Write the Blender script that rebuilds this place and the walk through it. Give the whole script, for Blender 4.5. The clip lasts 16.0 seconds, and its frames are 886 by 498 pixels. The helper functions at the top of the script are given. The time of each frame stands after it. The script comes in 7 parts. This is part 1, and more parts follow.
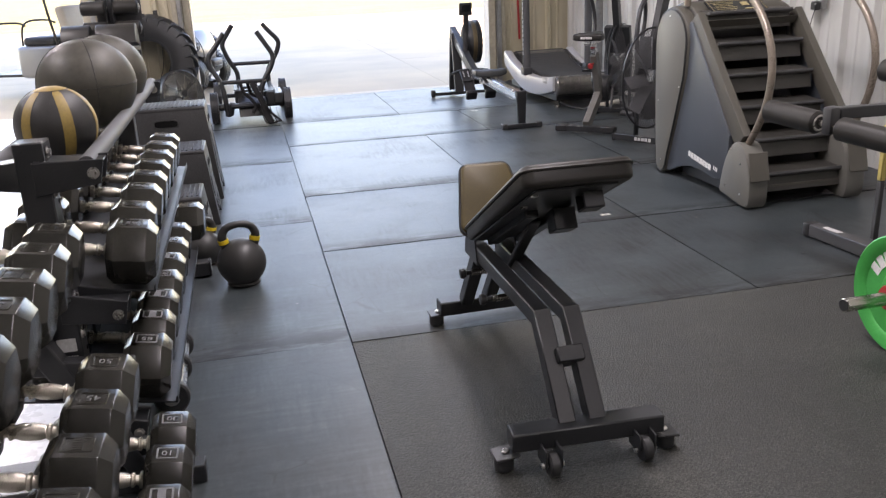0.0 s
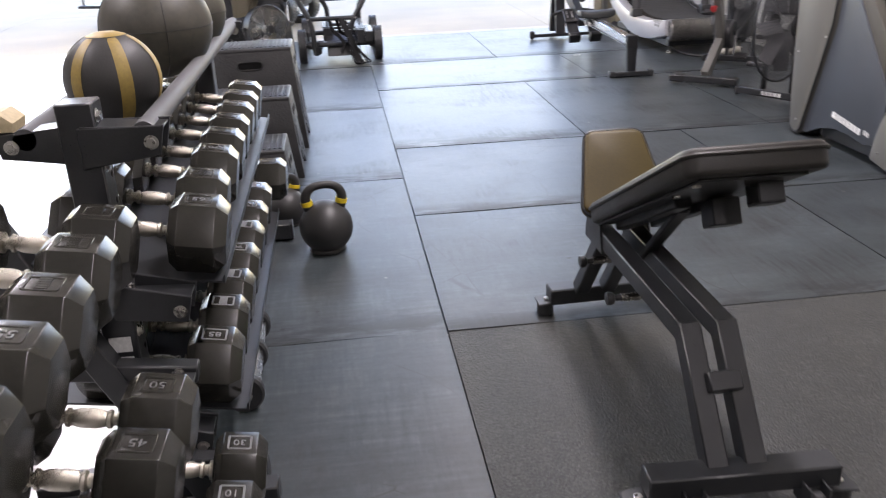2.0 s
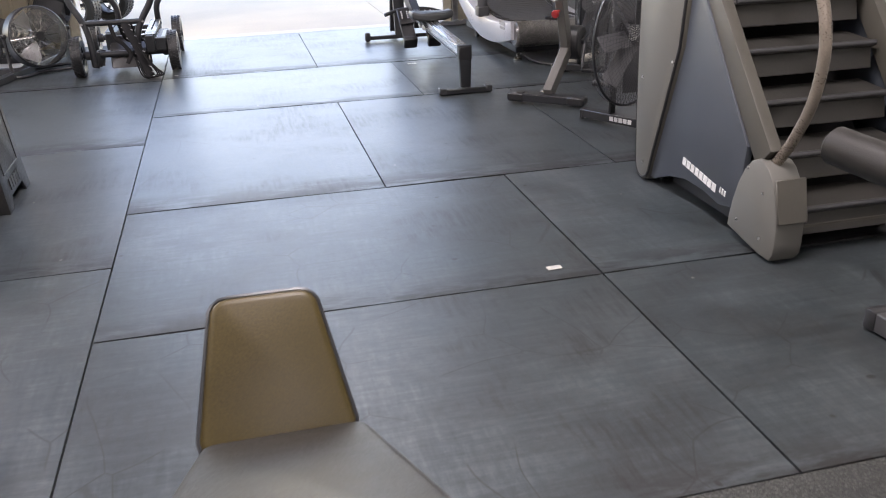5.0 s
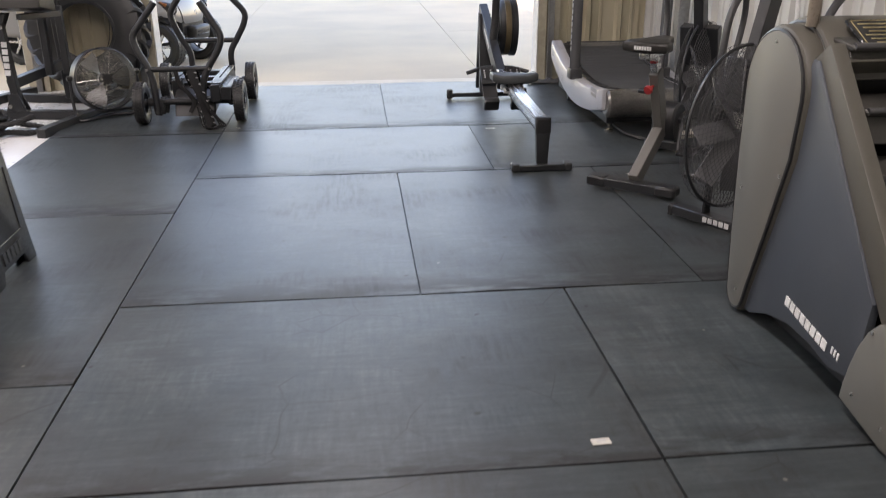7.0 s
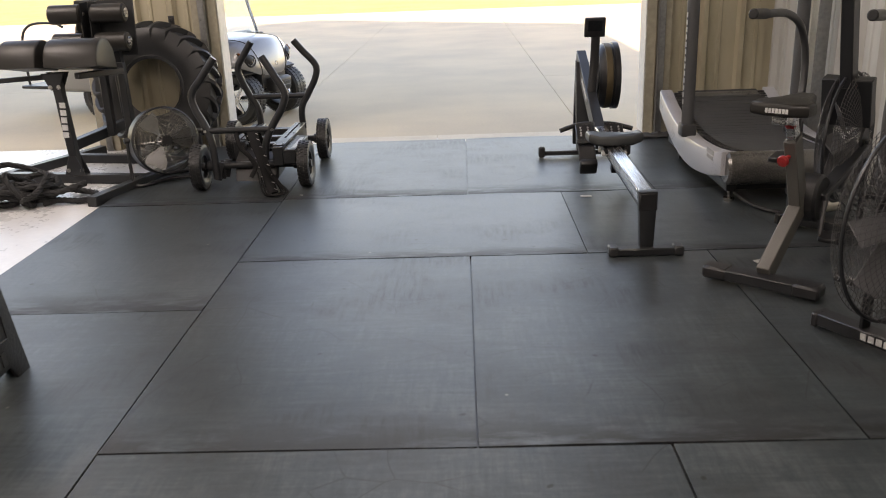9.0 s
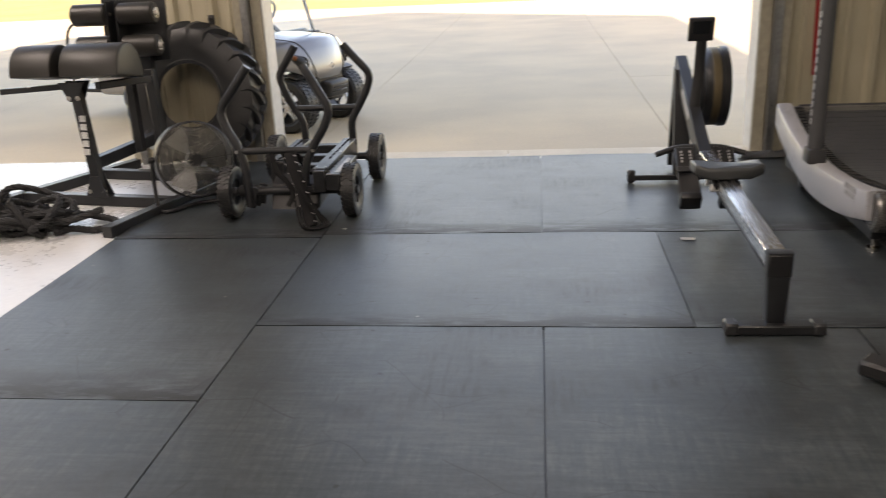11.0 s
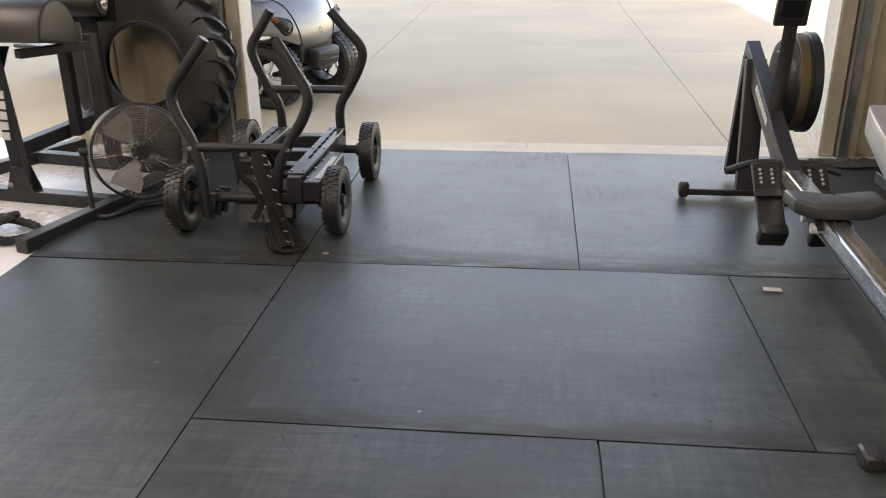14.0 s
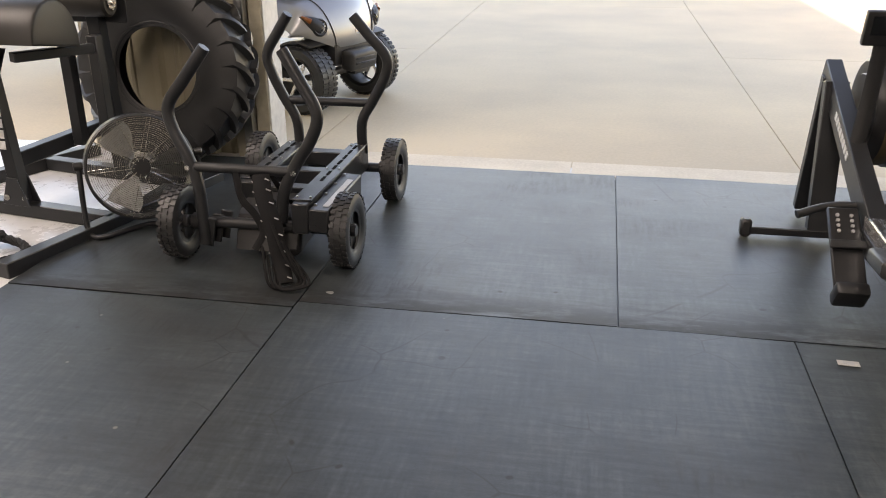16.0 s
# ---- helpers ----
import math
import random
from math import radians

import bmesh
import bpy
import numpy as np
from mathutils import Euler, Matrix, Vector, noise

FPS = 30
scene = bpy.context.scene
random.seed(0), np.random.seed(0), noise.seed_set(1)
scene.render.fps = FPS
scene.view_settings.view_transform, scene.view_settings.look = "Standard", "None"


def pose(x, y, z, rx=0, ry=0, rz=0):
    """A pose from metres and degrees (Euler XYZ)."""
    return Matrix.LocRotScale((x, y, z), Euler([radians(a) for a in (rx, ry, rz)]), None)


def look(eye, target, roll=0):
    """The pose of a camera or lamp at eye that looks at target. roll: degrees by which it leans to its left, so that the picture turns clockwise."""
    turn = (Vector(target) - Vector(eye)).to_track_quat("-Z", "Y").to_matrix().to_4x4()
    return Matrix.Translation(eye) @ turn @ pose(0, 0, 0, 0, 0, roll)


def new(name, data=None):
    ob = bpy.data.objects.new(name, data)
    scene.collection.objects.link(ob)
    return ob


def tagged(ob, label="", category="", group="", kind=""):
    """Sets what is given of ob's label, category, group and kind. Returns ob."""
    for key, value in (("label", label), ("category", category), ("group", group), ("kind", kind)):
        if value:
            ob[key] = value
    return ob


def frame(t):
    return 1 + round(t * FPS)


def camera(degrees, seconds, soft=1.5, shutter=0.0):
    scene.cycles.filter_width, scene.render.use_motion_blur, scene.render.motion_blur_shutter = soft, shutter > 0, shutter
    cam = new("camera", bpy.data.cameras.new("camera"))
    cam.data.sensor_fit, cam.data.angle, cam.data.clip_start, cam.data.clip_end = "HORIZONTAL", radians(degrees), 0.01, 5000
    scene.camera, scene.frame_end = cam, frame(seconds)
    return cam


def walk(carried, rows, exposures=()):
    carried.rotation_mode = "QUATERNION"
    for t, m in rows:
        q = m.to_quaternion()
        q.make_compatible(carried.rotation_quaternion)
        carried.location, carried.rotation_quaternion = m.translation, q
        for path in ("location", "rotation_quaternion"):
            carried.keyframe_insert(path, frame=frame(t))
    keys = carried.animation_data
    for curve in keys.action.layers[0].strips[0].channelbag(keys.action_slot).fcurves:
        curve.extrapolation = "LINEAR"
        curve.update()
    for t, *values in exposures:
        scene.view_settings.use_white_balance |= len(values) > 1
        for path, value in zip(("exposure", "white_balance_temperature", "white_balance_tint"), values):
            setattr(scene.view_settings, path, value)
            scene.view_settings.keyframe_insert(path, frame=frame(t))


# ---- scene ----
cam = camera(55.4, 16.0, soft=1.0, shutter=0.4)
PATH = [
    (0, (0.044, 0.094, 1.416), (0.453, 1.948, 0.786), -2.6),
    (0.5, (0.036, 0.117, 1.401), (0.382, 1.959, 0.702), -2.7),
    (1, (-0.011, 0.242, 1.385), (0.289, 2.071, 0.635), -2.4),
    (1.5, (-0.049, 0.414, 1.406), (0.243, 2.239, 0.641), -2.3),
    (2, (0.037, 0.598, 1.395), (0.246, 2.438, 0.638), -2.3),
    (2.5, (0.183, 0.785, 1.394), (0.207, 2.64, 0.649), -2.8),
    (3, (0.254, 0.978, 1.383), (0.35, 2.817, 0.605), -2.6),
    (3.5, (0.392, 1.202, 1.38), (0.874, 2.968, 0.576), -1.9),
    (5.8, (1.124, 2.005, 1.41), (1.386, 3.821, 0.615), -1.3),
    (6, (1.156, 2.061, 1.419), (1.331, 3.891, 0.632), -1.4),
    (6.5, (1.228, 2.272, 1.439), (1.401, 4.11, 0.67), -0.8),
    (7, (1.324, 2.462, 1.457), (1.516, 4.315, 0.729), -0.2),
    (7.5, (1.503, 2.69, 1.461), (1.557, 4.577, 0.799), -2.4),
    (8, (1.544, 2.89, 1.447), (1.481, 4.78, 0.794), -3.2),
    (10.5, (1.54, 4.091, 1.473), (1.508, 5.989, 0.841), -0.5),
    (11, (1.548, 4.313, 1.459), (1.32, 6.188, 0.799), -2.7),
    (11.5, (1.561, 4.498, 1.46), (1.217, 6.349, 0.785), -3.9),
    (12, (1.477, 4.667, 1.463), (1.241, 6.525, 0.763), -2.1),
    (12.5, (1.38, 4.822, 1.486), (1.273, 6.694, 0.79), -0.8),
    (13, (1.376, 5.036, 1.463), (1.228, 6.902, 0.759), -1.1),
    (13.5, (1.411, 5.259, 1.457), (1.169, 7.111, 0.74), -1.9),
    (14, (1.347, 5.406, 1.437), (1.143, 7.246, 0.682), -0.6),
    (14.5, (1.246, 5.564, 1.45), (1.174, 7.414, 0.694), 1.5),
    (15, (1.246, 5.659, 1.441), (1.169, 7.51, 0.686), 1.4),
    (15.5, (1.36, 5.808, 1.458), (1.114, 7.643, 0.701), 0.7),
    (16, (1.425, 5.923, 1.447), (1.092, 7.739, 0.676), -0.1),
]
EXPOSURES = [(0.0, 2.73, 7300, 28), (1.5, 2.86, 7250, 28.5), (3.5, 3.13, 7300, 30), (6.0, 2.77, 7500, 27.5), (8.0, 2.26, 8200, 26), (10.5, 2.13, 8900, 26), (16.0, 2.43, 8900, 26.5)]
walk(cam, [(t, look(eye, target, roll)) for t, eye, target, roll in PATH], EXPOSURES)

# ---- world, sun, added fill lamps ----
SUN_ELEVATION = 19.0
world = bpy.data.worlds.new("sky")
scene.world = world
world.use_nodes = True
wn = world.node_tree.nodes
wn.clear()
sky = wn.new("ShaderNodeTexSky")
sky.sky_type = "NISHITA"
sky.sun_disc = False
sky.sun_elevation = radians(SUN_ELEVATION)
sky.sun_rotation = math.pi
sky_back = wn.new("ShaderNodeBackground")
sky_back.inputs["Strength"].default_value = 0.15
sky_out = wn.new("ShaderNodeOutputWorld")
world.node_tree.links.new(sky.outputs[0], sky_back.inputs[0])
world.node_tree.links.new(sky_back.outputs[0], sky_out.inputs[0])

sun_data = bpy.data.lights.new("sun", "SUN")
sun_data.energy, sun_data.angle, sun_data.color = 4.6, radians(0.5), (1.0, 0.9, 0.76)
sun = new("sun", sun_data)
sun.matrix_world = pose(0, 0, 12, 90 - SUN_ELEVATION, 0, 0)
scene.view_settings.exposure = 0.0


def fill_lamp(x, y, watts):
    """One unseen area lamp below the ceiling, added to brighten the room."""
    d = bpy.data.lights.new("fill_light", "AREA")
    d.shape, d.size, d.size_y, d.energy, d.color = "RECTANGLE", 0.3, 2.3, watts, (0.87, 0.94, 1.0)
    o = new("fill_light", d)
    o.matrix_world = pose(x, y, 3.93)
    return o


# added fill lamps; the watts brighten each area separately
FILL_SPOTS = [(-3.0, -1.5), (1.3, -1.5), (-3.0, 3.6), (1.3, 3.6), (-3.0, 8.2), (1.3, 8.2)]
for (lx, ly), watts in zip(FILL_SPOTS, (7, 15, 22, 31, 33, 10)):
    fill_lamp(lx, ly, watts)

# ---- mesh tools ----
def V(*a):
    return Vector(a)


def part(name, bm, material, parent=None, label="", smooth=38):
    """Link a bmesh as one mesh object, under a thing or a part when given."""
    me = bpy.data.meshes.new(name)
    lim = radians(smooth)
    bm.normal_update()
    for f in bm.faces:
        f.smooth = True
    for e in bm.edges:
        if len(e.link_faces) != 2 or e.calc_face_angle(3.0) > lim:
            e.smooth = False
    bm.to_mesh(me)
    bm.free()
    me.materials.append(material)
    ob = new(name, me)
    if parent is not None:
        ob.parent = parent
    if label:
        ob["label"] = label
    return ob


def thing(name, label, category, group="", at=None):
    """An empty at the base of a thing that is made of parts."""
    ob = new(name)
    ob.empty_display_size = 0.1
    if at is not None:
        ob.matrix_basis = at
    return tagged(ob, label, category, group)


def rebase(th, at):
    """Move a thing's origin to its base; its parts stay where they are."""
    d = Vector(at)
    th.location = d
    for o in th.children_recursive:
        if o.parent == th and o.matrix_basis != Matrix():
            o.location = o.location - d
        elif o.type == "MESH" and (o.parent == th or o.parent.matrix_basis == Matrix()) and o.matrix_basis == Matrix():
            o.data.transform(Matrix.Translation(-d))
        elif o.parent != th and o.parent.matrix_basis == Matrix():
            o.location = o.location - d
    return th


def add_box(bm, size, at=(0, 0, 0), rot=(0, 0, 0), bevel=0.004, seg=1):
    r = bmesh.ops.create_cube(bm, size=1.0)
    vs = r["verts"]
    bmesh.ops.scale(bm, vec=size, verts=vs)
    if bevel > 0:
        es = list({e for v in vs for e in v.link_edges})
        b = bmesh.ops.bevel(bm, geom=es, offset=min(bevel, min(size) * 0.45), segments=seg, profile=0.5, affect="EDGES")
        vs = list({v for f in b["faces"] for v in f.verts} | {v for v in vs if v.is_valid})
    bmesh.ops.transform(bm, matrix=pose(*at, *rot), verts=vs)
    return vs


def basis(p0, p1, up=(0, 0, 1)):
    """A frame at p0 whose z axis points to p1."""
    z = (Vector(p1) - Vector(p0)).normalized()
    u = Vector(up)
    if abs(z.dot(u)) > 0.97:
        u = V(0, 1, 0)
    x = u.cross(z).normalized()
    y = z.cross(x)
    m = Matrix((x, y, z)).transposed().to_4x4()
    m.translation = Vector(p0)
    return m


def add_bar(bm, p0, p1, w, h, bevel=0.004, up=(0, 0, 1)):
    """A square tube from p0 to p1, w across and h along its up side."""
    m = basis(p0, p1, up)
    n = (Vector(p1) - Vector(p0)).length
    vs = add_box(bm, (w, h, n), (0, 0, n / 2), bevel=bevel)
    bmesh.ops.transform(bm, matrix=m, verts=vs)
    return vs


def add_lathe(bm, profile, m=None, seg=24, close=True):
    """Turn (radius, height) pairs round the z axis of m."""
    m = m or Matrix()
    rings = []
    for r, h in profile:
        rings.append([bm.verts.new(m @ V(r * math.cos(2 * math.pi * i / seg), r * math.sin(2 * math.pi * i / seg), h)) for i in range(seg)])
    for a, b in zip(rings, rings[1:]):
        for i in range(seg):
            j = (i + 1) % seg
            bm.faces.new((a[i], a[j], b[j], b[i]))
    if close:
        if profile[0][0] > 1e-6:
            bm.faces.new(list(reversed(rings[0])))
        if profile[-1][0] > 1e-6:
            bm.faces.new(rings[-1])
    return rings


def add_cyl(bm, p0, p1, r, seg=16, r2=None, bevel=0.0):
    n = (Vector(p1) - Vector(p0)).length
    r2 = r if r2 is None else r2
    prof = [(r, 0), (r2, n)]
    if bevel:
        prof = [(r - bevel, 0), (r, bevel), (r2, n - bevel), (r2 - bevel, n)]
    add_lathe(bm, prof, basis(p0, p1), seg)


def smooth_path(pts, steps=6):
    """A rounded line through the points."""
    p = [Vector(q) for q in pts]
    if len(p) < 3:
        return p
    ext = [2 * p[0] - p[1]] + p + [2 * p[-1] - p[-2]]
    out = []
    for i in range(1, len(ext) - 2):
        a, b, c, d = ext[i - 1:i + 3]
        for k in range(steps):
            t = k / steps
            out.append(0.5 * ((2 * b) + (c - a) * t + (2 * a - 5 * b + 4 * c - d) * t * t + (3 * b - a - 3 * c + d) * t ** 3))
    out.append(p[-1])
    return out


def add_tube(bm, pts, r, seg=10, closed=False, flat=1.0):
    """A round tube along a line; r is one radius or one for each point."""
    n = len(pts)
    pts = [Vector(q) for q in pts]
    rr = r if isinstance(r, (list, tuple)) else [r] * n
    rings, nx = [], None
    for i, q in enumerate(pts):
        a = pts[(i - 1) % n] if closed or i > 0 else q
        b = pts[(i + 1) % n] if closed or i < n - 1 else q
        z = (b - a).normalized()
        if nx is None:
            u = V(0, 0, 1) if abs(z.z) < 0.9 else V(0, 1, 0)
            nx = u.cross(z).normalized()
        nx = (nx - z * nx.dot(z)).normalized()
        ny = z.cross(nx)
        rings.append([bm.verts.new(q + rr[i] * (math.cos(2 * math.pi * k / seg) * nx + flat * math.sin(2 * math.pi * k / seg) * ny)) for k in range(seg)])
    pairs = list(zip(rings, rings[1:])) + ([(rings[-1], rings[0])] if closed else [])
    for a, b in pairs:
        for k in range(seg):
            j = (k + 1) % seg
            bm.faces.new((a[k], a[j], b[j], b[k]))
    if not closed:
        bm.faces.new(list(reversed(rings[0])))
        bm.faces.new(rings[-1])


def add_prism(bm, poly, depth, m=None, bevel=0.0, seg=2):
    """A plate with the outline poly (x, y), depth thick along z of m."""
    m = m or Matrix()
    lo = [bm.verts.new((x, y, 0)) for x, y in poly]
    hi = [bm.verts.new((x, y, depth)) for x, y in poly]
    fs = [bm.faces.new(list(reversed(lo))), bm.faces.new(hi)]
    n = len(poly)
    for i in range(n):
        j = (i + 1) % n
        fs.append(bm.faces.new((lo[i], lo[j], hi[j], hi[i])))
    vs = lo + hi
    bmesh.ops.recalc_face_normals(bm, faces=fs)
    if bevel:
        es = [e for e in {e for f in fs[:2] for e in f.edges}]
        b = bmesh.ops.bevel(bm, geom=es, offset=bevel, segments=seg, profile=0.5, affect="EDGES", clamp_overlap=True)
        vs = list({v for f in b["faces"] for v in f.verts} | {v for v in vs if v.is_valid})
    bmesh.ops.transform(bm, matrix=m, verts=vs)


def add_ball(bm, at, r, u=24, v=14, squash=(1, 1, 1)):
    res = bmesh.ops.create_uvsphere(bm, u_segments=u, v_segments=v, radius=r)
    bmesh.ops.transform(bm, matrix=Matrix.Translation(at) @ Matrix.Diagonal((*squash, 1)), verts=res["verts"])
    return res["verts"]


def add_torus(bm, m, R, r, seg=36, ring=8):
    pts = [m @ V(R * math.cos(2 * math.pi * i / seg), R * math.sin(2 * math.pi * i / seg), 0) for i in range(seg)]
    add_tube(bm, pts, r, ring, closed=True)


def one(fn, *a, **k):
    """A bmesh that holds one shape."""
    bm = bmesh.new()
    fn(bm, *a, **k)
    return bm


def many(fn, rows):
    bm = bmesh.new()
    for a in rows:
        fn(bm, *a)
    return bm


def lettering(name, text, size, m, material, parent, depth=0.0012):
    """Readable characters as a thin raised mesh."""
    cu = bpy.data.curves.new("lettering", "FONT")
    cu.body, cu.size, cu.extrude, cu.align_x, cu.align_y = text, size, depth, "CENTER", "CENTER"
    tmp = bpy.data.objects.new("lettering", cu)
    scene.collection.objects.link(tmp)
    me = bpy.data.meshes.new_from_object(tmp.evaluated_get(bpy.context.evaluated_depsgraph_get()))
    bpy.data.objects.remove(tmp)
    me.materials.clear()
    me.materials.append(material)
    ob = new(name, me)
    ob.parent = parent
    ob.matrix_basis = m
    return ob


def mark_bars(bm, n, w, h, m, gap=0.25, depth=0.0015):
    """A word mark as n plain upright blocks."""
    step = w / n
    for i in range(n):
        vs = add_box(bm, (step * (1 - gap), h, depth), (-w / 2 + step * (i + 0.5), 0, 0), bevel=0)
        bmesh.ops.transform(bm, matrix=m, verts=vs)


# ---- materials ----
def ramp(nt, fac, stops):
    r = nt.nodes.new("ShaderNodeValToRGB")
    e = r.color_ramp.elements
    e[0].position, e[0].color = stops[0][0], (*stops[0][1], 1)
    e[1].position, e[1].color = stops[-1][0], (*stops[-1][1], 1)
    for p, c in stops[1:-1]:
        q = e.new(p)
        q.color = (*c, 1)
    nt.links.new(fac, r.inputs[0])
    return r.outputs[0]


def surface(name, base, dark=None, rough=0.5, metal=0.0, grain=60.0, stain=2.5, bump=0.15, rough_vary=0.12, spec=0.5, random_tint=0.0, coat=0.0, detail=0.002, stain_amt=0.5, stretch=(1, 1, 1)):
    """A painted, moulded or cast surface: two scales of variation in colour, gloss and relief."""
    mat = bpy.data.materials.new(name)
    mat.use_nodes = True
    nt = mat.node_tree
    N, L = nt.nodes, nt.links
    b = N["Principled BSDF"]
    tc = N.new("ShaderNodeTexCoord")
    mp = N.new("ShaderNodeMapping")
    mp.inputs["Scale"].default_value = stretch
    L.new(tc.outputs["Object"], mp.inputs[0])
    n1 = N.new("ShaderNodeTexNoise")
    n1.inputs["Scale"].default_value, n1.inputs["Detail"].default_value = stain, 6
    n2 = N.new("ShaderNodeTexNoise")
    n2.inputs["Scale"].default_value, n2.inputs["Detail"].default_value = grain, 3
    L.new(mp.outputs[0], n1.inputs["Vector"])
    L.new(mp.outputs[0], n2.inputs["Vector"])
    dark = dark or tuple(c * 0.72 for c in base)
    mix = N.new("ShaderNodeMath")
    mix.operation = "MULTIPLY_ADD"
    mix.inputs[1].default_value = stain_amt
    L.new(n1.outputs[0], mix.inputs[0])
    sc = N.new("ShaderNodeMath")
    sc.operation = "MULTIPLY"
    sc.inputs[1].default_value = 1 - stain_amt
    L.new(n2.outputs[0], sc.inputs[0])
    L.new(sc.outputs[0], mix.inputs[2])
    col = ramp(nt, mix.outputs[0], [(0.35, dark), (0.62, base)])
    if random_tint:
        oi = N.new("ShaderNodeObjectInfo")
        hs = N.new("ShaderNodeHueSaturation")
        mr = N.new("ShaderNodeMapRange")
        mr.inputs["To Min"].default_value, mr.inputs["To Max"].default_value = 1 - random_tint, 1 + random_tint
        L.new(oi.outputs["Random"], mr.inputs[0])
        L.new(mr.outputs[0], hs.inputs["Value"])
        L.new(col, hs.inputs["Color"])
        col = hs.outputs[0]
    L.new(col, b.inputs["Base Color"])
    rr = N.new("ShaderNodeMapRange")
    rr.inputs["From Min"].default_value, rr.inputs["From Max"].default_value = 0.3, 0.7
    rr.inputs["To Min"].default_value, rr.inputs["To Max"].default_value = max(0.03, rough - rough_vary), min(1, rough + rough_vary)
    L.new(mix.outputs[0], rr.inputs[0])
    L.new(rr.outputs[0], b.inputs["Roughness"])
    b.inputs["Metallic"].default_value = metal
    b.inputs["Specular IOR Level"].default_value = spec
    b.inputs["Coat Weight"].default_value = coat
    if bump:
        bp = N.new("ShaderNodeBump")
        bp.inputs["Strength"].default_value, bp.inputs["Distance"].default_value = bump, detail
        L.new(n2.outputs[0], bp.inputs["Height"])
        L.new(bp.outputs[0], b.inputs["Normal"])
    return mat


def glass(name, tint=(0.9, 0.95, 0.95)):
    mat = bpy.data.materials.new(name)
    mat.use_nodes = True
    b = mat.node_tree.nodes["Principled BSDF"]
    b.inputs["Base Color"].default_value = (*tint, 1)
    b.inputs["Transmission Weight"].default_value = 1.0
    b.inputs["Roughness"].default_value = 0.03
    b.inputs["IOR"].default_value = 1.45
    return mat


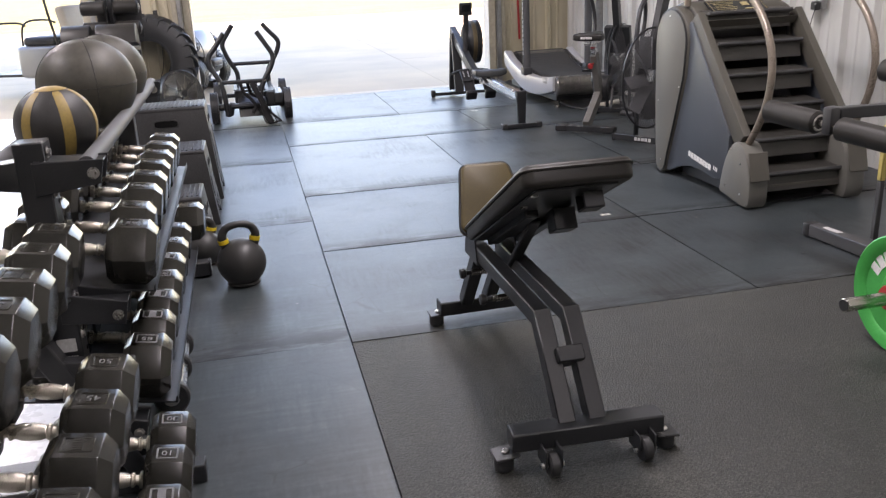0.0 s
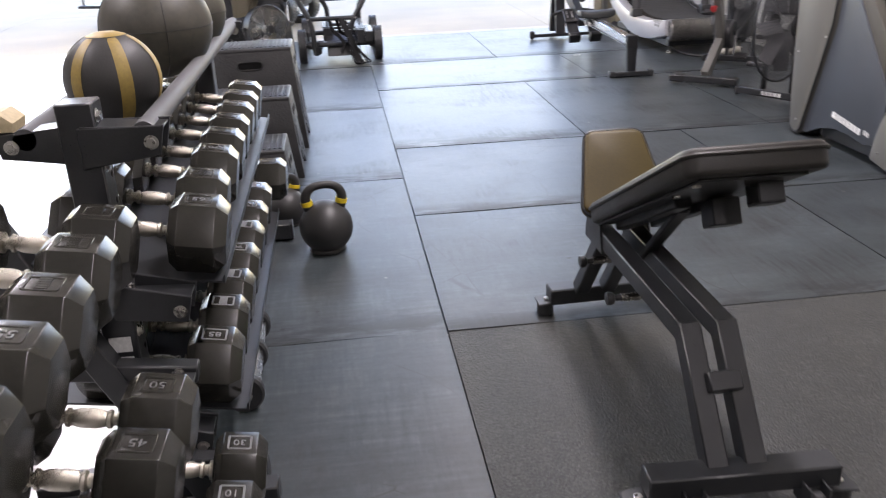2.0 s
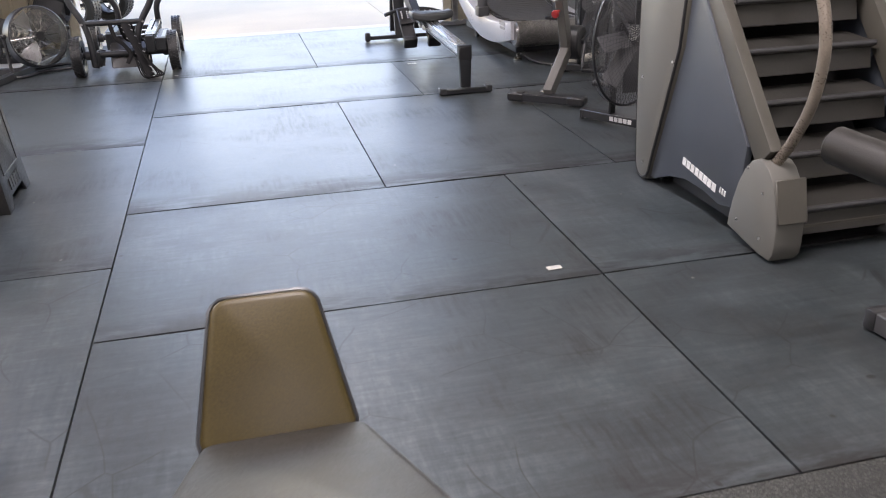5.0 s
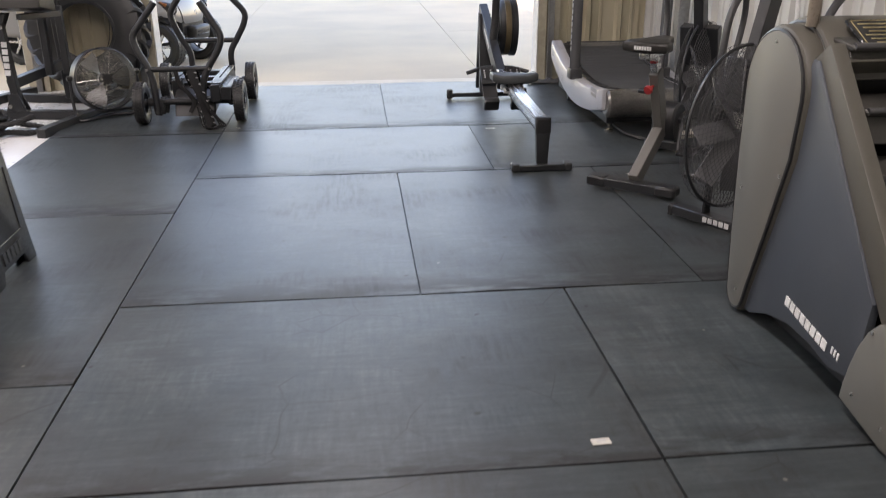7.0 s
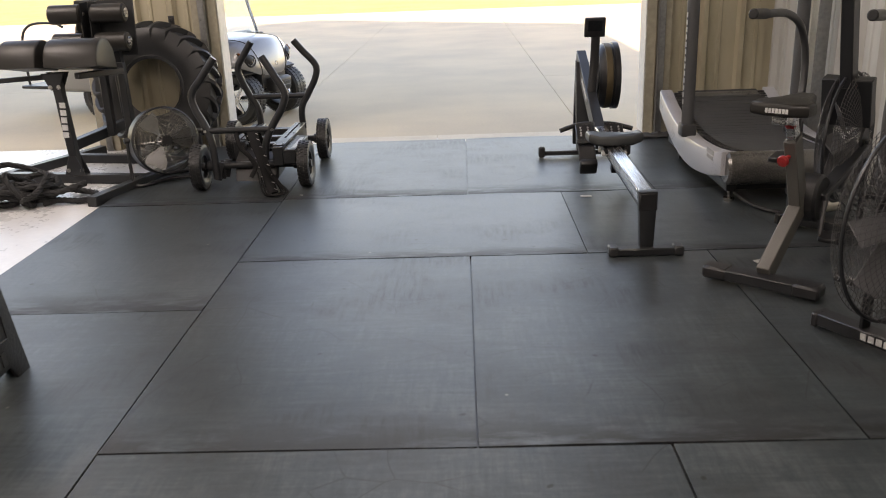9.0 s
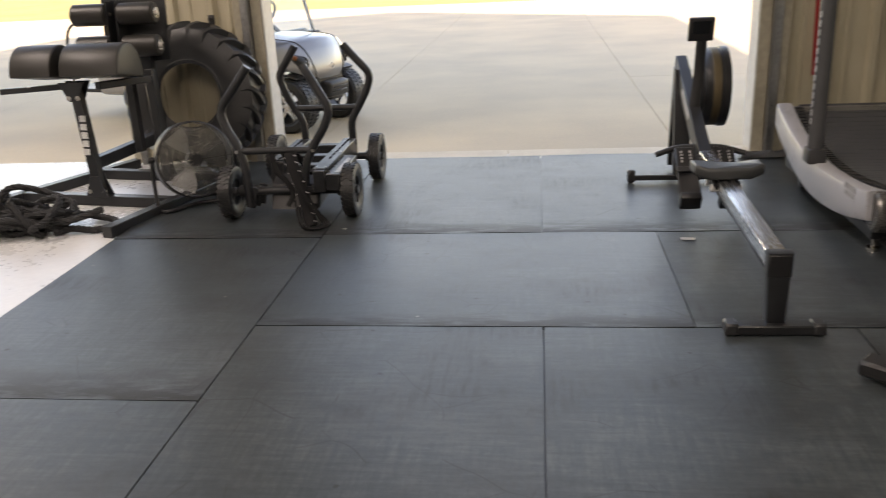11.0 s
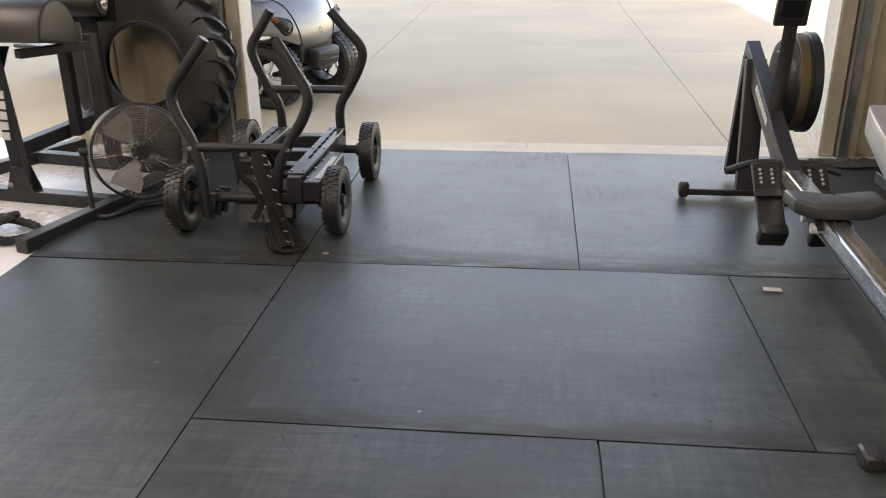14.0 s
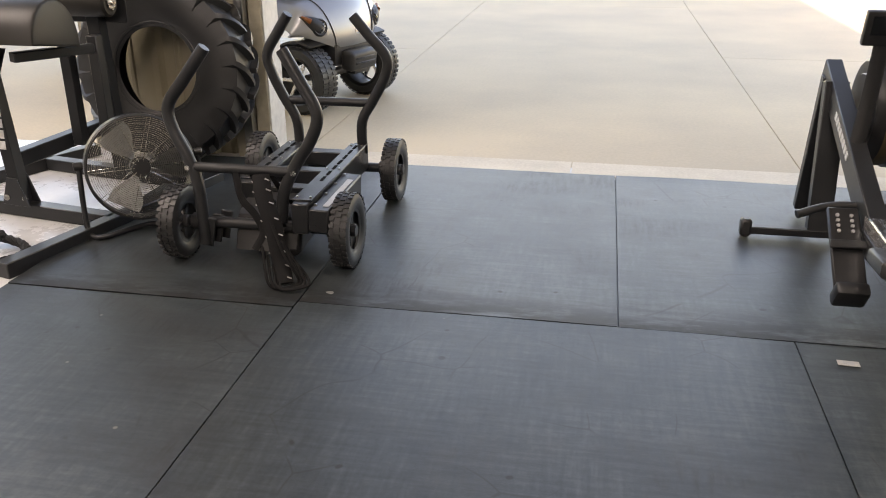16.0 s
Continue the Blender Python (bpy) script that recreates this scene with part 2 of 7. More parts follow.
def rubber_floor(name, rough_grain=False):
    """Worn black rubber: a dusty satin skin with rubbed patches, drag streaks, scratches and grimy edges, or a coarse crumb."""
    mat = bpy.data.materials.new(name)
    mat.use_nodes = True
    nt = mat.node_tree
    N, L = nt.nodes, nt.links
    b = N["Principled BSDF"]
    tc = N.new("ShaderNodeTexCoord")
    oi = N.new("ShaderNodeObjectInfo")
    add = N.new("ShaderNodeVectorMath")
    add.operation = "MULTIPLY_ADD"
    add.inputs[1].default_value = (40, 40, 40)
    L.new(oi.outputs["Random"], add.inputs[0])
    L.new(tc.outputs["Object"], add.inputs[2])

    def tex(scale, detail, stretch=(1, 1, 1), rough=0.55, shift=0.0):
        mp = N.new("ShaderNodeMapping")
        mp.inputs["Scale"].default_value = stretch
        mp.inputs["Location"].default_value = (shift, shift * 0.7, 0)
        L.new(add.outputs[0], mp.inputs[0])
        t = N.new("ShaderNodeTexNoise")
        t.inputs["Scale"].default_value, t.inputs["Detail"].default_value, t.inputs["Roughness"].default_value = scale, detail, rough
        L.new(mp.outputs[0], t.inputs["Vector"])
        return t.outputs[0]

    def calc(op, p, q=None, r=None, clamp=False):
        m = N.new("ShaderNodeMath")
        m.operation, m.use_clamp = op, clamp
        for k, v in enumerate((p, q, r)):
            if v is None:
                continue
            if isinstance(v, (int, float)):
                m.inputs[k].default_value = v
            else:
                L.new(v, m.inputs[k])
        return m.outputs[0]

    def span(v, lo, hi, a=0.0, z=1.0):
        m = N.new("ShaderNodeMapRange")
        m.inputs["From Min"].default_value, m.inputs["From Max"].default_value = lo, hi
        m.inputs["To Min"].default_value, m.inputs["To Max"].default_value = a, z
        L.new(v, m.inputs[0])
        return m.outputs[0]

    def blend(fac, p, q, kind="MIX"):
        m = N.new("ShaderNodeMix")
        m.data_type, m.blend_type = "RGBA", kind
        for k, v in ((0, fac), (6, p), (7, q)):
            if isinstance(v, (int, float)):
                m.inputs[k].default_value = v
            elif isinstance(v, tuple):
                m.inputs[k].default_value = (*v, 1)
            else:
                L.new(v, m.inputs[k])
        return m.outputs[2]

    drag_x = tex(5, 6, (1, 9, 1), 0.62)
    drag_y = tex(5, 6, (9, 1, 1), 0.62, 3.0)
    weave = calc("MULTIPLY", calc("ADD", drag_x, drag_y), 0.5)
    big = tex(0.9, 5, (1, 1, 1), 0.6, 7.0)
    fine = tex(120 if rough_grain else 260, 3)
    grit = tex(150 if rough_grain else 55, 3, (1, 1, 1), 0.7)
    # rubbed patches, broken up by the drag streaks
    patch = calc("MULTIPLY", span(tex(1.5, 4, (1, 1.4, 1), 0.62, 11.0), 0.46, 0.66), span(drag_y, 0.30, 0.62), clamp=True)
    # grime along the ends of a mat
    sep = N.new("ShaderNodeSeparateXYZ")
    L.new(tc.outputs["Generated"], sep.inputs[0])
    end = span(sep.outputs[1], 0.13, 0.01)
    grime = calc("MULTIPLY", end, span(tex(3.2, 6, (1, 3.5, 1), 0.66, 5.0), 0.39, 0.54), clamp=True)
    if rough_grain:
        dusty = calc("ADD", calc("MULTIPLY", grit, 0.7), calc("MULTIPLY", calc("ADD", weave, big), 0.15))
        col = ramp(nt, dusty, [(0.38, (0.006, 0.006, 0.0055)), (0.50, (0.0225, 0.0235, 0.0205)), (0.62, (0.075, 0.077, 0.068))])
        patch = calc("MULTIPLY", patch, 0.5)
    else:
        dusty = calc("ADD", calc("MULTIPLY", weave, 0.55), calc("ADD", calc("MULTIPLY", big, 0.32), calc("MULTIPLY", grit, 0.13)))
        col = ramp(nt, dusty, [(0.40, (0.0205, 0.0268, 0.0290)), (0.50, (0.0385, 0.0482, 0.0512)), (0.60, (0.070, 0.082, 0.086))])
        tint = span(oi.outputs["Random"], 0.0, 1.0, 0.86, 1.14)
        hs = N.new("ShaderNodeHueSaturation")
        L.new(tint, hs.inputs["Value"])
        L.new(col, hs.inputs["Color"])
        col = hs.outputs[0]
    col = blend(calc("MULTIPLY", patch, 0.85), col, (0.0165, 0.0163, 0.0155))
    if not rough_grain:
        col = blend(calc("MULTIPLY", grime, 0.9), col, (0.012, 0.011, 0.010))
    # fine scratches here and there
    warp = N.new("ShaderNodeVectorMath")
    warp.operation = "MULTIPLY_ADD"
    wn_ = N.new("ShaderNodeTexNoise")
    wn_.inputs["Scale"].default_value = 1.3
    L.new(add.outputs[0], wn_.inputs["Vector"])
    L.new(wn_.outputs["Color"], warp.inputs[0])
    warp.inputs[1].default_value = (0.35, 0.35, 0)
    L.new(add.outputs[0], warp.inputs[2])
    cracks = N.new("ShaderNodeTexVoronoi")
    cracks.feature = "DISTANCE_TO_EDGE"
    cracks.inputs["Scale"].default_value = 2.6
    L.new(warp.outputs[0], cracks.inputs["Vector"])
    scratch = calc("MULTIPLY", span(cracks.outputs["Distance"], 0.010, 0.003), span(tex(3.0, 2, (1, 1, 1), 0.5, 17.0), 0.53, 0.59), clamp=True)
    col = blend(calc("MULTIPLY", scratch, 0.0 if rough_grain else 0.6), col, (0.015, 0.014, 0.013))
    # pale and dark specks
    dots = N.new("ShaderNodeTexVoronoi")
    dots.inputs["Scale"].default_value = 9 if rough_grain else 3.5
    L.new(add.outputs[0], dots.inputs["Vector"])
    col = blend(span(dots.outputs["Distance"], 0.030, 0.018), col, (0.15, 0.14, 0.12))
    specks = N.new("ShaderNodeTexVoronoi")
    specks.inputs["Scale"].default_value = 4.5
    L.new(warp.outputs[0], specks.inputs["Vector"])
    col = blend(span(specks.outputs["Distance"], 0.060, 0.035), col, (0.014, 0.013, 0.012))
    L.new(col, b.inputs["Base Color"])
    b.inputs["Specular IOR Level"].default_value = 0.44
    if rough_grain:
        L.new(span(dusty, 0.36, 0.66, 0.52, 0.70), b.inputs["Roughness"])
    else:
        r0 = calc("ADD", span(weave, 0.36, 0.64, 0.35, 0.42), span(oi.outputs["Random"], 0.0, 1.0, -0.02, 0.03))
        L.new(calc("ADD", r0, calc("ADD", calc("MULTIPLY", patch, 0.045), calc("MULTIPLY", grime, 0.16))), b.inputs["Roughness"])
    bp = N.new("ShaderNodeBump")
    bp.inputs["Strength"].default_value, bp.inputs["Distance"].default_value = (1.0, 0.006) if rough_grain else (0.2, 0.0012)
    L.new(fine, bp.inputs["Height"])
    bp2 = N.new("ShaderNodeBump")
    bp2.inputs["Strength"].default_value, bp2.inputs["Distance"].default_value = 0.3, 0.0014
    L.new(weave, bp2.inputs["Height"])
    L.new(bp.outputs[0], bp2.inputs["Normal"])
    L.new(bp2.outputs[0], b.inputs["Normal"])
    return mat


M = {}
M["mat"] = rubber_floor("rubber_mat")
M["mat_rough"] = rubber_floor("crumb_rubber_mat", True)
M["slab"] = surface("sealed_concrete", (0.64, 0.65, 0.65), (0.50, 0.51, 0.51), rough=0.30, grain=30, stain=1.6, bump=0.1, stain_amt=0.7)
M["apron"] = surface("driveway_concrete", (0.64, 0.54, 0.385), (0.50, 0.42, 0.30), rough=0.8, grain=45, stain=0.7, bump=0.25, stain_amt=0.75)
M["sill"] = surface("worn_sill_concrete", (0.72, 0.65, 0.53), (0.56, 0.49, 0.38), rough=0.7, grain=60, stain=3, bump=0.3, stain_amt=0.6)
M["grass"] = surface("dry_grass", (0.40, 0.36, 0.13), (0.26, 0.25, 0.08), rough=0.95, grain=6, stain=0.5, bump=0.5, detail=0.03)
M["panel"] = surface("cream_metal_panel", (0.50, 0.45, 0.33), (0.42, 0.37, 0.26), rough=0.42, grain=8, stain=1.2, bump=0.05, stretch=(1, 1, 0.3))
M["panel_white"] = surface("white_metal_panel", (0.60, 0.60, 0.57), (0.50, 0.50, 0.47), rough=0.4, grain=8, stain=1.2, bump=0.05, stretch=(1, 1, 0.3))
M["trim"] = surface("tan_trim_metal", (0.42, 0.38, 0.29), rough=0.4, grain=20, stain=2, bump=0.05)
M["trim_white"] = surface("white_trim_metal", (0.72, 0.71, 0.68), rough=0.4, grain=20, stain=2, bump=0.05)
M["galv"] = surface("galvanised_steel", (0.45, 0.45, 0.44), rough=0.38, metal=0.9, grain=40, stain=5, bump=0.05)
M["ceiling"] = surface("white_liner", (0.66, 0.65, 0.62), rough=0.6, grain=10, stain=1, bump=0.03)
M["black"] = surface("black_powder_coat", (0.023, 0.0245, 0.0265), (0.014, 0.015, 0.0165), rough=0.38, grain=300, stain=6, bump=0.12, detail=0.0006)
M["steel_grey"] = surface("dark_grey_powder_coat", (0.05, 0.05, 0.052), (0.035, 0.035, 0.036), rough=0.4, grain=300, stain=6, bump=0.1, detail=0.0006)
M["rubber"] = surface("moulded_black_rubber", (0.029, 0.030, 0.031), (0.018, 0.0185, 0.019), rough=0.42, grain=180, stain=8, bump=0.15, detail=0.001, random_tint=0.12)
M["head"] = surface("hex_head_rubber", (0.026, 0.025, 0.0205), (0.017, 0.0163, 0.0138), rough=0.20, grain=90, stain=7, bump=0.05, detail=0.0008, random_tint=0.2, rough_vary=0.06, spec=0.5, stain_amt=0.75)
M["matte_grey"] = surface("matte_grey_tube_paint", (0.085, 0.085, 0.088), (0.06, 0.06, 0.062), rough=0.62, grain=200, stain=5, bump=0.1, detail=0.0006)
M["plastic"] = surface("black_plastic", (0.02, 0.02, 0.021), rough=0.38, grain=220, stain=6, bump=0.08, detail=0.0008)
# near-black colour standing for the shade inside holes and slots
M["hole_shade"] = surface("hole_shade_black", (0.004, 0.004, 0.004), rough=0.9, grain=60, stain=6, bump=0, spec=0.1)
M["resin"] = surface("dark_grey_resin", (0.021, 0.021, 0.021), (0.011, 0.011, 0.011), rough=0.46, grain=90, stain=7, bump=0.6, detail=0.003, spec=0.4)
M["chrome"] = surface("worn_chrome", (0.62, 0.60, 0.56), (0.5, 0.47, 0.42), rough=0.22, metal=1.0, grain=150, stain=14, bump=0.05, detail=0.0006)
M["knurl"] = surface("knurled_chrome", (0.58, 0.54, 0.46), (0.36, 0.33, 0.27), rough=0.3, metal=1.0, grain=700, stain=18, bump=0.8, detail=0.0012)
M["alu"] = surface("brushed_aluminium", (0.72, 0.72, 0.72), (0.6, 0.6, 0.6), rough=0.25, metal=1.0, grain=90, stain=6, bump=0.05, stretch=(9, 0.4, 9), detail=0.0005)
M["seat_vinyl"] = surface("brown_black_vinyl", (0.062, 0.044, 0.011), (0.036, 0.026, 0.007), rough=0.42, grain=260, stain=4, bump=0.3, detail=0.001, spec=0.35)
M["vinyl"] = surface("black_vinyl", (0.026, 0.024, 0.021), (0.017, 0.016, 0.0145), rough=0.42, grain=260, stain=5, bump=0.4, detail=0.001, spec=0.32)
M["zinc"] = surface("zinc_bolt", (0.6, 0.58, 0.55), rough=0.3, metal=1.0, grain=100, stain=20, bump=0.05)
M["text_white"] = surface("white_print", (0.75, 0.75, 0.73), rough=0.5, grain=100, stain=8, bump=0)
M["text_dim"] = surface("dim_grey_print", (0.13, 0.13, 0.13), rough=0.5, grain=100, stain=8, bump=0)
M["text_num"] = surface("pale_grey_print", (0.17, 0.17, 0.175), rough=0.5, grain=100, stain=8, bump=0)
M["text_grey"] = surface("grey_print", (0.42, 0.42, 0.42), rough=0.5, grain=100, stain=8, bump=0)

# ---- the building ----
WALL_Y, WALL_X = 10.66, 4.16          # inner faces of the end wall and the right wall
DOOR_1, DOOR_2, HEAD = (-0.53, 3.13), (-5.30, -1.64), 3.6
LEFT_X, BACK_Y, EAVE = -9.2, -6.5, 4.25
SLAB_Z = -0.019


def block(name, lo, hi, material, parent=None, bevel=0.0):
    c = [(a + b) / 2 for a, b in zip(lo, hi)]
    return part(name, one(add_box, [b - a for a, b in zip(lo, hi)], c, bevel=bevel), material, parent)


floor = tagged(block("floor", (LEFT_X, BACK_Y, -0.25), (WALL_X + 0.2, 10.72, SLAB_Z), M["slab"]),
               "pale smooth concrete slab, mostly covered by black rubber mats", "floor", kind="structure")


def ribbed_sheet(length, height, pitch=0.305, rib=0.042, material=None):
    """Profile of ribbed steel sheet along x, ribs standing out towards -y."""
    bm = bmesh.new()
    xs = []
    x = 0.0
    while x < length:
        for dx, d in ((0.0, 0.0), (0.035, 0.0), (0.055, rib), (0.095, rib), (0.115, 0.0), (0.185, 0.0), (0.193, 0.010), (0.215, 0.010), (0.223, 0.0)):
            if x + dx < length:
                xs.append((x + dx, -d))
        x += pitch
    xs.append((length, 0.0))
    lo = [bm.verts.new((a, d, 0)) for a, d in xs]
    hi = [bm.verts.new((a, d, height)) for a, d in xs]
    for i in range(len(xs) - 1):
        bm.faces.new((lo[i], lo[i + 1], hi[i + 1], hi[i]))
    return bm


def wall(name, label, lo, hi, material):
    return tagged(block(name, lo, hi, material), label, "wall", kind="structure")


def sheet(parent, length, height, m, material):
    o = part("ribbed_sheet", ribbed_sheet(length, height), material, parent, smooth=20)
    o.matrix_basis = m
    return o


TH = 0.2
north = []
for i, (a, b, z0, z1) in enumerate(((DOOR_1[1], WALL_X + TH, SLAB_Z, EAVE), (DOOR_2[1], DOOR_1[0], SLAB_Z, EAVE), (LEFT_X, DOOR_2[0], SLAB_Z, EAVE),
                                    (DOOR_1[0], DOOR_1[1], HEAD, EAVE), (DOOR_2[0], DOOR_2[1], HEAD, EAVE))):
    w = wall("wall_north_%d" % (i + 1), "tan ribbed metal end wall beside the open roll-up door", (a, WALL_Y + 0.02, z0), (b, WALL_Y + TH, z1), M["panel"])
    sheet(w, min(b, WALL_X) - a - 0.14 * (i < 3), z1 - z0, pose(a + 0.07 * (i < 3), WALL_Y + 0.01, z0), M["panel"])
    north.append(w)
east = wall("wall_east", "pale ribbed metal side wall of the workshop gym", (WALL_X + 0.02, BACK_Y, SLAB_Z), (WALL_X + TH, WALL_Y + 0.02, EAVE), M["panel_white"])
sheet(east, WALL_Y - BACK_Y - 0.02, EAVE - SLAB_Z, pose(WALL_X + 0.01, WALL_Y, SLAB_Z, 0, 0, -90), M["panel_white"])
west = wall("wall_west", "pale ribbed metal side wall far from the mats", (LEFT_X - TH, BACK_Y, SLAB_Z), (LEFT_X, WALL_Y + TH, EAVE), M["panel_white"])
south = wall("wall_south", "pale metal wall closing the gym behind the racks", (LEFT_X - TH, BACK_Y - TH, SLAB_Z), (WALL_X + TH, BACK_Y, EAVE), M["panel_white"])
ceiling = tagged(block("ceiling", (LEFT_X - TH, BACK_Y - TH, EAVE), (WALL_X + TH, WALL_Y + TH, EAVE + 0.1), M["ceiling"]),
                 "white metal liner ceiling", "ceiling", kind="structure")
# gable roof above the ceiling
ridge_x, ridge_z = (LEFT_X + WALL_X) / 2, EAVE + 0.1 + 0.25 * (WALL_X - LEFT_X) / 2
bm = bmesh.new()
add_prism(bm, [(LEFT_X - 0.3, EAVE + 0.11), (WALL_X + 0.25, EAVE + 0.11), (ridge_x, ridge_z)], WALL_Y + TH - BACK_Y + 0.4, pose(0, WALL_Y + TH + 0.1, 0, 90, 0, 0))
tagged(part("roof", bm, M["trim_white"]), "low-pitched white metal gable roof", "roof", kind="structure")


def jamb(name, x, side):
    """A steel door post with tracks; side is -1 when the opening lies to its left."""
    t = tagged(block(name, (x - 0.05 if side > 0 else x - 0.03, WALL_Y - 0.02, SLAB_Z), (x + 0.03 if side > 0 else x + 0.05, WALL_Y + TH + 0.02, HEAD), M["trim"], bevel=0.004),
               "tan steel frame post with a white reveal beside the roll-up door", "door frame", kind="structure")
    o = -side
    part("reveal", one(add_box, (0.006, TH + 0.03, HEAD - SLAB_Z - 0.01), (x + side * 0.034, WALL_Y + TH / 2 + 0.01, (HEAD + SLAB_Z) / 2), bevel=0.001), M["trim_white"], t, "white painted reveal")
    bm = many(add_box, [((0.012, 0.07, HEAD - SLAB_Z), (x + o * 0.062, WALL_Y - 0.045, (HEAD + SLAB_Z) / 2), (0, 0, 0), 0.002),
                        ((0.05, 0.01, HEAD - SLAB_Z), (x + o * 0.085, WALL_Y - 0.075, (HEAD + SLAB_Z) / 2), (0, 0, 0), 0.002)])
    part("door_track", bm, M["galv"], t, "galvanised door track")
    part("track_channel", one(add_box, (0.06, 0.05, HEAD - SLAB_Z), (x + o * 0.14, WALL_Y - 0.03, (HEAD + SLAB_Z) / 2), bevel=0.003), M["trim"], t)
    return t


jamb("door_frame_1", DOOR_1[0], 1)
jamb("door_frame_2", DOOR_1[1], -1)
jamb("door_frame_3", DOOR_2[1], -1)
jamb("door_frame_4", DOOR_2[0], 1)
for n, (a, b) in (("door_1", DOOR_1), ("door_2", DOOR_2)):
    # rolled-up curtain in its hood above the opening
    d = part(n, one(add_cyl, (a - 0.1, WALL_Y - 0.32, HEAD + 0.3), (b + 0.1, WALL_Y - 0.32, HEAD + 0.3), 0.24, 28), M["panel_white"])
    tagged(d, "white steel roll-up door, fully rolled open above", "door", kind="structure")

# housings made up to go with the unseen fill lamps
for lx, ly in FILL_SPOTS:
    f = thing("fill_housing", "added long white housing above an unseen fill light", "ceiling light", "ceiling lights", pose(lx, ly, 4.25))
    part("housing", one(add_box, (0.34, 2.4, 0.28), (0, 0, -0.15), bevel=0.02), M["trim_white"], f)

# a steel column and a girt on the side wall
col = thing("steel_column", "grey steel column against the ribbed side wall", "column", at=pose(WALL_X - 0.10, 9.45, SLAB_Z))
part("web", one(add_box, (0.10, 0.012, EAVE - 0.02), (0, 0, EAVE / 2), bevel=0.001), M["galv"], col)
part("flange", one(add_box, (0.012, 0.11, EAVE - 0.02), (-0.052, 0, EAVE / 2), bevel=0.001), M["galv"], col)

# ---- outside ----
ground = part("ground", one(add_box, (900, 900, 0.4), (0, 440, -0.29), bevel=0), M["grass"])
tagged(ground, "dry sunlit yellow-green grass reaching to the horizon", "grass", kind="structure")
pavement = new("pavement")
tagged(pavement, "broad pale concrete apron with straight saw-cut joints", "pavement", kind="structure")
JX = [-16.9, -12.8, -8.7, -4.6, -0.345, 2.625, 6.7, 10.8, 14.9, 19]
JY = [10.73, 14.7, 18.8, 23.0, 27.2, 31.6]
for i in range(len(JX) - 1):
    for j in range(len(JY) - 1):
        g = 0.0022
        s = block("slab", (JX[i] + g, JY[j] + g, -0.14), (JX[i + 1] - g, JY[j + 1] - g, SLAB_Z - 0.006 - 0.001 * ((i + j) % 2)), M["apron"], pavement, bevel=0.003)
for a, b in ((DOOR_1[0] + 0.03, 1.306), (1.314, DOOR_1[1] - 0.03)):
    tagged(block("threshold", (a, 10.56, SLAB_Z + 0.0005), (b, 10.83, SLAB_Z + 0.004), M["sill"], bevel=0.002),
           "worn concrete sill along the open doorway", "threshold", kind="structure")

# ---- dumbbells ----
def hex_head(bm, x0, x1, R):
    """One rubber hexagonal head along x, flats on top and bottom, edges chamfered."""
    n = x1 - x0
    rings = []
    for u, k in ((0, 0.80), (0.16, 1.0), (0.80, 1.0), (1.0, 0.74)):
        rings.append([bm.verts.new((x0 + u * n, k * R * math.cos(math.pi * (i / 3)), k * R * math.sin(math.pi * (i / 3)))) for i in range(6)])
    fs = []
    for a, b in zip(rings, rings[1:]):
        for i in range(6):
            j = (i + 1) % 6
            fs.append(bm.faces.new((a[i], a[j], b[j], b[i])))
    fs += [bm.faces.new(rings[0]), bm.faces.new(rings[-1])]
    bmesh.ops.recalc_face_normals(bm, faces=fs)
    es = list({e for f in fs for e in f.edges})
    bmesh.ops.bevel(bm, geom=es, offset=0.0025, segments=2, profile=0.6, affect="EDGES")


def dumbbell(R, head, grip, number, label, ink):
    """Axis along x, centre at the origin; number is on the top flat of the +x head."""
    t = thing("dumbbell", label, "dumbbell", "hex dumbbells on the racks")
    h = grip / 2
    bright = ink == M["text_num"]
    for s in (1, -1):
        bm = one(hex_head, h, h + head, R)
        if s < 0:
            bmesh.ops.rotate(bm, verts=bm.verts[:], cent=(0, 0, 0), matrix=Matrix.Rotation(math.pi, 3, "Z"))
        o = part("head", bm, M["head"], t, smooth=25)
        top = R * math.sin(math.pi / 3)
        fr = bmesh.new()
        w, d = head * 0.42, R * 0.55
        cx = s * (h + head * 0.46)
        for a in ((w, 0.005, cx, d / 2), (w, 0.005, cx, -d / 2), (0.005, d, cx + w / 2, 0), (0.005, d, cx - w / 2, 0)):
            add_box(fr, (a[0], a[1], 0.003), (a[2], a[3], top), bevel=0.0008)
        part("label_frame", fr, ink if bright else M["head"], o)
        if number:
            lettering("number", number, d * 0.62, pose(cx, 0, top + 0.0004, 0, 0, 180), ink, o)
        else:
            bb = bmesh.new()
            mark_bars(bb, 5, w * 0.8, d * 0.4, pose(cx, 0, top + 0.0008, 0, 0, 90), depth=0.0016)
            part("word_mark", bb, ink if bright else M["head"], o)
    half = [(0.0215, h + 0.004), (0.0215, h - 0.010), (0.0125, h - 0.013), (0.0125, h - 0.021), (0.0185, h - 0.024), (0.0185, h - 0.030), (0.0145, h - 0.033), (0.0165, h - 0.040), (0.0190, h * 0.25), (0.0192, 0.0)]
    prof = [(r, -z) for r, z in half] + [(r, z) for r, z in reversed(half[:-1])]
    part("handle", one(add_lathe, prof, pose(0, 0, 0, 0, 90, 0), 16), M["knurl"], t, "knurled chrome handle")
    return t


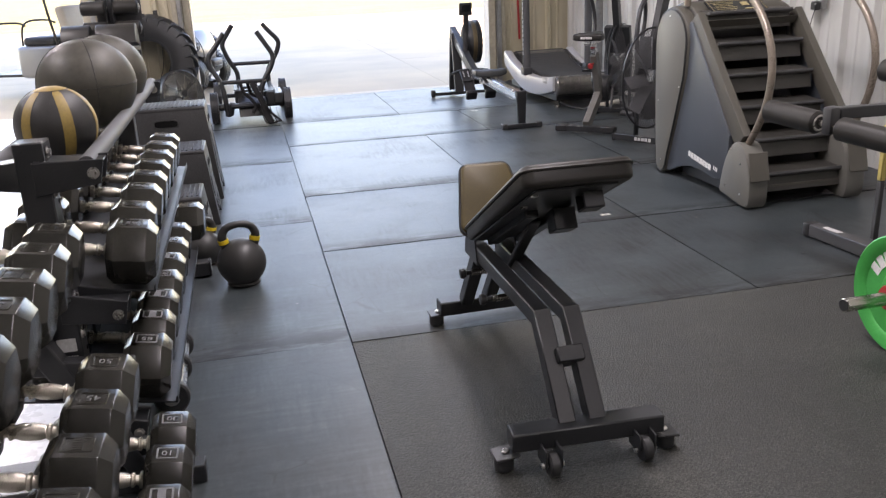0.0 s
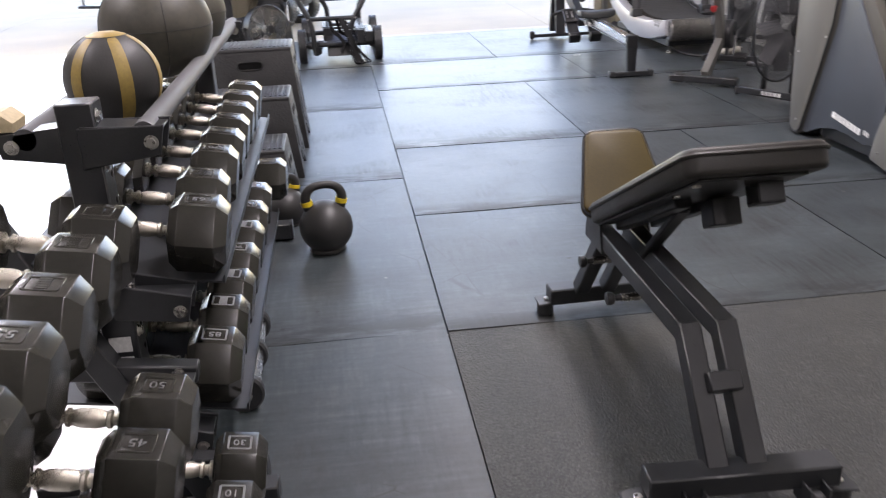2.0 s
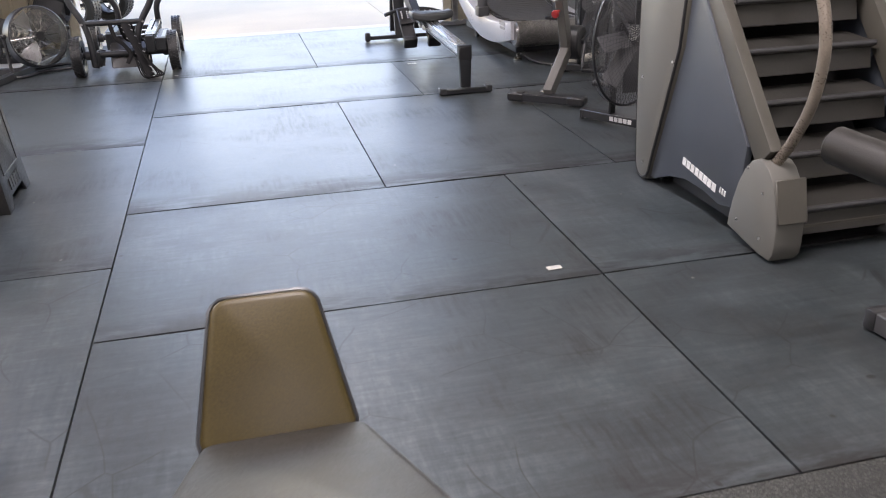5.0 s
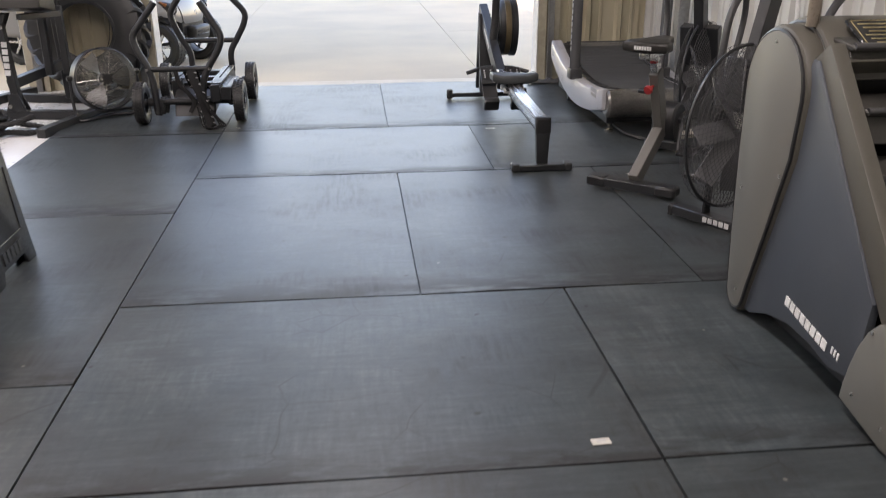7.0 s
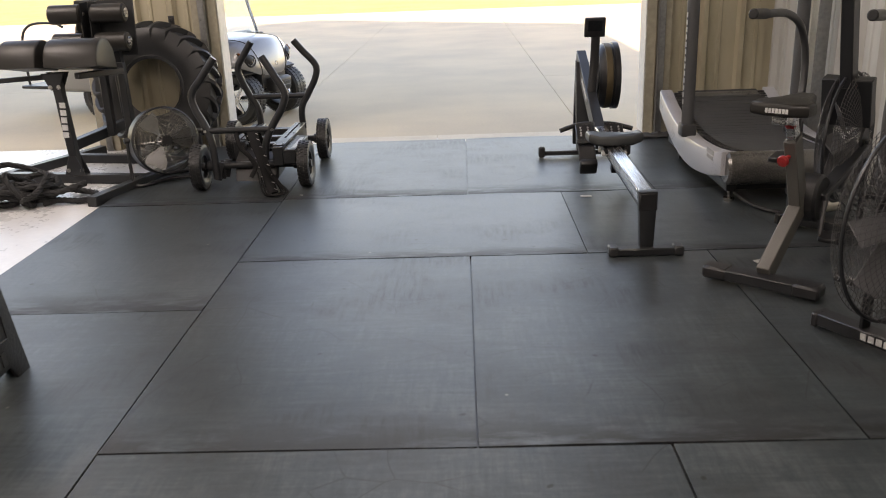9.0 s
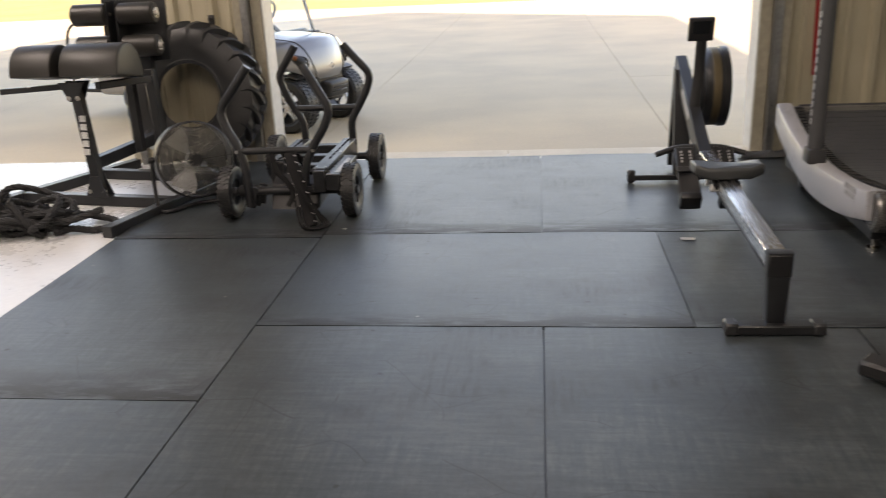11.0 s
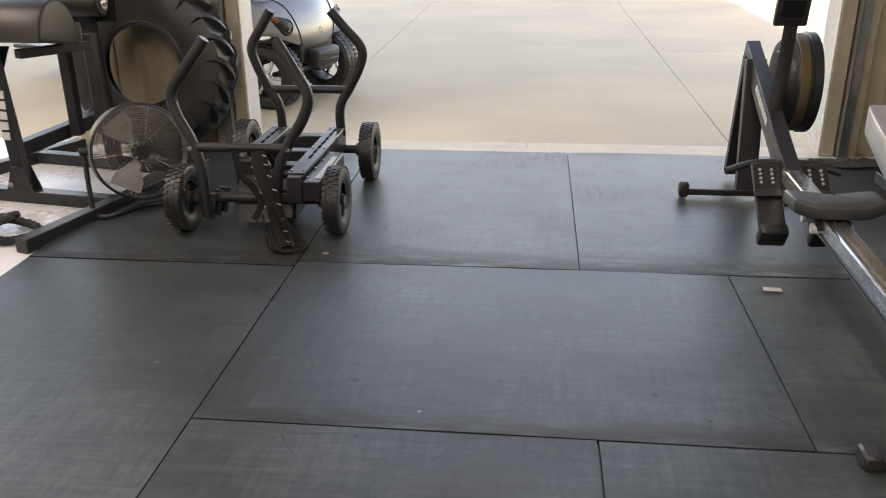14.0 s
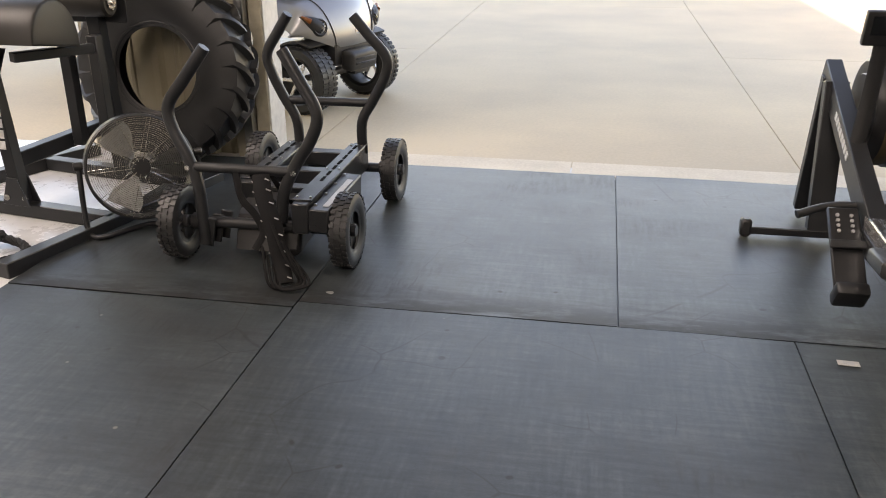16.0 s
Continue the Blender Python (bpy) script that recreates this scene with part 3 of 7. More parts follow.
def rack_row(y_list, x, top, tilt, sizes, numbers, label, ink=None):
    """Dumbbells side by side on one tier; x and top are those of the aisle-side head."""
    for y, (R, head, grip), num in zip(y_list, sizes, numbers):
        d = dumbbell(R, head, grip, num, label, ink or M["text_dim"])
        cz = top - R * 0.866
        half = grip / 2 + head * 0.46
        ca, sa = math.cos(radians(tilt)), math.sin(radians(tilt))
        d.matrix_basis = pose(x - half * ca, y, cz + half * sa, 0, tilt, random.uniform(-1.5, 1.5))


random.seed(11)
HUGE, BIG, MID, SML = (0.100, 0.138, 0.130), (0.096, 0.134, 0.130), (0.092, 0.130, 0.130), (0.085, 0.115, 0.130)
DB = "black rubber hex dumbbell with chrome handle on a steel rack"
TILT = 9.0
rack_row([2.612], -0.342, 0.752, TILT, [HUGE], ["65"], DB)
rack_row([2.845, 3.10, 3.315, 3.525, 3.73, 3.93, 4.13], -0.364, 0.752, TILT, [BIG, BIG, BIG, MID, MID, MID, MID], ["", "70", "", "", "75", "", "80"], DB)
rack_row([2.590, 2.792, 2.990, 3.205, 3.42, 3.635, 3.868], -0.350, 0.392, TILT, [HUGE, BIG, BIG, BIG, BIG, BIG, BIG], ["85", "", "", "90", "", "95", ""], DB, M["text_num"])
rack_row([4.20], -0.30, 0.395, 2, [BIG], [""], "black rubber hex dumbbell at the far end of the rack")
rack_row([2.288, 2.115, 1.930, 1.752, 1.57, 1.39, 1.21], -0.484, 0.845, TILT, [MID, MID, MID, MID, MID, SML, SML], ["", "", "", "55", "", "", ""], DB)
rack_row([2.041, 1.852, 1.657, 1.465, 1.275, 1.085], -0.364, 0.575, TILT, [MID, MID, MID, MID, MID, SML], ["50", "45", "", "40", "35", ""], DB)
rack_row([2.222, 2.047, 1.865, 1.685, 1.505, 1.33], -0.262, 0.303, TILT, [SML] * 6, ["30", "10", "", "25", "", "20"], DB, M["text_num"])


# ---- racks ----
def shelf(parent, x0, x1, y0, y1, z_front, tilt, lip=0.014):
    """A bent steel tray, lower towards the aisle."""
    w = x1 - x0
    dz = w * math.tan(radians(tilt))
    bm = bmesh.new()
    add_prism(bm, [(x0, z_front + dz), (x1, z_front), (x1 + 0.004, z_front + lip), (x1 + 0.008, z_front + lip), (x1 + 0.006, z_front - 0.006), (x0, z_front + dz - 0.006)], y1 - y0, pose(0, y1, 0, 90, 0, 0))
    return part("tray", bm, M["black"], parent, smooth=20)


def bolt(parent, at, axis, r=0.011):
    a = Vector(axis).normalized()
    p = Vector(at)
    bm = one(add_cyl, p, p + a * 0.009, r, 6)
    add_cyl(bm, p, p + a * 0.0015, r * 1.45, 14)
    return part("bolt", bm, M["zinc"], parent)


rack = thing("ball_and_dumbbell_rack", "black steel rack with two dumbbell trays and a ball rail", "storage rack")
UX = -0.525
for y in (2.475, 4.27):
    part("upright", one(add_bar, (UX, y, 0.02), (UX, y, 1.035), 0.078, 0.078), M["black"], rack)
    part("foot", one(add_bar, (-0.80, y, 0.045), (-0.24, y, 0.045), 0.076, 0.07), M["black"], rack)
    part("end_cap", one(add_box, (0.012, 0.08, 0.074), (-0.236, y, 0.045), bevel=0.004), M["plastic"], rack)
    for z in (0.945, 0.54, 0.165):
        bm = bmesh.new()
        dy = 0.043
        dz = 0.03 if z < 0.9 else -0.012
        add_prism(bm, [(UX + 0.0, z + dz - 0.04), (-0.36, z - 0.03), (-0.345, z + 0.035), (UX + 0.0, z + dz + 0.05)], 0.008, pose(0, y - 0.039, 0, 90, 0, 0), bevel=0.002, seg=1)
        add_prism(bm, [(UX + 0.0, z + dz - 0.04), (-0.36, z - 0.03), (-0.345, z + 0.035), (UX + 0.0, z + dz + 0.05)], 0.008, pose(0, y + 0.047, 0, 90, 0, 0), bevel=0.002, seg=1)
        add_box(bm, (0.17, 0.09, 0.007), (-0.435, y, z + 0.032), (0, 4, 0), 0.002)
        part("bracket", bm, M["black"], rack)
        bolt(rack, (-0.375, y - 0.048, z + 0.0), (0, -1, 0))
        bolt(rack, (UX + 0.041, y - 0.02, z + 0.06), (1, 0, 0))
        bolt(rack, (UX + 0.041, y - 0.02, z - 0.05), (1, 0, 0))
    bm = one(add_prism, [(UX, 0.90), (-0.69, 0.925), (-0.70, 0.975), (UX, 0.99)], 0.07, pose(0, y + 0.035, 0, 90, 0, 0), bevel=0.003)
    part("bracket", bm, M["black"], rack)
    bolt(rack, (-0.665, y - 0.036, 0.95), (0, -1, 0))
# black discs on the upright, painted shade for its open pin holes
for i in range(14):
    part("pin_hole_shade", one(add_cyl, (UX + 0.0385, 2.475 + 0.018, 0.12 + 0.062 * i), (UX + 0.0398, 2.475 + 0.018, 0.12 + 0.062 * i), 0.0075, 10), M["hole_shade"], rack)
mk = bmesh.new()
mark_bars(mk, 5, 0.26, 0.05, pose(UX, 2.4355, 0.36, 90, 90, 0), depth=0.002)
part("word_mark", mk, M["text_white"], rack, "white printed word mark")
for x in (-0.39, -0.635):
    part("rail", one(add_cyl, (x, 2.44, 0.965), (x, 4.32, 0.965), 0.024, 18), M["matte_grey"], rack, "grey steel tube rail")
shelf(rack, -0.76, -0.285, 2.52, 4.26, 0.568, TILT, 0.016)
shelf(rack, -0.76, -0.273, 2.52, 4.06, 0.205, TILT, 0.016)
rebase(rack, (UX, 3.37, 0))

near = thing("dumbbell_rack", "black steel three-tier dumbbell rack with slanted end frames", "storage rack")
for y in (2.40, 0.86):
    part("end_frame", one(add_bar, (-0.36, y, 0.03), (-0.80, y, 0.92), 0.06, 0.06, up=(0, 1, 0)), M["black"], near)
    part("foot", one(add_bar, (-0.98, y, 0.03), (-0.20, y, 0.03), 0.06, 0.06), M["black"], near)
    part("brace", one(add_bar, (-0.92, y, 0.05), (-0.72, y, 0.72), 0.05, 0.05, up=(0, 1, 0)), M["black"], near)
    for x, z in ((-0.50, 0.67), (-0.38, 0.405), (-0.25, 0.13)):
        part("arm", one(add_bar, (x - 0.30, y, z + 0.03), (x + 0.03, y, z - 0.01), 0.045, 0.045), M["black"], near)
        bolt(near, (x - 0.01, y - 0.024, z + 0.005), (0, -1, 0), 0.008)
for x, z in ((-0.50, 0.685), (-0.375, 0.425), (-0.27, 0.168)):
    for dx, dz in ((-0.005, 0.0), (-0.27, 0.042)):
        part("rest_rail", one(add_box, (0.055, 1.60, 0.012), (x + dx, 1.63, z - 0.022 + dz), (0, TILT, 0), 0.002), M["black"], near)
rebase(near, (-0.55, 1.6, 0))


# ---- balls ----
M["iron"] = surface("coated_cast_iron", (0.028, 0.027, 0.026), (0.018, 0.018, 0.017), rough=0.5, grain=160, stain=6, bump=0.35, detail=0.001)
def ball_on_rail(name, y, r, label, cat, squash=1.0):
    s = 0.1225
    z = 0.965 + math.sqrt((r * 1.0 + 0.024) ** 2 - s * s) * squash
    t = thing(name, label, cat, at=pose(-0.5125, y, z))
    return t


b1 = ball_on_rail("medicine_ball", 2.755, 0.114, "black rubber medicine ball with mustard-yellow stripes on a rail", "medicine ball")
part("cover", one(add_ball, (0, 0, 0), 0.114, 40, 24), M["iron"], b1)
bm = bmesh.new()
R1 = 0.1152


def on_ball(az, el, r):
    return bm.verts.new((r * math.cos(el) * math.cos(az), r * math.cos(el) * math.sin(az), r * math.sin(el)))


for k in range(6):
    az = radians(-62 + 60 * k)
    prev = None
    for i in range(20):
        el = radians(64 - i * 6)
        w = 0.30 + 0.06 * math.cos(el)
        half = 0.5 * w * (0.75 if i == 0 else 1) * 0.98 / max(0.35, math.cos(el) + 0.25)
        cur = [on_ball(az + half * q / 2, el, R1) for q in (-2, -1, 0, 1, 2)]
        if prev:
            for q in range(4):
                bm.faces.new((prev[q], cur[q], cur[q + 1], prev[q + 1]))
        prev = cur
cap = [on_ball(2 * math.pi * i / 24, radians(66), R1) for i in range(24)]
tip = on_ball(0, radians(90), R1)
mid = [on_ball(2 * math.pi * i / 24, radians(78), R1) for i in range(24)]
for i in range(24):
    j = (i + 1) % 24
    bm.faces.new((cap[i], cap[j], mid[j], mid[i]))
    bm.faces.new((mid[i], mid[j], tip))
M["mustard"] = surface("mustard_rubber", (0.30, 0.205, 0.05), (0.22, 0.15, 0.04), rough=0.5, grain=120, stain=9, bump=0.15, detail=0.001)
part("stripes", bm, M["mustard"], b1, "mustard-yellow stripes")
M["ball"] = surface("scuffed_soft_vinyl", (0.062, 0.057, 0.043), (0.036, 0.034, 0.027), rough=0.5, grain=50, stain=5, bump=0.2, detail=0.002)
for y, r in ((3.37, 0.166), (3.80, 0.160)):
    b = ball_on_rail("slam_ball", y, r, "large scuffed dark-grey soft ball on the rack's top rail", "exercise ball", 0.78)
    part("cover", one(add_ball, (0, 0, 0), r, 44, 28, (1.02, 1.02, 0.955)), M["ball"], b)
    seam = bmesh.new()
    for ax in ((0, 0, 0), (90, 0, 20), (90, 0, 110)):
        add_torus(seam, Matrix.Diagonal((1.02, 1.02, 0.955, 1)) @ pose(0, 0, 0, *ax), r * 1.003, 0.0011, 72, 5)
    part("seam", seam, M["plastic"], b)
M["tan"] = surface("tan_foam", (0.55, 0.45, 0.28), rough=0.7, grain=80, stain=8, bump=0.2)
wedge = part("foam_block", one(add_prism, [(-0.80, 0.978), (-0.66, 0.978), (-0.655, 1.0), (-0.68, 1.022), (-0.78, 1.015), (-0.805, 0.995)], 0.09, pose(0, 2.54, 0, 90, 0, 0), bevel=0.008), M["tan"])
tagged(wedge, "small tan foam block lying on the rack's arm", "foam block")


# ---- plyo boxes ----
def plyo_box(x, y, w, d, h, label):
    """A moulded box, wider at its base, ribbed top, hand slots shaded by black sheets, arched base."""
    t = thing("plyo_box", label, "plyo box", "nested plyo boxes", pose(x, y, 0))
    k = 0.035 * h / 0.6 + 0.02
    th = 0.016

    def side(sx, sy, length, top_len, off_base, off_top, mark):
        a, b, e = length / 2, top_len / 2, 0.09
        out = [(-a, 0), (-a + e, 0), (-a + e * 1.35, 0.055), (a - e * 1.35, 0.055), (a - e, 0), (a, 0), (b, h - 0.012), (-b, h - 0.012)]
        bm = bmesh.new()
        tiltang = math.degrees(math.atan2(off_base - off_top, h))
        rz = {(1, 0): 90, (-1, 0): -90, (0, -1): 0, (0, 1): 180}[(sx, sy)]
        m = pose(0, 0, 0, 0, 0, rz) @ Matrix.Translation((0, -off_base, 0)) @ pose(0, 0, 0, 90 - tiltang, 0, 0)
        add_prism(bm, out, th, m @ Matrix.Translation((0, 0, -th)), bevel=0.004)
        o = part("side_panel", bm, M["resin"], t, smooth=30)
        sl = bmesh.new()
        z = h - 0.10
        pts = [m @ V(math.copysign(0.075 * abs(math.cos(q)) ** 0.4, math.cos(q)), z + 0.024 * math.copysign(abs(math.sin(q)) ** 0.5, math.sin(q)), 0.0) for q in [2 * math.pi * i / 28 for i in range(28)]]
        add_tube(sl, pts, 0.005, 6, closed=True)
        part("slot_rim", sl, M["resin"], o)
        # flush black sheet as the shade of the open hand slot
        hs = bmesh.new()
        add_prism(hs, [(math.copysign(0.074 * abs(math.cos(q)) ** 0.4, math.cos(q)), z + 0.023 * math.copysign(abs(math.sin(q)) ** 0.5, math.sin(q))) for q in [2 * math.pi * i / 28 for i in range(28)]], 0.0015, m @ Matrix.Translation((0, 0, 0.0002)))
        part("hand_slot_shade", hs, M["hole_shade"], o)
        if mark:
            mk = bmesh.new()
            mark_bars(mk, 5, top_len * 0.6, 0.055, m @ pose(0, 0.105, 0.002), depth=0.005)
            part("word_mark", mk, M["resin"], o)
            rim = bmesh.new()
            for q in ((-b * 0.8, b * 0.8, 0.165, 0.165), (-b * 0.8, b * 0.8, h - 0.17, h - 0.17), (-b * 0.8, -b * 0.8, 0.165, h - 0.17), (b * 0.8, b * 0.8, 0.165, h - 0.17)):
                add_tube(rim, [m @ V(q[0], q[2], 0), m @ V(q[1], q[3], 0)], 0.004, 6)
            if h > 0.4:
                part("raised_frame", rim, M["resin"], o)
            else:
                rim.free()

    side(1, 0, d, d - 2 * k, w / 2, w / 2 - k, True)
    side(-1, 0, d, d - 2 * k, w / 2, w / 2 - k, True)
    side(0, -1, w, w - 2 * k, d / 2, d / 2 - k, False)
    side(0, 1, w, w - 2 * k, d / 2, d / 2 - k, False)
    tw, td = w - 2 * k, d - 2 * k
    part("top", one(add_box, (tw + 0.006, td + 0.006, 0.03), (0, 0, h - 0.015), bevel=0.012, seg=3), M["resin"], t)
    n = int(tw / 0.026)
    M_rib = M["resin"]
    ribs = many(add_box, [((0.013, td * 0.86, 0.006), (-tw * 0.46 + tw * 0.92 * i / (n - 1), 0, h + 0.002), (0, 0, 0), 0.002) for i in range(n)])
    part("grip_ribs", ribs, M_rib, t, "raised anti-slip ribs")
    return t


plyo_box(-0.50, 6.08, 0.62, 0.47, 0.625, "tall dark-grey moulded plyo box with a ribbed top")
plyo_box(-0.492, 5.42, 0.58, 0.44, 0.455, "mid-height dark-grey moulded plyo box with a ribbed top")
plyo_box(-0.505, 4.85, 0.56, 0.42, 0.31, "low dark-grey moulded plyo box with a ribbed top")


# ---- kettlebells, roller ----
M["yellow"] = surface("yellow_band", (0.72, 0.52, 0.02), rough=0.45, grain=90, stain=9, bump=0.05)


def kettlebell(x, y, r, band, label, turn=0):
    t = thing("kettlebell", label, "kettlebell", "kettlebells beside the rack", pose(x, y, 0, 0, 0, turn))
    prof = [(0.0, 0.0), (r * 0.62, 0.0), (r * 0.70, 0.006)]
    cz = r * 0.93
    for i in range(15):
        a = radians(-52 + 10 * i)
        prof.append((r * math.cos(a), cz + r * math.sin(a)))
    prof.append((0.0, cz + r))
    part("body", one(add_lathe, prof, None, 36), M["iron"], t)
    hw, top, base = r * 0.60, cz + r * 1.62, cz + r * 0.72
    pts = smooth_path([(-hw * 0.95, 0, base), (-hw * 1.12, 0, base + r * 0.45), (-hw * 0.78, 0, top - 0.012), (0, 0, top), (hw * 0.78, 0, top - 0.012), (hw * 1.12, 0, base + r * 0.45), (hw * 0.95, 0, base)], 6)
    n = len(pts)
    rad = [0.017 + 0.006 * abs(i / (n - 1) - 0.5) * 2 for i in range(n)]
    part("handle", one(add_tube, pts, rad, 14), M["iron"], t)
    if band:
        for s in (-1, 1):
            p = V(s * hw * 1.03, 0, base + r * 0.16)
            q = V(s * hw * 1.09, 0, base + r * 0.33)
            part("band", one(add_cyl, p, q, 0.0255, 18), M["yellow"], t, "yellow weight band")
    return t


kettlebell(-0.075, 4.10, 0.117, True, "large black kettlebell with yellow bands on its handle", 8)
kettlebell(-0.265, 4.47, 0.092, True, "smaller black kettlebell standing beside the rack's foot", 40)
kettlebell(-0.40, 4.46, 0.085, False, "small scuffed black kettlebell beside the rack's foot", 15)
ro = thing("floor_roller", "silver steel roller with black rubber rings on the floor", "roller")
p0, p1 = V(-0.325, 2.83, 0.062), V(-0.335, 3.30, 0.062)
dv = (p1 - p0).normalized()
part("tube", one(add_cyl, p0 + dv * 0.02, p1 - dv * 0.02, 0.047, 28), M["alu"], ro, "silver tube")
for u in (0.0, 0.24, 0.45):
    part("ring", one(add_lathe, [(0.03, -0.016), (0.055, -0.018), (0.0615, -0.010), (0.0615, 0.010), (0.055, 0.018), (0.03, 0.016)], basis(p0 + dv * (u + 0.012), p1), 30), M["rubber"], ro, "black rubber ring")
part("axle", one(add_cyl, p0 - dv * 0.012, p0 + dv * 0.02, 0.021, 18, bevel=0.003), M["chrome"], ro)
part("bearing", one(add_lathe, [(0.010, 0.0), (0.012, -0.004), (0.024, -0.004), (0.027, 0.002)], basis(p0 - dv * 0.008, p1), 20), M["zinc"], ro)
rebase(ro, (-0.33, 3.06, 0))

# ---- adjustable bench ----
bench = thing("adjustable_bench", "black steel adjustable bench with brown-black vinyl pads", "weight bench")
CX = 0.915


def pad(w0, w1, n, th, m):
    """A stuffed pad, w0 wide at its start and w1 at its end, n long along y."""
    bm = bmesh.new()
    r = 0.035
    def corner(cx, cy, a0):
        return [(cx + r * math.cos(radians(a0 + 22.5 * i)), cy + r * math.sin(radians(a0 + 22.5 * i))) for i in range(5)]
    out = corner(-w0 / 2 + r, r, 180) + corner(w0 / 2 - r, r, 270) + corner(w1 / 2 - r, n - r, 0) + corner(-w1 / 2 + r, n - r, 90)
    add_prism(bm, out, th, m, bevel=0.014, seg=3)
    return bm


def piping(w0, w1, n, th, m):
    r = 0.035
    bm = bmesh.new()
    pts = []
    for cx, cy, a0 in ((-w0 / 2 + r, r, 180), (w0 / 2 - r, r, 270), (w1 / 2 - r, n - r, 0), (-w1 / 2 + r, n - r, 90)):
        pts += [m @ V(cx + (r + 0.001) * math.cos(radians(a0 + 22.5 * i)), cy + (r + 0.001) * math.sin(radians(a0 + 22.5 * i)), th * 0.72) for i in range(5)]
    add_tube(bm, pts, 0.006, 6, closed=True)
    return bm


hinge = V(CX + 0.01, 3.02, 0.445)
back_m = Matrix.Translation(hinge) @ pose(0, 0, 0, 0, 0, 180) @ pose(0, 0, 0, 27.0, 0, 0) @ Matrix.Translation((0, 0.0, -0.005))
o = part("backrest", pad(0.29, 0.335, 0.87, 0.066, back_m), M["vinyl"], bench, "black vinyl backrest, worn at its end")
part("piping", piping(0.29, 0.335, 0.87, 0.066, back_m), M["vinyl"], o)
seat_m = Matrix.Translation((CX, 3.087, 0.431)) @ pose(0, 0, 0, 51, 0, 0)
o = part("seat", pad(0.28, 0.202, 0.288, 0.055, seat_m), M["seat_vinyl"], bench, "brown-black vinyl seat")
part("piping", piping(0.28, 0.202, 0.288, 0.055, seat_m), M["black"], o, "black piping")
# underside of the backrest
bm = bmesh.new()
for s in (-1, 1):
    vs = add_box(bm, (0.045, 0.50, 0.028), (s * 0.055, 0.30, -0.016), bevel=0.004)
    bmesh.ops.transform(bm, matrix=back_m, verts=vs)
vs = add_box(bm, (0.255, 0.80, 0.008), (0, 0.43, -0.003), bevel=0.003)
bmesh.ops.transform(bm, matrix=back_m, verts=vs)
part("back_frame", bm, M["black"], bench)
for nm, rows in (("pin_bracket", ((0.065, 0.008, 0.05, -0.07, 0.70, -0.03), (0.065, 0.008, 0.05, -0.07, 0.76, -0.03), (0.065, 0.066, 0.006, -0.07, 0.73, -0.054))), ("socket", ((0.075, 0.075, 0.07, -0.035, 0.56, -0.05),))):
    bm = bmesh.new()
    for a in rows:
        vs = add_box(bm, a[:3], a[3:], bevel=0.004)
        bmesh.ops.transform(bm, matrix=back_m, verts=vs)
    part(nm, bm, M["black"], bench)
for x, y in ((-0.10, 0.62), (0.10, 0.62), (0.115, 0.78)):
    p = back_m @ V(x, y, 0)
    q = back_m @ V(x, y, -0.012)
    part("bolt", one(add_cyl, p, q, 0.011, 6), M["zinc"], bench)
# spine: twin square tubes with a kink
for s in (-1, 1):
    x = CX - 0.014 + s * 0.048
    part("spine_tube", one(add_bar, (x + 0.005, 2.40, 0.37), (x - 0.02, 3.06, 0.40), 0.055, 0.055), M["black"], bench)
    part("front_post", one(add_bar, (x + 0.005, 2.19, 0.10), (x + 0.005, 2.42, 0.385), 0.055, 0.055, up=(0, 1, 0)), M["black"], bench)
    part("rear_leg", one(add_bar, (x - 0.02, 3.02, 0.40), (x - 0.02, 3.27, 0.10), 0.05, 0.05, up=(0, 1, 0)), M["black"], bench)
    part("hinge_plate", one(add_prism, [(2.96, 0.36), (3.14, 0.36), (3.12, 0.47), (3.0, 0.49)], 0.007, pose(x - 0.02 + s * 0.03, 0, 0, 90, 0, 90), bevel=0.002, seg=1), M["black"], bench)
part("step_plate", one(add_box, (0.085, 0.09, 0.05), (CX - 0.006, 2.315, 0.27), (-38, 0, 0), 0.004), M["black"], bench)
part("front_crossbar", one(add_box, (0.47, 0.075, 0.06), (CX, 2.175, 0.095), (0, 0, -2.5), 0.005), M["black"], bench)
part("rear_crossbar", one(add_box, (0.40, 0.075, 0.06), (CX + 0.005, 3.30, 0.075), (0, 0, 1.5), 0.005), M["black"], bench)
for x, y in ((0.685, 2.185), (1.145, 2.165), (0.735, 3.30), (1.10, 3.31)):
    s = -1 if x < CX else 1
    o = part("foot_plate", one(add_box, (0.075, 0.075, 0.008), (x + s * 0.02, y, 0.05), (0, s * 6, 0), 0.003), M["black"], bench)
    part("rubber_foot", one(add_cyl, (x + s * 0.025, y, 0.0), (x + s * 0.025, y, 0.046), 0.03, 18, bevel=0.004), M["rubber"], o, "black rubber foot")
    part("foot_bolt", one(add_cyl, (x + s * 0.02, y, 0.054), (x + s * 0.02, y, 0.062), 0.012, 12, bevel=0.003), M["zinc"], o)
for x in (0.785, 1.075):
    w = part("wheel", one(add_lathe, [(0.010, -0.016), (0.032, -0.016), (0.037, -0.010), (0.037, 0.010), (0.032, 0.016), (0.010, 0.016)], pose(x, 2.105, 0.038, 0, 90, 0), 24), M["rubber"], bench, "black rubber transport wheel")
    part("wheel_bolt", one(add_cyl, (x - 0.034, 2.105, 0.038), (x + 0.034, 2.105, 0.038), 0.009, 10), M["zinc"], w)
    for d in (-0.024, 0.024):
        part("wheel_bracket", one(add_box, (0.006, 0.075, 0.06), (x + d, 2.125, 0.062), (0, 0, 0), 0.002), M["black"], bench)
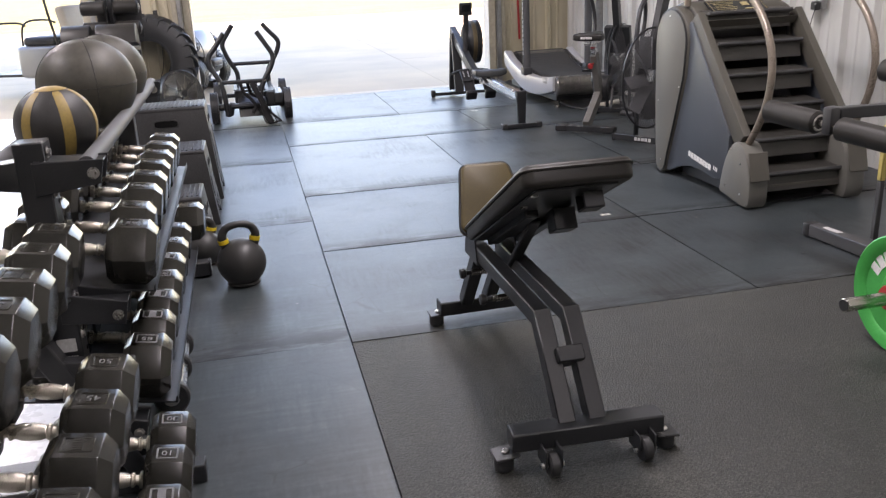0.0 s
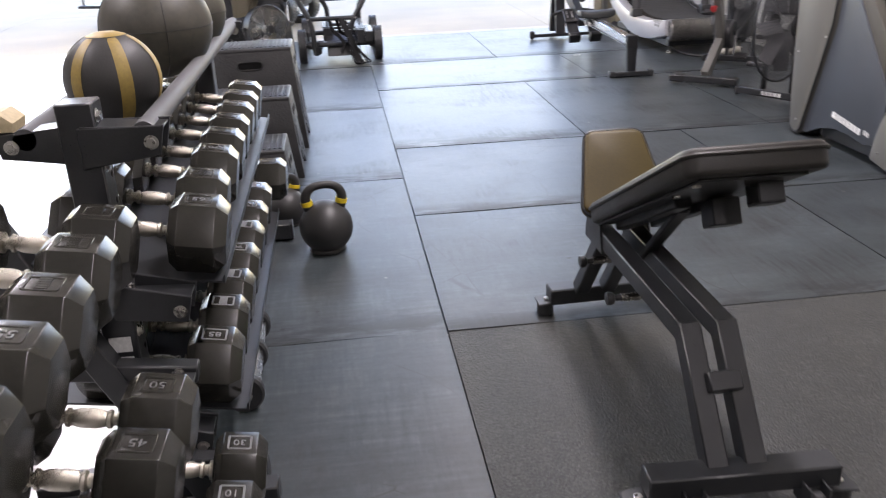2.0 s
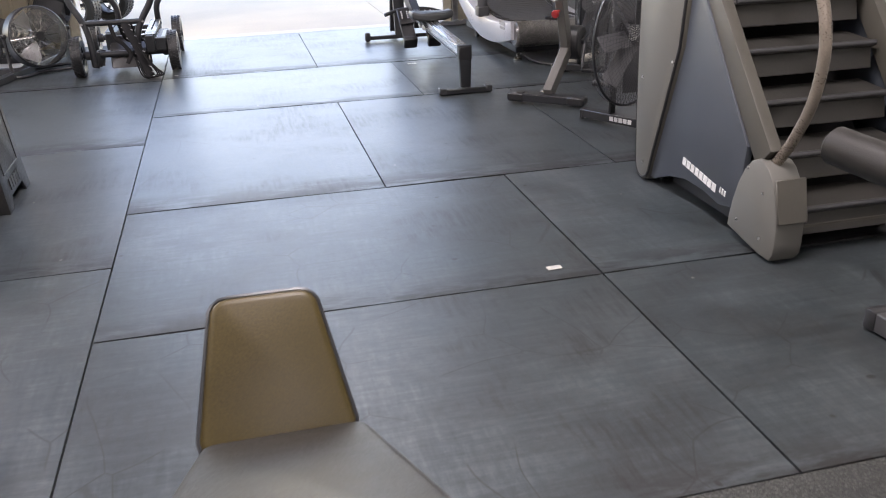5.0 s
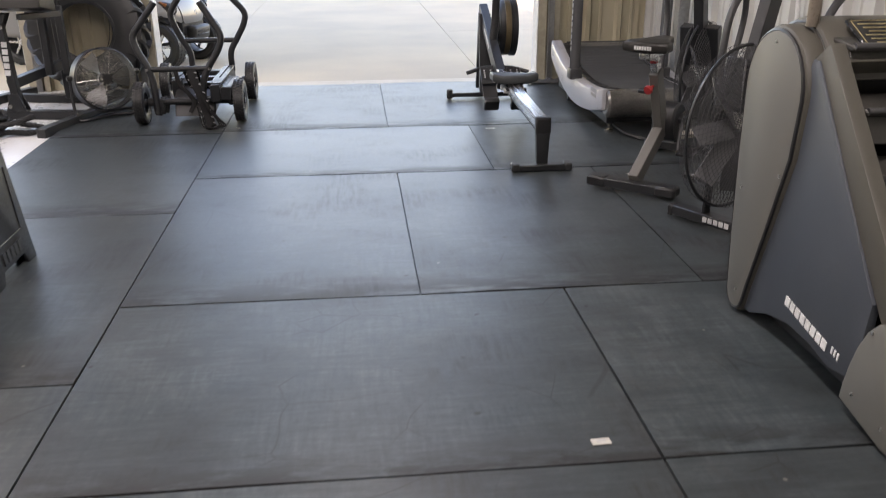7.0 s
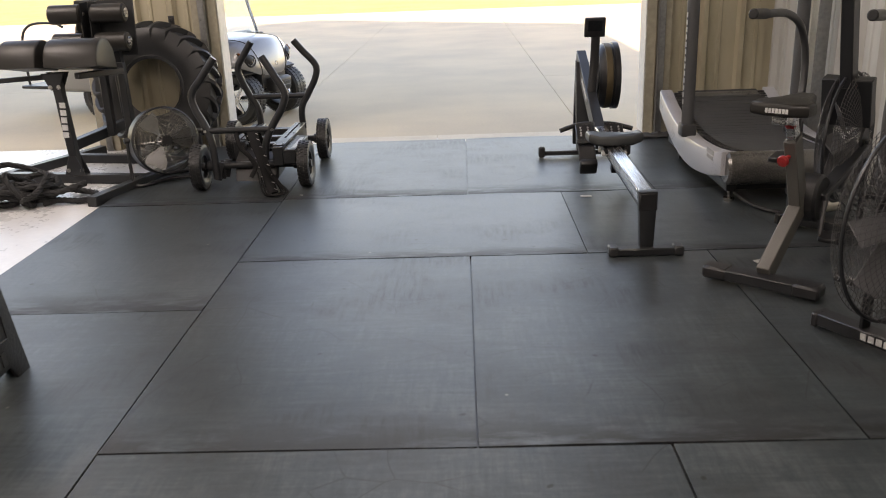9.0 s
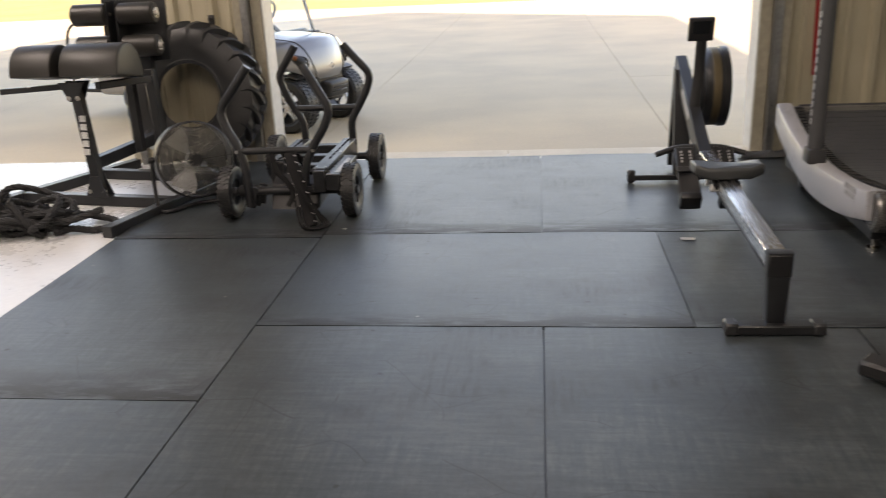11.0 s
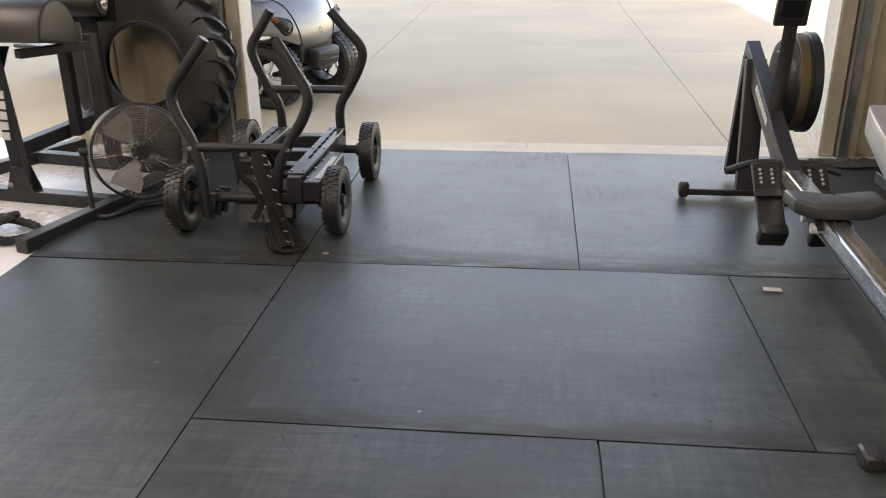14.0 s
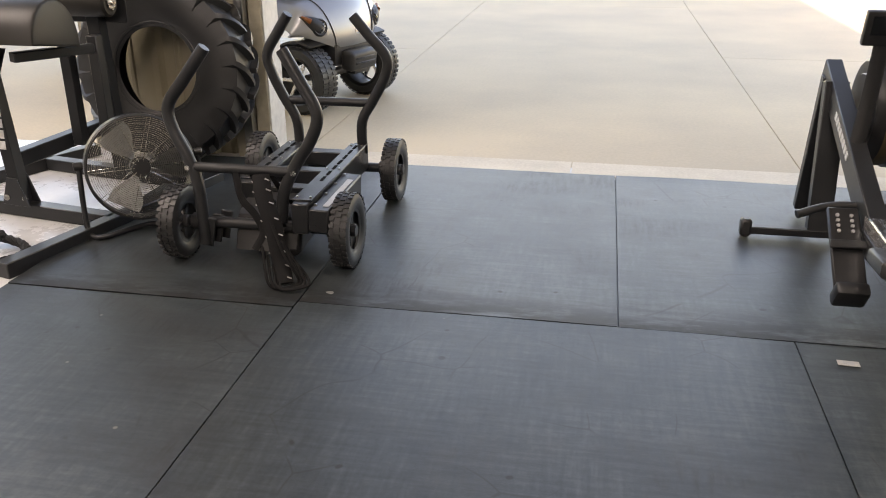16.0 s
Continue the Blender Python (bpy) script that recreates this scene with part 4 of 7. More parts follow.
for y, z in ((3.02, 0.315), (2.74, 0.315)):
    p = V(CX - 0.10, y, z)
    o = part("adjust_knob", one(add_lathe, [(0.0, 0.0), (0.018, 0.002), (0.021, 0.012), (0.017, 0.022), (0.009, 0.026), (0.009, 0.06)], basis(p - V(0.065, 0, 0), p), 18), M["plastic"], bench, "black pop-pin knob")
    part("pin_sleeve", one(add_cyl, p - V(0.02, 0, 0), p + V(0.04, 0, 0), 0.012, 12), M["chrome"], o)
bm = bmesh.new()
arc = [(0.155 * math.cos(radians(a)), 0.155 * math.sin(radians(a))) for a in range(200, 331, 10)] + [(0.115 * math.cos(radians(a)), 0.115 * math.sin(radians(a))) for a in range(330, 199, -10)]
add_prism(bm, arc, 0.008, pose(CX - 0.012, 2.90, 0.40, 90, 0, 90), bevel=0.001, seg=1)
part("adjust_plate", bm, M["black"], bench, "curved plate with adjustment holes")
bm = many(add_cyl, [((CX - 0.0135, 2.90 + 0.135 * math.cos(radians(a)), 0.40 + 0.135 * math.sin(radians(a))), (CX - 0.0028, 2.90 + 0.135 * math.cos(radians(a)), 0.40 + 0.135 * math.sin(radians(a))), 0.008, 10) for a in range(210, 325, 20)])
part("adjust_hole", bm, M["plastic"], bench)
part("support_arm", one(add_bar, (CX - 0.0, 2.90, 0.36), (CX + 0.0, 2.62, 0.62), 0.04, 0.02, up=(0, 1, 0)), M["black"], bench)
rebase(bench, (CX, 2.75, 0))

# ---- stair climber ----
M["climber"] = surface("charcoal_moulded_plastic", (0.062, 0.072, 0.085), (0.043, 0.050, 0.061), rough=0.45, grain=260, stain=3, bump=0.35, detail=0.0012)
M["taupe"] = surface("taupe_moulded_plastic", (0.082, 0.076, 0.062), (0.06, 0.056, 0.046), rough=0.5, grain=320, stain=3, bump=0.35, detail=0.001)
M["taupe_light"] = surface("light_taupe_panel", (0.128, 0.125, 0.109), (0.104, 0.101, 0.089), rough=0.5, grain=320, stain=3, bump=0.3, detail=0.001)
M["step"] = surface("worn_black_step", (0.045, 0.042, 0.036), (0.028, 0.027, 0.024), rough=0.55, grain=150, stain=7, bump=0.3, detail=0.001)
M["bronze"] = surface("bronze_tube_paint", (0.24, 0.20, 0.16), (0.18, 0.15, 0.12), rough=0.32, metal=0.4, grain=150, stain=5, bump=0.05)
M["red"] = surface("red_plastic", (0.42, 0.03, 0.03), rough=0.4, grain=90, stain=6, bump=0.05)
M["screen"] = surface("dark_display", (0.012, 0.014, 0.016), rough=0.12, grain=20, stain=2, bump=0)


def side_plate(bm, poly, x, t, bevel=0.004):
    """An outline in (y, z) extruded along +x from x."""
    add_prism(bm, poly, t, Matrix(((0, 0, 1, x), (1, 0, 0, 0), (0, 1, 0, 0), (0, 0, 0, 1))), bevel=bevel)


def arc_pts(cy, cz, r, a0, a1, n):
    return [(cy + r * math.cos(radians(a0 + (a1 - a0) * i / n)), cz + r * math.sin(radians(a0 + (a1 - a0) * i / n))) for i in range(n + 1)]


st = thing("stair_climber", "charcoal and taupe revolving-stair climber machine with tube rails", "stair climber")
SX0, SX1 = 2.80, 3.56
pod = arc_pts(5.285, 0.905, 0.215, 0, 180, 14) + [(5.09, 0.70), (5.19, 0.40), (5.29, 0.12)] + arc_pts(5.375, 0.075, 0.07, 200, 350, 6) + [(5.47, 0.30), (5.49, 0.60)]
pod_in = [((y - 5.33) * 0.93 + 5.33, (z - 0.55) * 0.965 + 0.55) for y, z in pod]
for x, xo, lab in ((SX0 - 0.012, SX0 - 0.020, "taupe teardrop side pod"), (SX1 - 0.068, SX1 + 0.0095, "taupe teardrop side pod")):
    bm = bmesh.new()
    side_plate(bm, pod, x, 0.08, 0.018)
    o = part("side_pod", bm, M["taupe"], st, lab)
    bm = bmesh.new()
    side_plate(bm, pod_in, xo, 0.01, 0.003)
    part("pod_panel", bm, M["taupe_light"], o, "light taupe panel")
    bm = bmesh.new()
    add_tube(bm, [V(SX0 + 0.07 if x < 3 else SX1 - 0.07, (y - 5.3) * 1.01 + 5.3, (z - 0.55) * 1.004 + 0.555) for y, z in pod], 0.012, 6, closed=True)
    part("pod_gasket", bm, M["plastic"], o)
    bm = bmesh.new()
    add_tube(bm, [V(xo + (0.006 if x < 3 else 0.004), y, z) for y, z in pod_in], 0.0075, 6, closed=True)
    part("panel_trim", bm, M["plastic"], o)
    for y, z in ((5.30, 1.06), (5.42, 0.5), (5.15, 0.62), (5.36, 0.10)):
        part("screw", one(add_cyl, (xo + (0.0 if x < 3 else 0.008), y, z), (xo + (-0.004 if x < 3 else 0.013), y, z), 0.006, 10), M["zinc"], o)
flank = [(4.60, 0.13), (4.72, 0.105), (4.85, 0.125), (5.0, 0.125), (5.15, 0.09), (5.28, 0.035), (5.34, 0.035), (5.30, 0.3), (5.09, 1.03), (5.055, 1.03), (4.56, 0.40), (4.58, 0.2)]
for x in (SX0 + 0.004, SX1 - 0.034):
    bm = bmesh.new()
    side_plate(bm, flank, x, 0.03, 0.004)
    part("side_panel", bm, M["climber"], st, "charcoal side panel")
    bm = bmesh.new()
    side_plate(bm, [(5.10, 1.03), (5.02, 1.09), (4.42, 0.42), (4.50, 0.335)], x + (0.008 if x < 3 else -0.03), 0.055, 0.008)
    part("stringer", bm, M["taupe"], st)
    cov = [(4.625, 0.10), (4.61, 0.17), (4.585, 0.25), (4.55, 0.32), (4.51, 0.362), (4.47, 0.38), (4.435, 0.378), (4.40, 0.36), (4.365, 0.32), (4.34, 0.27), (4.32, 0.21), (4.308, 0.15), (4.305, 0.09), (4.31, 0.04), (4.33, 0.012), (4.40, 0.012), (4.63, 0.05)]
    bm = bmesh.new()
    side_plate(bm, cov, x - (0.008 if x < 3 else 0.085), 0.125, 0.012)
    o = part("front_cover", bm, M["taupe_light"], st, "taupe front corner cover")
    bm = bmesh.new()
    xx = x - 0.012 if x < 3 else x + 0.038
    for y, z in ((4.56, 0.10), (4.40, 0.08), (4.41, 0.26), (4.52, 0.33)):
        add_cyl(bm, (xx, y, z), (xx + 0.005, y, z), 0.006, 10)
    part("screw", bm, M["zinc"], o)
    bm = bmesh.new()
    add_box(bm, (0.128, 0.008, 0.17), (x + (0.05 if x < 3 else -0.02), 4.315, 0.255), (-16, 0, 0), 0.004)
    part("front_strip", bm, M["taupe"], o)
    hx = x + 0.05 if x < 3 else x - 0.02
    pts = smooth_path([(hx, 4.44, 0.36), (hx, 4.35, 0.49), (hx, 4.275, 0.66), (hx, 4.265, 0.86), (hx, 4.36, 1.06), (hx, 4.55, 1.22), (hx, 4.80, 1.33), (hx, 5.06, 1.39), (hx, 5.20, 1.34), (hx, 5.22, 1.12)], 6)
    part("handrail", one(add_tube, pts, 0.021, 12), M["bronze"], st, "bronze-grey tube handrail")
for i in range(6):
    y, z = 4.375 + i * 0.128, 0.19 + i * 0.178
    o = part("step", one(add_box, (SX1 - SX0 - 0.17, 0.20, 0.022), ((SX0 + SX1) / 2, y + 0.09, z), (4, 0, 0), 0.006), M["step"], st, "worn black step")
    part("step_riser", one(add_box, (SX1 - SX0 - 0.18, 0.012, 0.105), ((SX0 + SX1) / 2, y + 0.012, z - 0.055), (-14, 0, 0), 0.003), M["step"], o)
    part("step_nose", one(add_cyl, (SX0 + 0.09, y - 0.006, z), (SX1 - 0.09, y - 0.006, z), 0.012, 10), M["steel_grey"], o)
bm = many(add_box, [((SX1 - SX0 - 0.19, 0.02, 0.04), ((SX0 + SX1) / 2, 4.385, 0.105), (0, 0, 0), 0.004)])
part("front_bar", bm, M["taupe"], st)
part("drive_housing", one(add_box, (SX1 - SX0 - 0.16, 0.24, 0.88), ((SX0 + SX1) / 2, 5.34, 0.56), bevel=0.02), M["plastic"], st)
bm = bmesh.new()
side_plate(bm, [(4.50, 0.02), (5.25, 0.9), (5.25, 0.02)], SX0 + 0.09, SX1 - SX0 - 0.18, 0.0)
part("inner_body", bm, M["plastic"], st)
hood = arc_pts(5.275, 0.93, 0.215, 20, 150, 10) + [(4.97, 1.04), (5.02, 0.99), (5.20, 0.98)]
bm = bmesh.new()
side_plate(bm, hood, SX0 + 0.06, SX1 - SX0 - 0.12, 0.012)
part("hood", bm, M["taupe"], st, "taupe top hood")
con = part("control_panel", one(add_box, (0.40, 0.17, 0.012), ((SX0 + SX1) / 2 - 0.05, 5.085, 1.105), (26, 0, 0), 0.004), M["screen"], st, "dark instruction plate with gold print")
M["gold"] = surface("gold_print", (0.42, 0.34, 0.16), rough=0.45, grain=90, stain=8, bump=0)
cm = pose((SX0 + SX1) / 2 - 0.05, 5.085, 1.105, 26, 0, 0)
bm = bmesh.new()
for i in range(6):
    vs = add_box(bm, (0.16 - 0.02 * (i % 3), 0.006, 0.001), (-0.09, 0.055 - 0.021 * i, 0.0068), bevel=0)
    bmesh.ops.transform(bm, matrix=cm, verts=vs)
for a in ((0.37, 0.003, 0, 0.075), (0.37, 0.003, 0, -0.075), (0.003, 0.15, 0.185, 0), (0.003, 0.15, -0.185, 0), (0.05, 0.045, 0.06, 0.03), (0.05, 0.045, 0.13, 0.03), (0.12, 0.012, 0.095, -0.03)):
    vs = add_box(bm, (a[0], a[1], 0.001), (a[2], a[3], 0.0068), bevel=0)
    bmesh.ops.transform(bm, matrix=cm, verts=vs)
part("panel_print", bm, M["gold"], con)
wm = Matrix.Translation((SX0 + 0.0025, 4.885, 0.185)) @ pose(0, 0, 0, 90, 0, -90) @ pose(0, 0, 0, 0, 0, -8)
for k in range(8):
    mk = bmesh.new()
    mark_bars(mk, 1, 0.033, 0.034, wm @ Matrix.Translation((-0.127 + 0.0363 * k, 0, 0)), depth=0.003, gap=0.12)
    part("mark_block", mk, M["text_white"], st, "white printed mark")
for k in range(3):
    mk = bmesh.new()
    mark_bars(mk, 1, 0.018, 0.024, wm @ Matrix.Translation((0.176 + 0.018 * k, 0.012, 0)), depth=0.003, gap=0.5)
    part("mark_block", mk, M["text_white"], st, "white printed mark")
bm = many(add_cyl, [((x, y, 0.0), (x, y, 0.05), 0.03, 14) for x in (SX0 + 0.12, SX1 - 0.12) for y in (4.55, 5.36)])
part("levelling_foot", bm, M["rubber"], st)
rebase(st, ((SX0 + SX1) / 2, 4.9, 0))


M["blade"] = surface("grey_blade_paint", (0.14, 0.14, 0.145), (0.10, 0.10, 0.104), rough=0.35, grain=200, stain=5, bump=0.05)


# ---- fan cages for the air bikes ----
def cage(bm, m, R, depth, rings, spokes, wire=0.0016):
    """A domed wire guard on one side of a fan; m's z is the axle."""
    def dome(r):
        return depth * (1 - 0.55 * (r / R) ** 3)
    for i in range(rings):
        r = R * (0.2 + 0.8 * (i + 1) / rings)
        add_torus(bm, m @ Matrix.Translation((0, 0, dome(r))), r, wire, 40, 4)
    for k in range(spokes):
        a = 2 * math.pi * k / spokes
        add_tube(bm, [m @ V(r * math.cos(a + 0.25 * r / R), r * math.sin(a + 0.25 * r / R), dome(r)) for r in (R * 0.18, R * 0.45, R * 0.75, R)], wire * 1.3, 4)


def fan_blades(bm, m, R, n, pitch=32, wide=0.10):
    for k in range(n):
        vs = add_box(bm, (R * 0.74, wide, 0.005), (R * 0.52, 0, 0), (pitch, 0, 0), 0.002)
        bmesh.ops.transform(bm, matrix=m @ pose(0, 0, 0, 0, 0, 360 * k / n), verts=vs)


def air_bike(name, label, m, R, front_at_fan, seat_z, post_mat, mark, sweep=0.0):
    """x runs from the fan's axle (0) to the seat (+0.85); y across; z up."""
    t = thing(name, label, "exercise bike", "", m)
    hub = V(0, 0, 0.53)
    axle = Matrix.Translation(hub) @ pose(0, 0, 0, 90, 0, 0)
    for s in (1, -1):
        bm = bmesh.new()
        cage(bm, axle @ pose(0, 0, 0, 0 if s > 0 else 180, 0, 0), R, 0.085, 14, 84, 0.0013)
        o = part("fan_guard", bm, M["matte_grey"], t, "black wire fan guard")
        part("guard_hub", one(add_cyl, hub + V(0, -s * 0.082, 0), hub + V(0, -s * 0.096, 0), R * 0.19, 24, bevel=0.004), M["plastic"], o)
    bm = bmesh.new()
    add_torus(bm, axle, R * 1.002, 0.008, 56, 8)
    part("guard_rim", bm, M["black"], t)
    for k in range(8):
        bm = bmesh.new()
        fan_blades(bm, axle @ pose(0, 0, 0, 0, 0, 45 * k), R * 0.93, 1, 38, 0.10)
        part("fan_blade", bm, M["blade"], t, "grey fan blade")
    # frame
    part("front_foot", one(add_bar, (-0.02, -0.30, 0.05), (-0.02, 0.30, 0.05), 0.075, 0.05), M["black"], t)
    for y in (-0.30, 0.30):
        part("foot_cap", one(add_box, (0.085, 0.03, 0.06), (-0.02, y, 0.046), bevel=0.006), M["plastic"], t)
    part("transport_wheel", one(add_cyl, (-0.075, -0.24, 0.035), (-0.075, -0.20, 0.035), 0.035, 20, bevel=0.006), M["rubber"], t)
    part("rear_foot", one(add_bar, (0.98, -0.25, 0.05), (0.98, 0.25, 0.05), 0.09, 0.05), M["black"], t)
    for y in (-0.25, 0.25):
        part("foot_cap", one(add_box, (0.10, 0.12, 0.06), (0.98, y * 0.82, 0.05), bevel=0.012), M["plastic"], t)
    for s in (-1, 1):
        part("fork", one(add_bar, (0, s * 0.11, 0.53), (-0.02, s * 0.11, 0.06), 0.05, 0.02, up=(0, 1, 0)), M["black"], t)
    part("chain_stay", one(add_bar, (0.0, 0.10, 0.50), (0.52, 0.06, 0.34), 0.07, 0.035), M["black"], t)
    part("rear_strut", one(add_bar, (0.96, 0, 0.07), (0.56, 0, 0.33), 0.06, 0.085), post_mat, t)
    part("crank_case", one(add_cyl, (0.50, -0.055, 0.33), (0.50, 0.075, 0.33), 0.115, 28, bevel=0.012), M["plastic"], t)
    for s in (-1, 1):
        c = part("crank", one(add_bar, (0.50, s * 0.09, 0.33), (0.50 + s * 0.06, s * 0.10, 0.33 - s * 0.16), 0.018, 0.03), M["steel_grey"], t)
        part("pedal", one(add_box, (0.10, 0.10, 0.026), (0.50 + s * 0.06, s * 0.155, 0.33 - s * 0.16), (0, 10, 0), 0.006), M["plastic"], c, "black pedal")
    part("seat_tube", one(add_bar, (0.60, 0, 0.30), (0.76, 0, 0.66), 0.055, 0.085, up=(1, 0, 0)), post_mat, t)
    part("seat_post", one(add_bar, (0.74, 0, 0.62), (0.80, 0, seat_z - 0.07), 0.04, 0.06, up=(1, 0, 0)), M["alu"], t)
    k = part("knob", one(add_lathe, [(0.0, 0), (0.024, 0.004), (0.027, 0.018), (0.02, 0.03), (0.01, 0.034), (0.01, 0.06)], basis((0.82, -0.02, 0.555), (0.74, 0, 0.585)), 18), M["red"], t, "red adjustment knob")
    part("knob", one(add_lathe, [(0.0, 0), (0.02, 0.004), (0.023, 0.016), (0.01, 0.024), (0.01, 0.05)], basis((0.80, 0.0, seat_z - 0.125), (0.80, 0, seat_z - 0.06)), 18), M["red"], t, "red adjustment knob")
    part("seat_rail", one(add_bar, (0.68, 0, seat_z - 0.065), (0.95, 0, seat_z - 0.065), 0.06, 0.035), M["alu"], t)
    sd = bmesh.new()
    out = [(0.60, -0.03), (0.62, -0.045), (0.76, -0.075), (0.86, -0.13), (0.94, -0.125), (0.965, -0.06), (0.965, 0.06), (0.94, 0.125), (0.86, 0.13), (0.76, 0.075), (0.62, 0.045), (0.60, 0.03)]
    add_prism(sd, out, 0.058, Matrix.Translation((0.02, 0, seat_z - 0.045)), bevel=0.018, seg=3)
    s_ = part("saddle", sd, M["vinyl"], t, "black moulded saddle")
    mk = bmesh.new()
    mark_bars(mk, 7, 0.10, 0.02, Matrix.Translation((0.9865, 0, seat_z - 0.018)) @ pose(0, 0, 0, 90, 0, 90), depth=0.002)
    part("word_mark", mk, M["text_white"], s_)
    # mast, console, arms
    part("mast", one(add_bar, (0.05, 0.0, 0.80), (0.20, 0.0, 1.32), 0.06, 0.09, up=(1, 0, 0)), M["black"], t)
    part("mast_base", one(add_bar, (0.0, 0.0, 0.60), (0.06, 0.0, 0.84), 0.24, 0.07, up=(1, 0, 0)), M["black"], t)
    c = part("console", one(add_box, (0.05, 0.20, 0.15), (0.22, 0, 1.38), (0, -25, 0), 0.012, 2), M["plastic"], t)
    part("display", one(add_box, (0.004, 0.15, 0.09), (0.247, 0, 1.385), (0, -25, 0), 0.001), M["screen"], c)
    for s in (-1, 1):
        pts = smooth_path([(0.16, s * 0.20, 0.34), (0.14 - 0.4 * sweep, s * 0.22, 0.62), (0.16 - sweep, s * 0.24, 0.90), (0.24 - sweep, s * 0.25, 1.08), (0.40 - 0.7 * sweep, s * 0.25, 1.16), (0.56, s * 0.25, 1.175)], 6)
        a = part("arm", one(add_tube, pts, 0.019, 12), M["steel_grey"], t, "dark grey tube arm")
        part("grip", one(add_cyl, (0.54, s * 0.25, 1.175), (0.70, s * 0.25, 1.185), 0.024, 16, bevel=0.006), M["rubber"], a)
        part("foot_peg", one(add_cyl, (-0.02, s * 0.13, 0.24), (-0.02, s * 0.25, 0.24), 0.02, 14), M["rubber"], t)
    if mark:
        mk = bmesh.new()
        mark_bars(mk, 5, 0.16, 0.026, Matrix.Translation((-0.059, 0.02, 0.052)) @ pose(0, 0, 0, 90, 0, -90), depth=0.003)
        part("word_mark", mk, M["text_white"], t, "white printed word mark")
    return t


# fan towards the aisle
air_bike("air_bike", "black air bike with a large wire-guarded fan facing the aisle", pose(3.13, 6.25, 0, 0, 0, 31), 0.385, True, 0.86, M["black"], True)
# seat towards the aisle
air_bike("air_bike", "dark air bike, its saddle and rear foot towards the aisle", pose(3.50, 7.66, 0, 0, 0, 229.5), 0.33, False, 0.83, surface("warm_grey_paint", (0.13, 0.125, 0.112), (0.10, 0.095, 0.085), rough=0.4, grain=200, stain=4, bump=0.08), False, 0.16)


# ---- curved treadmill ----
tm = thing("curved_treadmill", "silver-sided curved manual treadmill with a slatted black belt", "treadmill")


def deck_z(y):
    u = (y - 9.0) / 0.95
    return 0.235 + 0.19 * max(0, u) ** 2 + 0.115 * min(0, u) ** 2


ys = [8.30 + 0.11 * i for i in range(16)]
M["housing"] = surface("dark_metal_housing", (0.20, 0.19, 0.175), (0.14, 0.135, 0.125), rough=0.3, metal=0.6, grain=200, stain=4, bump=0.03)
M["silver"] = surface("silver_grey_paint", (0.56, 0.56, 0.58), (0.48, 0.48, 0.50), rough=0.34, metal=0.25, grain=200, stain=4, bump=0.05)
for x, s in ((3.07, 1), (3.85, -1)):
    bm = bmesh.new()
    top = [(y, deck_z(y) + 0.03) for y in ys]
    bot = [(y, deck_z(y) - 0.115 - 0.045 * math.sin(math.pi * (y - 8.3) / 1.65)) for y in reversed(ys)]
    side_plate(bm, top + bot, x, 0.10, 0.014)
    o = part("side_rail", bm, M["silver"], tm, "silver moulded side rail")
    if s > 0:
        mk = bmesh.new()
        mark_bars(mk, 7, 0.15, 0.028, Matrix.Translation((x - 0.0015, 8.52, 0.285)) @ pose(0, 0, 0, 90, 0, -90), depth=0.004)
        mark_bars(mk, 7, 0.13, 0.022, Matrix.Translation((x - 0.0015, 8.52, 0.25)) @ pose(0, 0, 0, 90, 0, -90), depth=0.004)
        part("word_mark", mk, M["text_grey"], o)
    bm = bmesh.new()
    for i in range(44):
        y = 8.36 + i * 0.0355
        add_box(bm, (0.05, 0.016, 0.006), (x + (0.125 if s > 0 else -0.025), y, deck_z(y) + 0.033), (math.degrees(math.atan((deck_z(y + 0.01) - deck_z(y)) / 0.01)), 0, 0), 0.001)
    part("foot_strip", bm, M["plastic"], o, "ribbed black foot strip")
M["belt"] = surface("worn_rubber_belt", (0.06, 0.06, 0.059), (0.04, 0.04, 0.04), rough=0.6, grain=160, stain=7, bump=0.3, detail=0.001)
n = 30
for i in range(n):
    y = 8.33 + i * (1.60 / (n - 1))
    a = math.degrees(math.atan((deck_z(y + 0.01) - deck_z(y)) / 0.01))
    part("slat", one(add_box, (0.60, 0.054, 0.02), (3.51, y, deck_z(y) + 0.008), (a, 0, 0), 0.0015), M["belt"], tm)
for y0, z0, r in ((8.31, 0.225, 0.100), (9.93, 0.335, 0.10)):
    part("end_housing", one(add_cyl, (3.10, y0, z0), (3.92, y0, z0), r, 26, bevel=0.015), M["housing"], tm, "dark metal rounded end housing")
part("base_frame", many(add_box, [((0.06, 1.5, 0.06), (3.16, 9.1, 0.10), (0, 0, 0), 0.004), ((0.06, 1.5, 0.06), (3.86, 9.1, 0.10), (0, 0, 0), 0.004), ((0.7, 0.06, 0.06), (3.51, 8.42, 0.10), (0, 0, 0), 0.004), ((0.7, 0.06, 0.06), (3.51, 9.7, 0.10), (0, 0, 0), 0.004)]), M["black"], tm)
for x, y in ((3.165, 8.40), (3.86, 8.40)):
    part("levelling_foot", many(add_cyl, [((x, y, 0), (x, y, 0.018), 0.032, 18), ((x, y, 0.018), (x, y, 0.09), 0.01, 10)]), M["chrome"], tm, "chrome levelling foot")
for x, y in ((3.16, 9.58), (3.86, 9.58)):
    part("caster", one(add_cyl, (x - 0.014, y, 0.03), (x + 0.014, y, 0.03), 0.03, 18, bevel=0.004), M["rubber"], tm)
    part("caster_fork", one(add_box, (0.036, 0.03, 0.05), (x, y, 0.06), bevel=0.003), M["black"], tm)
